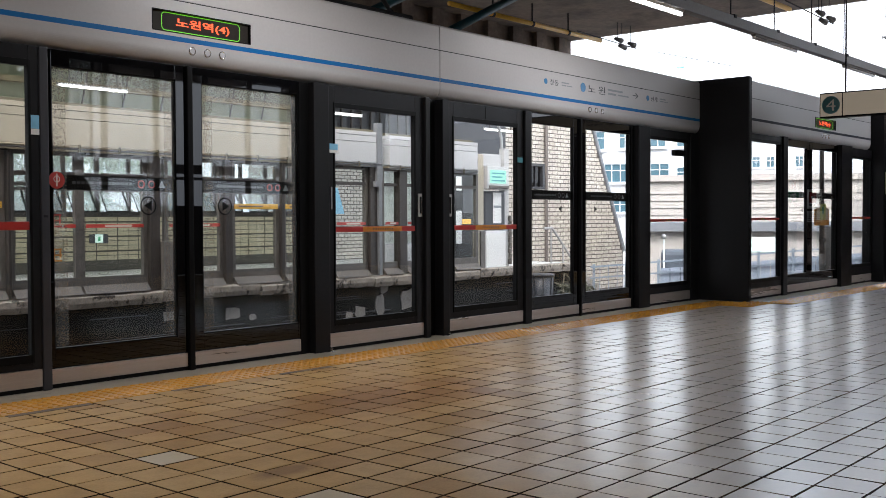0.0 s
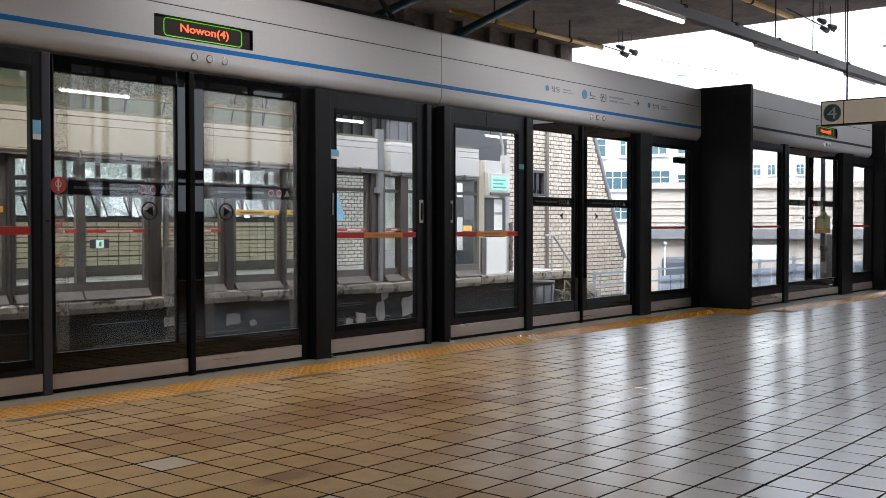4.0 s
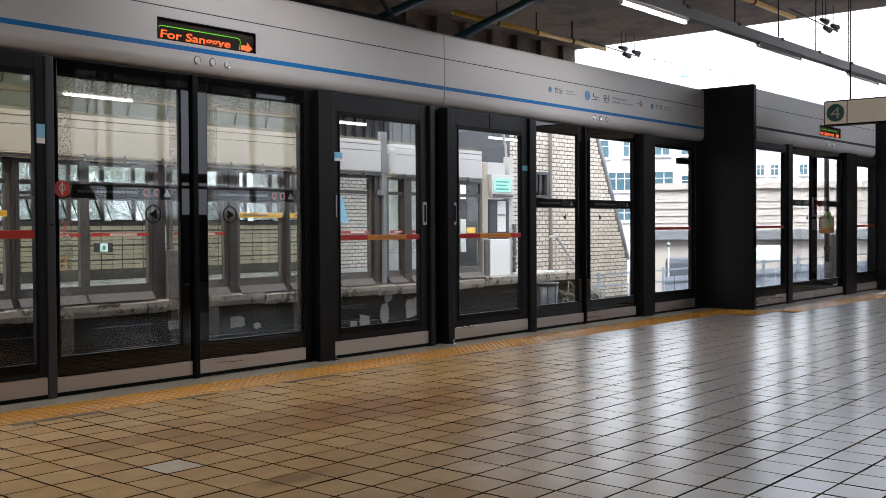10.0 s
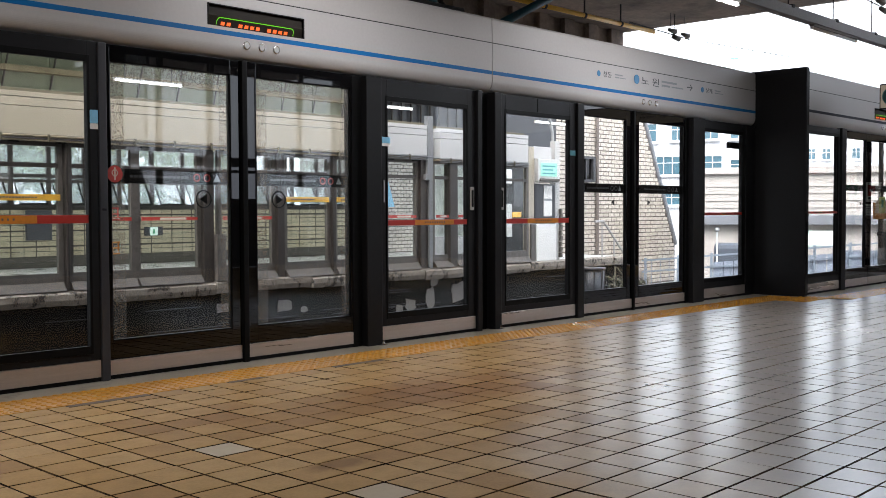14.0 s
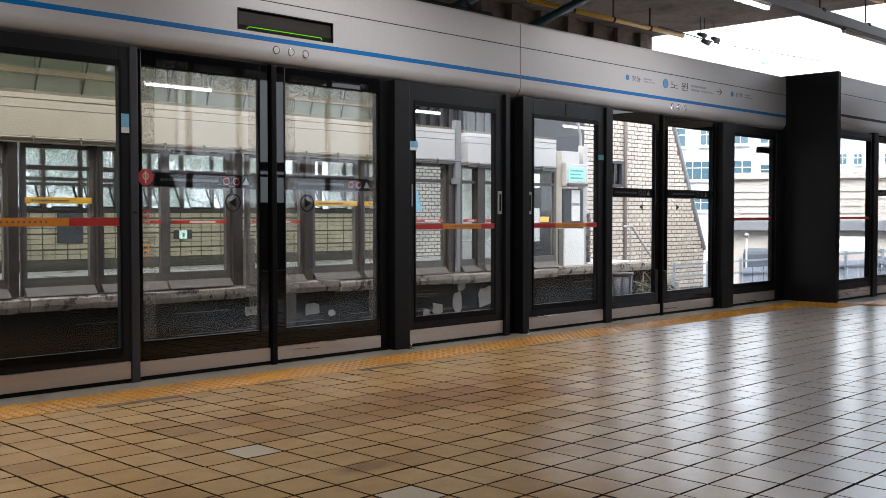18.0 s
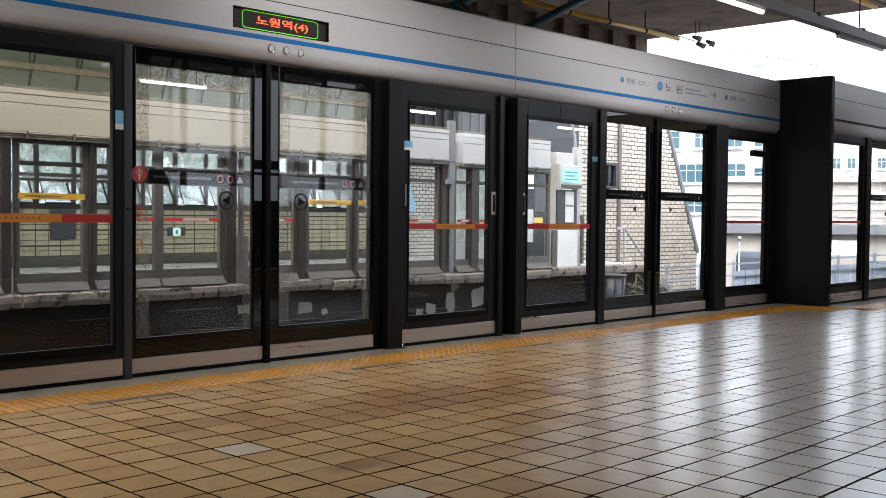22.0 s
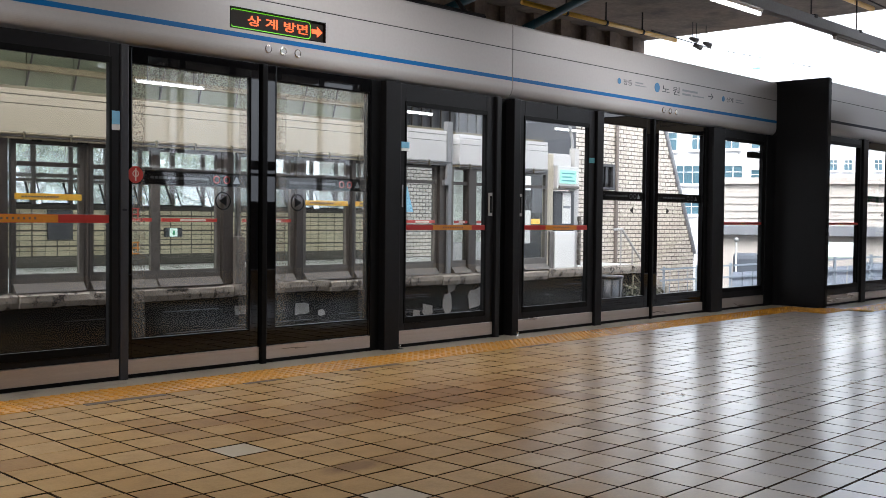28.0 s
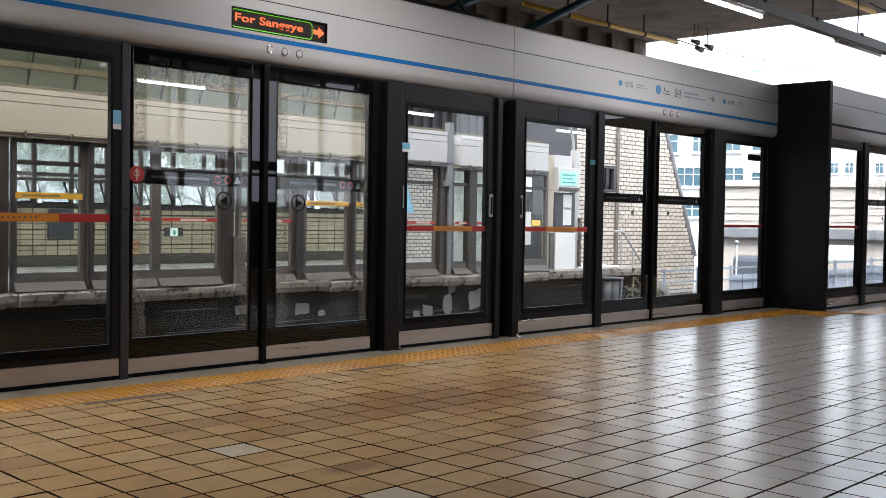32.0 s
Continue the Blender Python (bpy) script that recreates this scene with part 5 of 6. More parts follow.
# ---------------------------------------------------------------- the platform across the tracks
YO = 7.0
opp = solo("opposite_platform", box(B(), -20, 17.8, YO + 0.35, 13.0, -1.4, -0.004), OPPFLOOR, "pale terrazzo floor of the opposite platform", "platform", kind="structure")
opp_wall = solo("opposite_track_wall", box(B(), -20, 17.8, YO + 0.18, YO + 0.348, -1.45, -0.19), DARKWALL, "near-black wall below the opposite platform", "wall", kind="structure")
rng = random.Random(3)
cp = thing("platform_coping", 0, YO, -0.19, "pale worn concrete coping blocks with black streaks", "coping")
x = -2.0
while x < 17.7:
    w = rng.uniform(1.2, 2.1)
    w = min(w, 17.8 - x)
    dy, dz = rng.uniform(-0.02, 0.02), rng.uniform(-0.02, 0.012)
    bm = B()
    k = max(3, int(w / 0.09))
    rings_ = []
    for i in range(k + 1):
        u = x + (w - 0.018) * i / k
        chip = rng.uniform(0, 0.022) if rng.random() < 0.2 else rng.uniform(0, 0.004)
        foot = rng.uniform(-0.008, 0.008)
        prof = [(YO + 0.345, -0.006), (YO + 0.05 + dy + chip, -0.004 + dz - chip * 0.3), (YO + dy + chip, -0.028 + dz - chip), (YO + dy + rng.uniform(0, 0.012), -0.11 + dz), (YO + 0.03 + dy, -0.185 + dz + foot), (YO + 0.345, -0.185 + dz)]
        rings_.append([bm.verts.new((u, py, pz)) for py, pz in prof])
    for r0, r1 in zip(rings_, rings_[1:]):
        for i in range(6):
            bm.faces.new((r0[i], r0[(i + 1) % 6], r1[(i + 1) % 6], r1[i]))
    bm.faces.new(rings_[0])
    bm.faces.new(rings_[-1][::-1])
    bmesh.ops.recalc_face_normals(bm, faces=bm.faces)
    part("coping_block", bm, PALECON, cp)
    x += w
for x, z, w, h in ((10.88, -0.64, 0.28, 0.22), (11.40, -0.55, 0.26, 0.42), (11.50, -0.27, 0.25, 0.16), (12.17, -0.50, 0.44, 0.40), (8.03, -0.46, 0.30, 0.20), (8.43, -0.55, 0.16, 0.10), (6.9, -0.42, 0.30, 0.14), (10.6, -0.7, 0.2, 0.16)):
    bm = B()
    k = 11
    ring_ = []
    for i in range(k):
        a = 2 * math.pi * i / k
        r = 1.0 / max(abs(math.cos(a)), abs(math.sin(a))) * rng.uniform(0.72, 1.05)
        ring_.append((x + math.cos(a) * r * w / 2, z + math.sin(a) * r * h / 2))
    f0 = [bm.verts.new((u, YO + 0.168, v)) for u, v in ring_]
    f1 = [bm.verts.new((u, YO + 0.1795, v)) for u, v in ring_]
    bm.faces.new(f0)
    for i in range(k):
        bm.faces.new((f0[i], f0[(i + 1) % k], f1[(i + 1) % k], f1[i]))
    bmesh.ops.recalc_face_normals(bm, faces=bm.faces)
    part("pale_patch", bm, CONCRETE, cp, "pale cement patch")
for k in range(26):
    x, z = rng.uniform(4.0, 17.0), rng.uniform(-1.1, -0.28)
    part("formwork_ridge", box(B(), x, x + rng.uniform(0.5, 1.6), YO + 0.172, YO + 0.1795, z, z + rng.uniform(0.008, 0.02)), SLATE, cp)

YG = 7.15
spans = [(-3.2, -2.35), (-2.05, -1.15), (-0.9, 0.1), (0.4, 1.3), (1.6, 2.45), (2.7, 3.15), (3.45, 4.29), (4.49, 5.35), (5.49, 6.42), (6.85, 7.78), (8.09, 8.92), (9.14, 10.02), (10.27, 11.0), (11.5, 11.86), (12.11, 13.2), (13.51, 14.2)]
for i, (a, b) in enumerate(spans):
    t = thing("glazed_screen", (a + b) / 2, YG, 0, "grey aluminium framed glass panel of the opposite screen wall", "glazed screen", "opposite glazed screens")
    lo = a - 0.07
    hi = b + 0.07
    part("frame", frame_ring(B(), lo, hi, 0.0, 1.955, a, b, 0.23, 1.90, YG, YG + 0.07), OPPFRAME, t)
    glass_pane(t, a, b, 0.23, 1.90, YG + 0.03, GLASS_FAR)
    part("rail", box(B(), a, b, YG - 0.012, YG + 0.02, 1.62, 1.68), OPPPOST, t)
    bm = B()
    prism(bm, [(YG - 0.12, 0.0), (YG - 0.001, 0.0), (YG - 0.001, 0.11), (YG - 0.02, 0.11)], lo + 0.02, hi - 0.02)
    part("sloped_sill", bm, OPPSILL, t)
    if i in (7, 8, 9, 12, 13, 14):
        o = part("push_bar", box(B(), a + 0.01, b - 0.01, YG - 0.03, YG - 0.013, 0.915, 0.965), RED, t, "red bar with a pale label")
        part("bar_label", box(B(), a + (b - a) * 0.32, a + (b - a) * 0.78, YG - 0.033, YG - 0.030, 0.925, 0.955), PALE, o)
    if i in (6, 10, 11):
        o = part("warning_label", box(B(), a - 0.03, b + 0.02, YG - 0.026, YG - 0.013, 1.19, 1.27), PIPE, t, "yellow label strip")
        bm = B()
        for k in range(12):
            box(bm, a + (b - a) * (0.06 + 0.05 * k), a + (b - a) * (0.10 + 0.05 * k), YG - 0.029, YG - 0.026, 1.22, 1.24)
        part("label_print", bm, BRONZE, o)
for x0, x1, m in ((3.19, 3.32, OPPPOST), (4.375, 4.41, OPPPOST), (6.50, 6.67, OPPPOST), (7.86, 7.99, OPPPOST), (9.0, 9.06, OPPPOST), (10.1, 10.2, OPPFRAME), (11.08, 11.28, OPPPOST), (11.86, 12.06, OPPPOST), (13.28, 13.42, OPPFRAME)):
    bm = B()
    box(bm, x0, x1, YG - 0.06, YG + 0.10, 0.0, 1.955, 0.004)
    solo("opposite_screen_post", bm, m, "dull grey-brown metal post of the opposite screen wall", "post", "opposite posts")
bm = B()
box(bm, 6.68, 6.84, YG - 0.13, YG - 0.004, 0.0, 0.70, 0.006)
solo("cable_cover", bm, OPPSILL, "short grey metal cable cover at the foot of the opposite screens", "cable cover")
oh = thing("opposite_header", 5, YG - 0.1, 1.95, "cream enamelled header of the opposite screen wall", "door header", "opposite headers")
for a, b, dz, enamel in ((-12.0, 9.85, 0.0, CREAM), (9.86, 11.33, 0.0, GREYENAMEL), (11.55, 14.14, -0.03, GREYENAMEL)):
    for nm, z0, z1, dy in (("front_panel", 2.036, 2.390, 0.0), ("middle_panel", 2.398, 2.505, 0.004), ("cap_panel", 2.512, 2.578, 0.0)):
        part(nm, box(B(), a, b, YG - 0.10 + dy, YG + 0.30, z0 + dz, z1 + dz, 0.004), enamel, oh)
    part("top_rail", box(B(), a, b, YG + 0.02, YG + 0.10, 2.582 + dz, 2.632 + dz, 0.006), OLIVE, oh)
    for k, z in enumerate((2.018, 1.988, 1.962)):
        part("conduit", rod(B(), (a, YG - 0.115 + 0.01 * k, z + dz), (b, YG - 0.115 + 0.01 * k, z + dz), 0.012, 8), GALV if enamel == GREYENAMEL else BRONZE if k == 1 else BEAMPINK, oh, smooth=True)
    for k in range(int((b - max(a, 2.0)) / 0.62)):
        x = max(a, 2.0) + 0.25 + 0.62 * k
        part("conduit_clip", box(B(), x, x + 0.025, YG - 0.132, YG - 0.10, 1.95 + dz, 2.045 + dz, 0.003), OLIVE, oh)
        part("rubber_block", box(B(), x + 0.12, x + 0.25, YG - 0.10, YG - 0.061, 1.930, 1.953 + dz, 0.003), BLACK, oh)
    bm = B()
    box(bm, a, b, YG - 0.06, YG + 0.2, 1.957, 2.018 + dz)
    part("soffit", bm, BEAMPINK, oh)
bm = B()
box(bm, 11.20, 11.345, YG - 0.115, YG - 0.02, 1.70, 2.75, 0.01)
box(bm, 11.25, 11.33, YG - 0.11, YG - 0.04, 0.0, 1.70, 0.006)
box(bm, 11.14, 11.24, YG - 0.13, YG - 0.05, 1.60, 1.70, 0.006)
solo("pillar_box", bm, GALV, "narrow grey metal duct on the opposite screen wall", "box")

# unseen roof of the opposite platform: admits daylight, but blocks it at the end
bm = B()
box(bm, -14, 15.6, 8.6, 13.0, 4.32, 4.34)
solo("end_roof", box(B(), 15.62, 19.2, 8.2, 12.70, 4.335, 4.41, 0.01), SLATE, "unseen dark roof keeping daylight off the opposite platform end", "roof", kind="structure")
solo("roof_beam", box(B(), 15.6, 19.0, 8.9, 9.1, 4.20, 4.33, 0.01), BRONZE, "brown steel beam carrying the roof edge of the opposite platform", "beam", kind="structure")
opp_roof = solo("opposite_roof", bm, SKYLIGHT, "unseen grey-green translucent roof letting daylight onto the opposite platform", "roof", kind="structure")
t = thing("opposite_upper_wall", 4, 12.6, 2.4, "worn beams and grey-green panels above the windows", "panelling")
for z0, z1, y in ((3.60, 3.71, 12.50), (3.16, 3.24, 12.56), (4.0, 4.06, 12.56)):
    part("beam", box(B(), -14, 15.2, y, 12.69, z0, z1, 0.006), BEAMPINK if y < 12.55 else BRONZE, t)
for i in range(30):
    x = -12 + i * 0.9
    part("panel", box(B(), x, x + 0.885, 12.66, 12.695, 2.36, 4.28), CANOPY, t)
    part("strut", rod(B(), (x + 0.85, 12.62, 3.24), (x + 1.0, 12.60, 4.0), 0.018, 6), BRONZE, t)
for i in range(8):
    part("pipe", rod(B(), (15.5 + i * 0.34, 12.4, 2.6), (15.5 + i * 0.34, 12.4, 4.3), 0.03, 8), OPPPOST, t)
part("dark_band", box(B(), 15.25, 22.3, 12.45, 12.6, 2.70, 4.3), SLATE, t)
for x in (6.14, 11.55, 16.85):
    bt_ = batten(x, 9.0, 3.12, True)
    for dx in (0.2, 1.04):
        part("hanger_rod", rod(B(), (x + dx, 9.0, 3.15), (x + dx, 9.0, 4.32), 0.008, 8), DARKSTEEL, bt_)

# its back wall: tiled below, windows above
bw = solo("opposite_back_wall", box(B(), -14, 15.25, 12.75, 13.0, 0.0, 1.12), JOINT, "beige tiled wall behind the opposite platform", "wall", kind="structure")
solo("opposite_lintel", box(B(), -14, 15.25, 12.7, 13.0, 2.33, 4.3), CANOPY, "grey wall above the windows", "wall", kind="structure")
me_t = {}
rest_bm = B()
for i in range(54):
    for j in range(9):
        x0, z0 = 2.3 + i * 0.24, 0.216 + j * 0.098
        w, h = (0.212 if i % 2 else 0.226), (0.066 if j in (1, 4, 7) else 0.086)
        if 15 <= i < 48:
            if (w, h) not in me_t:
                me_t[w, h] = mesh_of("wall_tile", box(B(), 0, w, -0.014, 0.0, 0, h), WALLTILE_ONE)
            o = new("wall_tile", me_t[w, h])
            o.parent, o.location = bw, Vector((x0, 12.749, z0)) - bw.location
        else:
            box(rest_bm, x0, x0 + w, 12.735, 12.749, z0, z0 + h)
tagged(part("tile_field", rest_bm, WALLTILE, bw), kind="stuff")
wc = solo("wall_cabinet", box(B(), 6.40, 6.89, 12.68, 12.734, 0.52, 1.08, 0.006), SLATE, "dark grey-green flat cabinet on the tiled wall", "cabinet")
solo("opposite_end_pier", box(B(), 14.88, 15.25, 12.76, 13.0, 1.12, 2.33), CANOPY, "grey pier beside the strip windows", "wall", kind="structure")
for i in range(12):
    x0 = 6.18 + (i - 6) * 1.45
    x1 = x0 + 1.45
    t = thing("window_%d" % (i + 1), (x0 + x1) / 2, 12.85, 1.12, "dark-framed strip window above the tiled wall", "window", "strip windows", "structure")
    part("window_frame", frame_ring(B(), x0, x1, 1.12, 2.36, x0 + 0.045, x1 - 0.045, 1.19, 2.335, 12.80, 12.88), OPPPOST, t)
    part("transom", box(B(), x0 + 0.045, x1 - 0.045, 12.79, 12.87, 1.69, 1.756, 0.004), OPPPOST, t)
    part("hopper_rail", box(B(), x0 + 0.045, x1 - 0.045, 12.79, 12.87, 1.60, 1.655, 0.004), OPPPOST, t)
    part("mullion", box(B(), x0 + 0.685, x0 + 0.765, 12.80, 12.87, 1.19, 2.335, 0.004), OPPPOST, t)
    part("sill", box(B(), x0, x1, 12.70, 12.799, 1.115, 1.15, 0.004), OPPPOST, t)
    o = part("pane", box(B(), x0 + 0.04, x1 - 0.04, 12.835, 12.843, 1.18, 2.34), WINDOWGLASS, t)
    o.visible_shadow = False
    for u in (x0 + 0.06, x0 + 0.785):
        bm = B()
        prism(bm, [(12.79, 1.58), (12.56, 1.20), (12.57, 1.195), (12.805, 1.575)], u, u + 0.50)
        o = part("tilted_pane", bm, WINDOWGLASS, t)
        part("pane_rail", box(B(), u - 0.01, u + 0.52, 12.55, 12.58, 1.18, 1.21, 0.003), BLACK, o)
        part("pane_frame", rod(B(), (u + 0.51, 12.80, 1.585), (u + 0.51, 12.56, 1.19), 0.02, 6), BLACK, o)
        part("pane_frame", rod(B(), (u, 12.80, 1.585), (u, 12.56, 1.19), 0.010, 6), BLACK, o)
ex = thing("exit_sign", 9.4, 12.72, 0.60, "small pale-green lit exit sign on the tiled wall", "sign")
part("case", box(B(), 8.84, 9.25, 12.70, 12.735, 0.56, 0.74, 0.004), SLATE, ex)
part("panel", box(B(), 8.955, 9.13, 12.694, 12.70, 0.565, 0.735), EXIT_LIT, ex)
part("panel_mark", box(B(), 9.02, 9.07, 12.691, 12.694, 0.60, 0.69), EXIT_GREEN, ex)

# kiosk with its screen at the platform end
ks = thing("info_kiosk", 14.9, 7.55, 0.0, "beige metal column with a green-lit screen and white lower panel", "kiosk")
part("column", box(B(), 14.334, 14.52, 7.20, 7.34, 0.0, 2.345, 0.012), CREAM, ks)
part("top_box", box(B(), 14.525, 15.12, 7.21, 7.50, 2.11, 2.36, 0.01), GREYENAMEL, ks)
part("screen_case", box(B(), 14.524, 15.268, 7.10, 7.205, 1.62, 2.105, 0.02), GREYENAMEL, ks)
part("screen", box(B(), 14.60, 15.147, 7.088, 7.098, 1.748, 2.022), SCREEN_GREEN, ks)
for k in range(3):
    part("screen_text", box(B(), 14.65, 15.09 - 0.08 * (k % 2), 7.084, 7.087, 1.79 + k * 0.075, 1.82 + k * 0.075), SIGNTEAL, ks)
part("screen_ledge", box(B(), 14.56, 15.22, 7.06, 7.10, 1.645, 1.70, 0.006), OPPFRAME, ks)
part("cabinet", box(B(), 14.53, 15.257, 7.19, 7.50, 0.77, 1.60, 0.06), SLATE, ks, "dark rounded cabinet")
part("notice", box(B(), 14.816, 15.097, 7.18, 7.188, 0.92, 1.56), WHITE, ks, "pale notice sheet")
part("notice_bar", box(B(), 14.83, 15.08, 7.176, 7.179, 1.24, 1.29), GREYINK, ks)
part("lower_side", box(B(), 14.385, 14.536, 7.17, 7.40, 0.0, 0.76, 0.006), OPPFRAME, ks)
part("lower_panel", box(B(), 14.54, 15.21, 7.15, 7.29, 0.0, 0.762, 0.01), WHITE, ks, "white lower panel")
for k in range(9):
    part("cable_chain", rod(B(), (15.42, 7.2, 0.05 + 0.115 * k), (15.42 + 0.03 * (k % 2), 7.2, 0.15 + 0.115 * k), 0.045, 8), OPPFRAME, ks)
bm = B()
pts = [(15.1, 7.4, 2.05), (15.3, 7.4, 2.15), (15.42, 7.4, 2.35), (15.4, 7.4, 2.7), (15.3, 7.4, 3.0)]
for a, b in zip(pts, pts[1:]):
    rod(bm, a, b, 0.03, 8)
part("cable", bm, ALU, ks)
for x, m in ((15.26, FASCIA),):
    bm = B()
    box(bm, x, x + 0.16, 7.22, 7.36, 0.0, 2.50, 0.004)
    solo("platform_end_post", bm, m, "slim pale grey metal post at the opposite platform end", "post")

# ---------------------------------------------------------------- brick stair house beyond
YB = 12.75
bh = thing("brick_stair_house", 23, YB, -1.45, "pale brick stair house with a sloping gable edge", "stair house")
slope_top, slope_bot = (27.55, 4.15), (29.65, -0.15)


def edge_x(z):
    return slope_bot[0] + (slope_top[0] - slope_bot[0]) * (z - slope_bot[1]) / (slope_top[1] - slope_bot[1]) if z > slope_bot[1] else 29.65


bm = B()
zt = 5.6
pts = [(15.3, -1.45), (29.65, -1.45), (29.65, -0.15), (edge_x(zt), zt), (15.3, zt)]
front = [bm.verts.new((x, YB + 0.011, z)) for x, z in pts]
back = [bm.verts.new((x, YB + 3.0, z)) for x, z in pts]
bm.faces.new(front)
bm.faces.new(back[::-1])
for i in range(len(pts)):
    j = (i + 1) % len(pts)
    bm.faces.new((front[i], front[j], back[j], back[i]))
bmesh.ops.recalc_face_normals(bm, faces=bm.faces)
part("wall", bm, MORTAR, bh)
BW, BH = 0.315, 0.132
near_cells = []
for j in range(26):
    for i in range(18):
        x0 = 15.3 + (i + 0.5 * (j % 2)) * 0.215
        near_cells.append((x0, x0 + 0.188, -(0.02 + j * 0.092 + 0.070), -(0.02 + j * 0.092), -YB - 0.035, -YB))
count = 0
far_cells = []
me_b = None
for j in range(52):
    z0 = -1.4 + j * BH
    for i in range(49):
        x0 = 15.3 + (i + 0.5 * (j % 2)) * BW
        x1 = x0 + BW - 0.034
        lim = edge_x(z0 + BH) - 0.04
        if x0 > lim - 0.08 or z0 > 5.4 or (x0 < 19.28 and -0.1 < z0 < 2.42):
            continue
        x1 = min(x1, lim)
        full = x1 - x0 > BW - 0.04
        if full and count < 300 and 22.4 < x0 and -1.2 < z0 < 4.4:
            if me_b is None:
                bm = B()
                box(bm, 0, BW - 0.034, 0.0, 0.035, 0.0, BH - 0.030, 0.006)
                me_b = mesh_of("brick", bm, BRICK)
            o = new("brick", me_b)
            o.parent, o.location = bh, (x0 - 23, 0.0, z0 + 1.45)
            count += 1
        else:
            far_cells.append((x0, x1, -(z0 + BH - 0.030), -z0, -YB - 0.035, -YB))
rest = many_boxes("brick_field", far_cells + near_cells, BRICK_MANY, None, 0.004)
rest.data.transform(Matrix(((1, 0, 0, 0), (0, 0, -1, 0), (0, -1, 0, 0), (0, 0, 0, 1))))
rest.data.flip_normals()
rest.parent = bh
rest.data.transform(Matrix.Translation((-23, -YB, 1.45)))
tagged(rest, kind="stuff")
bm = B()
rod(bm, (edge_x(zt) + 0.02, YB - 0.02, zt), (slope_bot[0] + 0.02, YB - 0.02, slope_bot[1]), 0.07, 8)
part("gable_edge", bm, ROOFGREY, bh, "dark metal edge strip")
bm = B()
rod(bm, (24.75, YB - 0.08, -1.4), (24.75, YB - 0.08, 5.4), 0.06, 10)
part("down_pipe", bm, BRONZE, bh)
o = part("vent_window", frame_ring(B(), 23.62, 24.42, 1.93, 2.72, 23.70, 24.30, 2.0, 2.64, YB - 0.25, YB), POSTGREY, bh, "dark-framed projecting vent window")
part("vent_pane", box(B(), 23.69, 24.31, YB - 0.16, YB - 0.15, 1.99, 2.65), BLACKGLASS, o)
part("vent_bar", box(B(), 23.98, 24.02, YB - 0.20, YB - 0.165, 1.99, 2.65), POSTGREY, o)

# stairs, railing and weeds at the platform end
st = thing("end_stairs", 18.8, 8.4, -1.4, "concrete steps with a thin steel handrail at the platform end", "stairs")
for i in range(7):
    part("step", box(B(), 18.4 + i * 0.26, 18.4 + (i + 1) * 0.26, 7.3, 8.6, -1.44, -0.20 - i * 0.18, 0.008), CONCRETE, st)
bm = B()
rod(bm, (16.70, 7.2, 0.79), (17.02, 7.2, 0.80), 0.028)
rod(bm, (17.02, 7.2, 0.80), (18.45, 7.2, -0.48), 0.028)
for x, z in ((16.98, 0.80), (17.45, 0.40), (17.92, -0.02), (18.4, -0.44)):
    rod(bm, (x, 7.2, z - 0.85), (x, 7.2, z), 0.019, 8)
part("handrail", bm, ALU, st)

bin_ = thing("rubbish_bin", 15.9, 6.72, -1.15, "dark grey ribbed plastic bin beside the track", "bin")
part("body", rod(B(), (15.9, 6.72, -1.15), (15.9, 6.72, -0.22), 0.20, 20, 0.26), SLATE, bin_, smooth=True)
part("rim", rod(B(), (15.9, 6.72, -0.22), (15.9, 6.72, -0.17), 0.28, 20), SLATE, bin_, smooth=True)
for i in range(8):
    a = i * math.pi / 4
    part("rib", rod(B(), (15.9 + 0.205 * math.cos(a), 6.72 + 0.205 * math.sin(a), -1.1), (15.9 + 0.262 * math.cos(a), 6.72 + 0.262 * math.sin(a), -0.25), 0.016, 6), SLATE, bin_)
for p, q in (((16.2, 6.8, -0.32), (17.3, 6.6, -0.62)), ((16.35, 6.8, -0.30), (16.2, 6.7, -1.1)), ((16.6, 6.7, -0.9), (17.5, 6.75, -0.25)), ((16.9, 6.8, -0.2), (16.5, 6.6, -1.1)), ((17.1, 6.9, -0.22), (17.6, 6.7, -0.8)), ((16.5, 6.65, -0.55), (17.6, 6.6, -0.95))):
    t = thing("loose_stick", q[0], q[1], min(p[2], q[2]), "pale dry stick lying across the weeds", "stick", "loose sticks")
    part("stick", rod(B(), p, q, 0.016, 7, 0.010), OLIVE, t)

# pale glazed booth on the opposite platform
wbt = thing("waiting_booth", 15.0, 9.0, 0.0, "grey-framed booth with pale frosted panes", "booth")
for x0, x1 in ((13.2, 13.9), (14.05, 14.75), (14.9, 15.6)):
    part("frame", frame_ring(B(), x0, x1, 0.0, 2.1, x0 + 0.05, x1 - 0.05, 0.50, 2.0, 9.0, 9.05), ALU, wbt)
    part("frosted_pane", box(B(), x0 + 0.05, x1 - 0.05, 9.02, 9.03, 0.50, 2.0), MILKGLASS, wbt)
part("dark_door", box(B(), 15.75, 16.6, 9.0, 9.05, 0.0, 2.1, 0.005), CHARCOAL, wbt)
part("door_window", box(B(), 16.05, 16.45, 8.992, 8.999, 1.15, 1.75), SLATE, wbt)
part("poster", box(B(), 15.80, 15.99, 8.99, 8.999, 0.45, 1.20), GREYENAMEL, wbt)
part("door_sheet", box(B(), 15.80, 15.99, 8.99, 8.999, 1.66, 1.98), WHITE, wbt)
part("yellow_label", box(B(), 16.02, 16.33, 8.99, 8.999, 0.89, 1.01), PIPE, wbt)
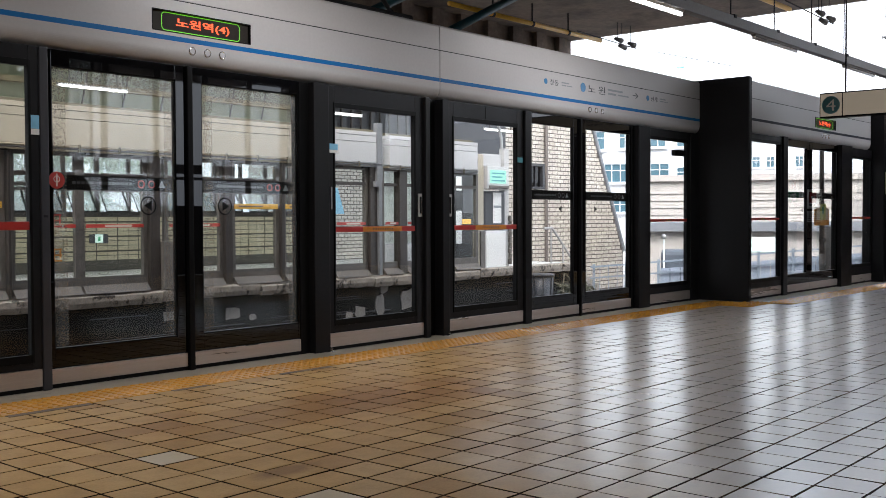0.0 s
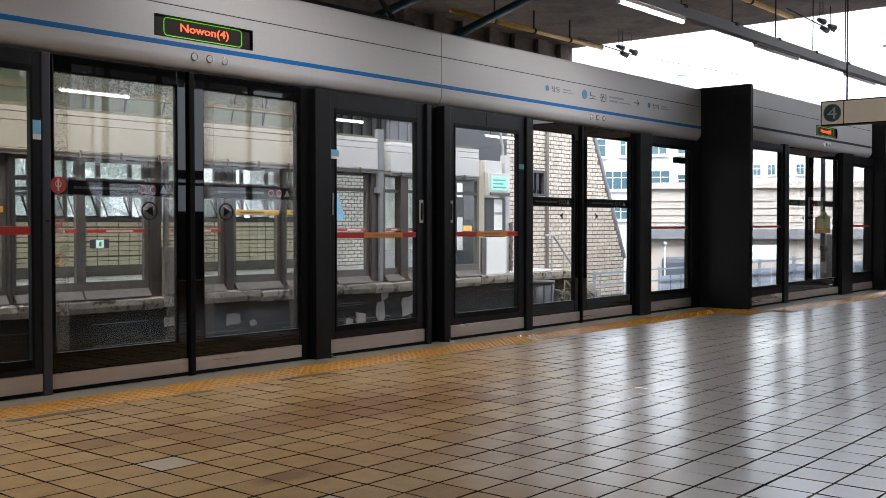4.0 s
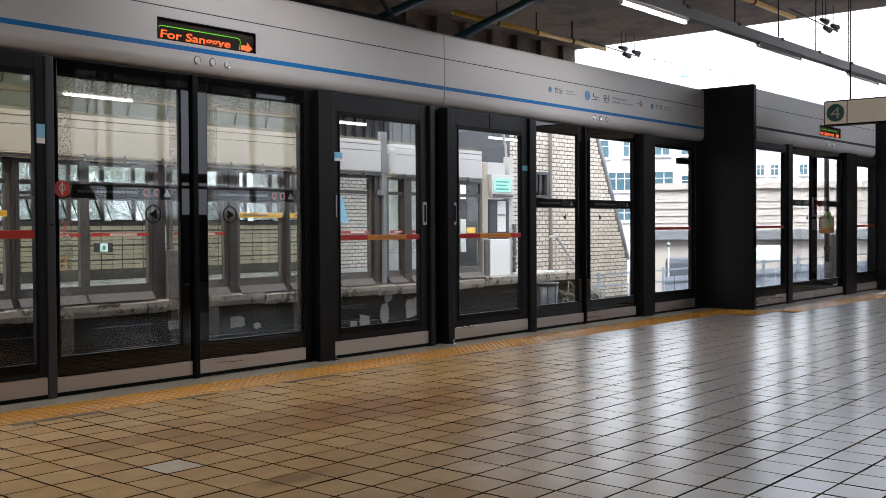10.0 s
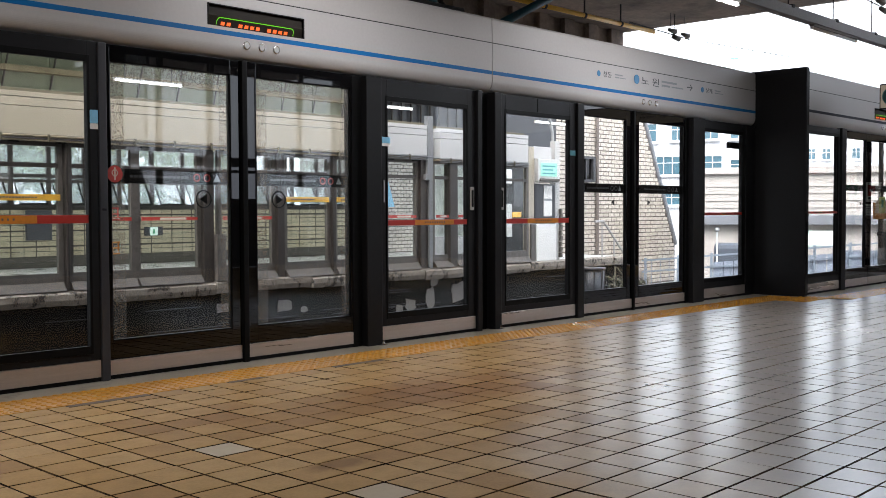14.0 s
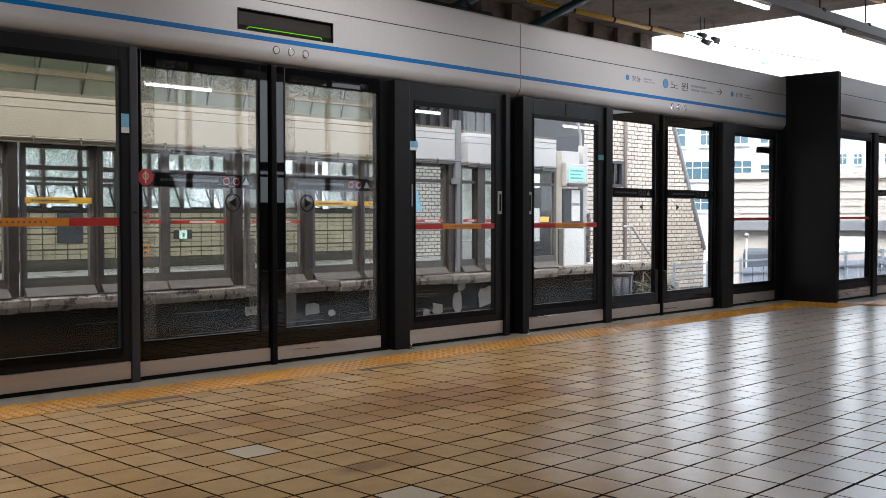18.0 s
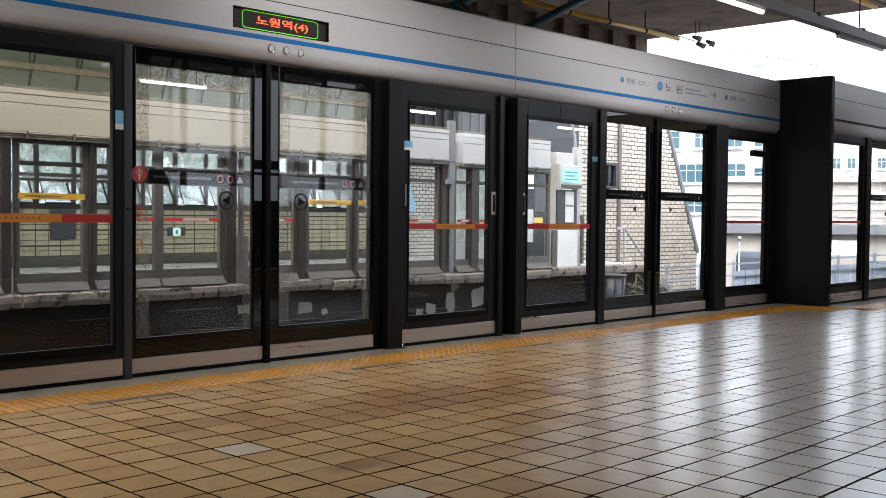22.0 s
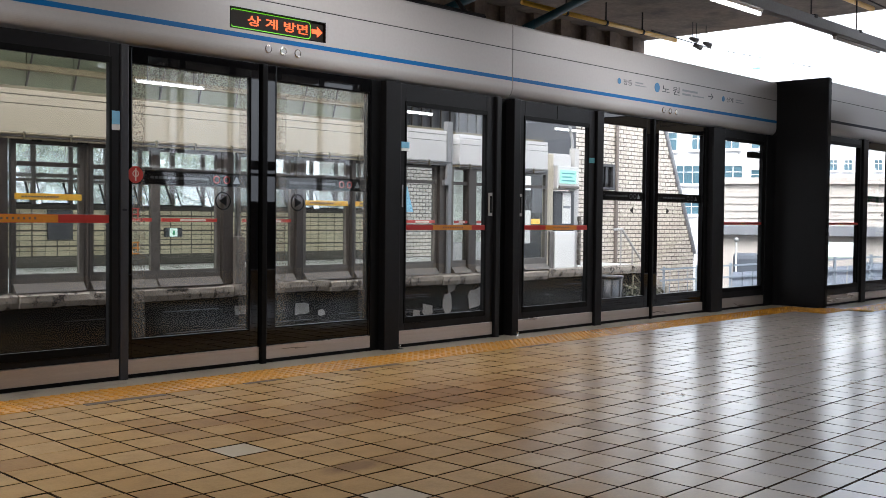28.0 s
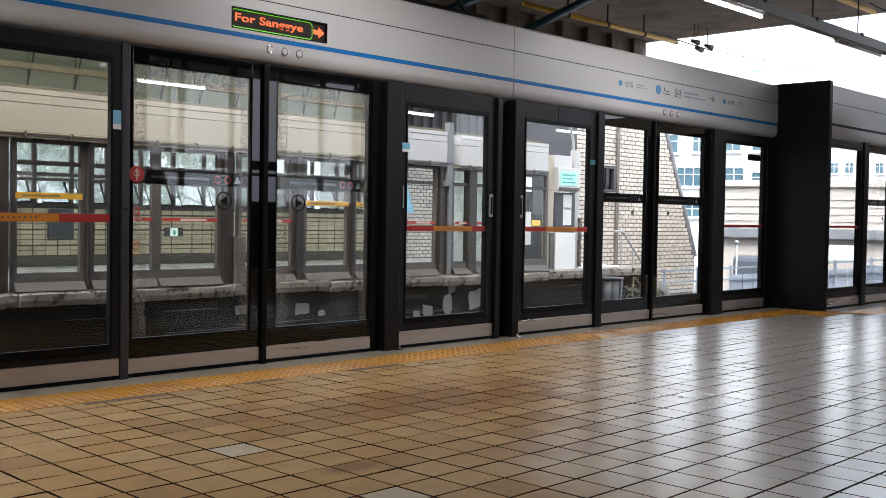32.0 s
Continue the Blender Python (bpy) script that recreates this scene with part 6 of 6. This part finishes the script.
bt = thing("blue_board", 15.6, 12.5, 1.0, "small sky-blue slanted board on the brick wall", "board")
bm = B()
prism(bm, [(12.66, 1.15), (12.70, 1.15), (12.70, 1.80), (12.66, 1.80)], 15.32, 15.72)
for v in bm.verts:
    v.co.x += (1.48 - v.co.z) * 0.35
part("sheet", bm, SKYBLUE, bt)


def leafy(bm, cx, cy, cz, r, n, size, seed, flat=1.0):
    g = random.Random(seed)
    for _ in range(n):
        while True:
            v = Vector((g.uniform(-1, 1), g.uniform(-1, 1), g.uniform(-1, 1)))
            if 0.25 < v.length < 1:
                break
        c = Vector((cx + v.x * r, cy + v.y * r, cz + v.z * r * flat))
        a = Vector((g.gauss(0, 1), g.gauss(0, 1), g.gauss(0, 1))).normalized()
        b = a.cross(Vector((g.gauss(0, 1), g.gauss(0, 1), g.gauss(0, 1)))).normalized()
        s = size * g.uniform(0.6, 1.3)
        bm.faces.new([bm.verts.new(c + a * s), bm.verts.new(c + b * s * 0.5), bm.verts.new(c - a * s), bm.verts.new(c - b * s * 0.5)])
    return bm


g = random.Random(8)
for cx, cy in ((16.9, 6.75), (17.35, 6.6), (17.7, 6.85)):
    t = thing("weed_clump", cx, cy, -1.15, "straggly green and dry weeds beside the steps", "weeds", "weeds")
    bm = B()
    for _ in range(60):
        a = g.uniform(0, 6.28)
        h = g.uniform(0.25, 0.85)
        lean = g.uniform(0.1, 0.45)
        p = Vector((cx + g.uniform(-0.2, 0.2), cy + g.uniform(-0.2, 0.2), -1.15))
        q = p + Vector((math.cos(a) * lean, math.sin(a) * lean, h))
        s = Vector((-math.sin(a), math.cos(a), 0)) * 0.018
        bm.faces.new([bm.verts.new(p - s), bm.verts.new(p + s), bm.verts.new(q)])
    leafy(bm, cx, cy, -0.62, 0.26, 130, 0.05, 4, 1.0)
    part("blades", bm, WEED, t)


def tree(x, y, h, seed):
    t = thing("tree", x, y, -1.45, "leafy green tree behind the windows", "tree", "trees")
    gg = random.Random(seed)
    bm = B()
    rod(bm, (x, y, -1.45), (x + 0.1, y, h * 0.45), 0.18, 10, 0.11)
    tips = []
    for i in range(9):
        a = i * 2.4
        s = Vector((x + 0.05, y, h * (0.22 + 0.03 * i)))
        e = s + Vector((math.cos(a) * gg.uniform(0.9, 1.7), math.sin(a) * gg.uniform(0.9, 1.7), gg.uniform(0.6, 1.6)))
        rod(bm, s, e, 0.06, 7, 0.02)
        tips.append(e)
    part("trunk", bm, BARK, t)
    bm = B()
    for i, e in enumerate(tips):
        for k in range(3):
            leafy(bm, e.x + gg.uniform(-0.6, 0.6), e.y + gg.uniform(-0.6, 0.6), e.z + gg.uniform(-0.5, 0.5), gg.uniform(0.45, 0.8), 110, 0.10, seed * 50 + i * 3 + k, 0.7)
    part("crown", bm, LEAF, t)


for i, (x, y, h) in enumerate(((9.6, 21.0, 4.6), (12.6, 23.0, 5.0), (17.5, 24.0, 4.4))):
    tree(x, y, h, i + 1)

# ---------------------------------------------------------------- buildings and yard beyond the tracks' end
AZ = 62.0
EX, EY = -2.04, -5.74


def yonder(depth, side=0.0):
    a = radians(AZ)
    return EX + depth * math.sin(a) + side * math.cos(a), EY + depth * math.cos(a) - side * math.sin(a)


def facade(name, depth, s0, s1, z0, z1, deep, mat, label, windows, category="building"):
    """A block whose front faces the platform; windows as (side0, side1, low, high, panes)."""
    x, y = yonder(depth)
    t = thing(name, x, y, z0, label, category, "", "", -AZ + 90 - 90)
    t.rotation_euler = (0, 0, radians(-AZ))
    bm = B()
    box(bm, s0, s1, 0.0, deep, 0, z1 - z0)
    part("wall", bm, mat, t, local=True)
    bm = B()
    box(bm, s0 - 0.1, s1 + 0.1, -0.12, deep, z1 - z0, z1 - z0 + 0.18)
    part("parapet", bm, mat, t, local=True)
    for w0, w1, a, b, panes in windows:
        wn_ = part("window", box(B(), w0, w1, -0.03, 0.02, a - z0, b - z0), BLUEGLASS, t, local=True)
        bm = B()
        frame_ring(bm, w0 - 0.04, w1 + 0.04, a - z0 - 0.04, b - z0 + 0.04, w0 + 0.02, w1 - 0.02, a - z0 + 0.02, b - z0 - 0.02, -0.08, -0.032, 0)
        for k in range(1, panes):
            u = w0 + (w1 - w0) * k / panes
            box(bm, u - 0.018, u + 0.018, -0.07, -0.032, a - z0, b - z0)
        box(bm, w0, w1, -0.068, -0.032, a - z0 + (b - a) * 0.62, a - z0 + (b - a) * 0.62 + 0.03)
        part("frame", bm, FRAMEWHITE, wn_, local=True)
        part("ledge", box(B(), w0 - 0.08, w1 + 0.08, -0.14, -0.001, a - z0 - 0.10, a - z0 - 0.045), mat, wn_, local=True)
    return t


WIN = [(-2.63, -1.53, 2.57, 3.37, 3), (-0.62, 0.17, 2.58, 3.37, 2), (0.50, 1.30, 2.57, 3.19, 2), (-3.07, -2.56, 4.01, 4.78, 1), (-1.95, -1.44, 4.04, 4.76, 2), (-0.63, 0.02, 4.07, 4.60, 2), (0.49, 1.2, 4.07, 4.60, 2),
       (-2.26, -1.57, 1.27, 1.78, 2), (-3.2, -2.6, 2.6, 3.35, 2)]
facade("white_block", 45, -5.2, 1.9, -1.45, 5.6, 12, WHITEWALL, "white rendered block with blue-tinted windows", WIN)
facade("low_hall", 30, -0.75, 7.5, -1.45, 2.06, 6, LOWWALL, "low cream-walled hall with a grey canopy", [])
facade("far_block", 70, 3.2, 9.5, -1.45, 6.0, 12, WHITEWALL, "pale distant block with small windows", [(3.8 + 0.9 * i, 4.3 + 0.9 * i, 3.2 + 1.1 * j, 3.9 + 1.1 * j, 2) for i in range(6) for j in range(2)])
facade("tower_block", 90, -7.0, -0.6, -1.45, 8.6, 12, WHITEWALL, "pale distant tower with blue windows", [(-6 + 1.2 * i, -5.2 + 1.2 * i, 5.2 + 1.6 * j, 6.3 + 1.6 * j, 2) for i in range(4) for j in range(2)])
x, y = yonder(30.0)
t = thing("wall_bands", x, y, 0.9, "thin grey bands along the wall of the low hall", "wall bands", turn=-AZ)
for k in range(5):
    part("band", box(B(), -0.7, 7.4, -0.03, -0.002, 0.20 * k, 0.20 * k + 0.02), LOWWALL, t, local=True)
x, y = yonder(29.4)
t = thing("sheet_canopy", x, y, 0.0, "dark grey sheet canopy along the low hall", "canopy", turn=-AZ)
part("roof_edge", box(B(), -0.7, 7.4, 0.30, 0.55, 0.62, 0.89, 0.02), ROOFGREY, t, local=True)
for k in range(7):
    part("canopy_post", rod(B(), (-0.5 + 1.25 * k, 0.40, -1.45), (-0.5 + 1.25 * k, 0.40, 0.63), 0.04, 8), ALU, t, local=True)
x, y = yonder(27.0)
t = thing("covered_stack", x, y, -1.45, "goods stacked under a slate-blue tarpaulin", "stack", turn=-AZ)
bm = B()
box(bm, -0.1, 0.95, 0.0, 1.2, 0.0, 1.62, 0.12)
box(bm, 2.95, 4.2, 0.0, 1.0, 0.0, 1.45, 0.12)
part("cover", bm, TARP, t, local=True)
x, y = yonder(26.0)
t = thing("lean_to", x, y, -1.45, "low lean-to with a pale green sloping sheet roof", "lean-to", turn=-AZ)
part("roof", prism(B(), [(-0.9, 1.62), (0.6, 1.93), (0.6, 1.97), (-0.9, 1.66)], 1.35, 2.75), GREENROOF, t, local=True)
for u in (1.45, 2.65):
    part("post", rod(B(), (u, -0.8, 0.0), (u, -0.8, 1.62), 0.03, 8), ALU, t, local=True)
x, y = yonder(26.0, -0.02)
t = thing("yard_lamp", x, y, -1.45, "pale round-headed lamp on a thin post in the yard", "lamp post", turn=-AZ)
part("post", rod(B(), (0, 0, 0), (0, 0, 1.95), 0.022, 10), FRAMEWHITE, t, local=True)
bm = B()
bmesh.ops.create_uvsphere(bm, u_segments=16, v_segments=10, radius=0.06, matrix=Matrix.Translation((0, 0, 2.0)))
part("globe", bm, ALU, t, local=True, smooth=True)

# fence along a gently rising ramp: posts, rails and blue-grey sheet panels, open bars at the low end
fx, fy = yonder(24.0)
t = thing("yard_fence", fx, fy, -1.45, "blue-grey sheet and rail fence along a rising ramp", "fence", turn=-AZ)
RISE = 0.085


def sloped(u0, u1, y0, y1, z0, z1):
    """A flat bar or sheet that follows the ramp."""
    bm = box(B(), u0, u1, y0, y1, z0, z1)
    for v in bm.verts:
        v.co.z += RISE * (v.co.x + 1.0)
    return bm


for i in range(13):
    s = -1.62 + i * 0.74
    part("post", box(B(), s - 0.03, s + 0.03, -0.03, 0.03, 0.0, 1.44 + RISE * (s + 1.0), 0.004), FENCE, t, local=True)
    for k in range(3):
        if s > -0.6:
            part("panel", sloped(s + 0.04 + 0.23 * k, s + 0.25 + 0.23 * k, 0.02, 0.03, 0.30, 1.22), FENCEPANEL, t, local=True)
        else:
            part("bar", sloped(s + 0.13 + 0.2 * k, s + 0.145 + 0.2 * k, -0.01, 0.01, 0.30, 1.36), FENCE, t, local=True)
for z in (0.72, 1.10, 1.36):
    part("rail", sloped(-1.7, 8.0, -0.045, -0.015, z, z + 0.04), FENCE, t, local=True)
mt = thing("line_mast", 15.4, 0.5, -1.45, "dark grey line mast on a round base beyond the doors", "mast")
part("base", rod(B(), (15.43, 0.5, -1.45), (15.43, 0.5, 0.86), 0.11, 18), OPPFRAME, mt, smooth=True)
part("pole", rod(B(), (15.24, 0.5, 0.4), (15.20, 0.5, 2.9), 0.04, 12), OPPPOST, mt, smooth=True)
part("clamp", box(B(), 15.19, 15.44, 0.46, 0.54, 0.60, 0.66, 0.006), DARKSTEEL, mt)
x, y = yonder(60)
t = thing("roof_tank", x, y, 9.45, "small blue roof box on a far building", "tank", turn=-AZ)
bm = B()
box(bm, 0.64, 1.08, 0, 0.5, 0.15, 0.73, 0.02)
part("case", bm, SKYBLUE, t, local=True)
bm = B()
rod(bm, (0.86, 0.2, -10.9), (0.86, 0.2, 0.2), 0.05, 8)
part("mast", bm, FRAMEWHITE, t, local=True)
bm = B()
rod(bm, (-0.9, 0.2, 1.2), (4.0, 0.2, 0.1), 0.02, 6)
part("wire", bm, DARKSTEEL, t, local=True)

# ---------------------------------------------------------------- yellow tactile strip
ts = thing("tactile_strip", 3, -0.4, 0, "worn yellow tactile paving strip along the platform edge", "tactile paving", kind="structure")
W = 0.346
bm = B()
box(bm, 0.0, W - 0.003, -W, 0.0, -0.0085, 0.003, 0.0012)
for i in range(6):
    for j in range(6):
        bmesh.ops.create_cone(bm, cap_ends=True, segments=8, radius1=0.018, radius2=0.011, depth=0.006, matrix=Matrix.Translation((0.029 + i * 0.0575, -0.029 - j * 0.0575, 0.006)))
block = mesh_of("tactile_block", bm, YELLOW)
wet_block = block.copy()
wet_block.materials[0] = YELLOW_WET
spots = [(-6.0 + i * W, -0.231) for i in range(45)] + [(9.77 + i * W, -0.835) for i in range(13)] + [(9.08, -0.577), (9.426, -0.577)]
for x, y in spots:
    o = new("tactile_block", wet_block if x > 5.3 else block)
    o.parent, o.location = ts, (x - 3, y + 0.4, 0)

# broken edge of the tiling, patched with dark mortar
for x0, x1, y0, y1 in ((0.50, 0.98, -0.640, -0.588), (1.52, 1.78, -0.628, -0.588), (2.35, 2.80, -0.636, -0.588), (4.1, 4.5, -0.625, -0.588)):
    bm = B()
    box(bm, x0, x1, y0, y1, -0.009, 0.0035, 0.002)
    part("mortar_patch", bm, SLAB, floor, "dark mortar patch")

# ---------------------------------------------------------------- floor tiles
S, G = 0.2, 0.0112
OY = -1.734
singles, cells = [], []
for i in range(-35, 73):
    for n in range(-42, 6):
        x0, x1 = i * S + G / 2, (i + 1) * S - G / 2
        y0, y1 = OY + n * S + G / 2, OY + (n + 1) * S - G / 2
        lim = -0.582 if x1 < 9.08 else -1.185
        if 9.0 < x1 <= 9.79:
            lim = -0.93
        if y0 > lim - 0.02 or x1 > 14.58 or y0 < -9.95:
            continue
        y1 = min(y1, lim)
        if 0 <= i < 20 and -13 <= n < 2:
            singles.append((x0, y0))
        else:
            cells.append((x0, x1, y0, y1, -0.009, 0.0))
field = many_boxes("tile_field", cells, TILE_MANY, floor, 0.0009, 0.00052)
tagged(field, "worn brown clay floor tiles", kind="stuff")
field.data.materials.append(GROUT)
field.data.polygons.foreach_set("material_index", [0, 0, 0, 0, 0, 1, 1, 1, 1] * len(cells))
bm = B()
w = S - G
co = [(a, b, 0.0) for a, b in ((0.0009, 0.0009), (w - 0.0009, 0.0009), (w - 0.0009, w - 0.0009), (0.0009, w - 0.0009))] + [(a, b, z) for z in (-0.0009, -0.009) for a, b in ((0, 0), (w, 0), (w, w), (0, w))]
vs = [bm.verts.new(c) for c in co]
for f in ((0, 1, 2, 3), (4, 5, 1, 0), (5, 6, 2, 1), (6, 7, 3, 2), (7, 4, 0, 3), (8, 9, 5, 4), (9, 10, 6, 5), (10, 11, 7, 6), (11, 8, 4, 7)):
    bm.faces.new([vs[k] for k in f]).material_index = 1 if f[0] > 7 else 0
one_tile = mesh_of("floor_tile", bm, TILE_ONE)
one_tile.materials.append(GROUT)
g = random.Random(21)
pale_tile = one_tile.copy()
pale_tile.materials[0] = TILE_PALE
red_tile = one_tile.copy()
red_tile.materials[0] = TILE_RED
REDS = ((0.75, -1.62, 0.42, 0.36, 0.75), (1.75, -1.75, 0.85, 0.42, 0.6), (2.75, -1.65, 0.75, 0.6, 0.6), (2.0, -2.7, 0.5, 0.3, 0.3))
for x0, y0 in singles:
    me_k = pale_tile if 0.35 < x0 < 0.45 and (-2.2 < y0 < -2.0 or -3.2 < y0 < -3.0) else one_tile
    for cx, cy, rx, ry, odds in REDS:
        if me_k == one_tile and ((x0 + 0.1 - cx) / rx) ** 2 + ((y0 + 0.1 - cy) / ry) ** 2 < 1 and g.random() < odds:
            me_k = red_tile
    o = new("floor_tile", me_k)
    o.parent = floor
    o.location = Vector((x0, y0, g.gauss(0, 0.0002))) - floor.location
    o.rotation_euler = (g.gauss(0, 0.0030), g.gauss(0, 0.0030), 0)


# ---------------------------------------------------------------- what moves
def motions():
    turns = [(0.0, 0.0)]
    a = 0.0
    for t0 in (0.65, 4.90, 9.15, 13.42, 17.70, 22.12, 26.38, 30.56):
        turns += [(t0 - 0.12, a), (t0 - 0.05, a), (t0 + 0.02, a - 36.0)]
        for k in range(1, 9):
            turns.append((t0 + 0.02 + 0.155 * k, a - 72.0 + math.degrees(math.asin(math.sin(radians(36.0)) * (1 - k / 8)))))
        turns.append((t0 + 1.40, a - 72.0))
        a -= 72.0
    if turns[-1][0] < 32.0:
        turns.append((32.0, a))
    for drum in (drum_a, drum_b):
        home = drum.location.copy()
        walk(drum, [(t, pose(home.x, home.y, home.z, r, 0, 0)) for t, r in turns])


motions()
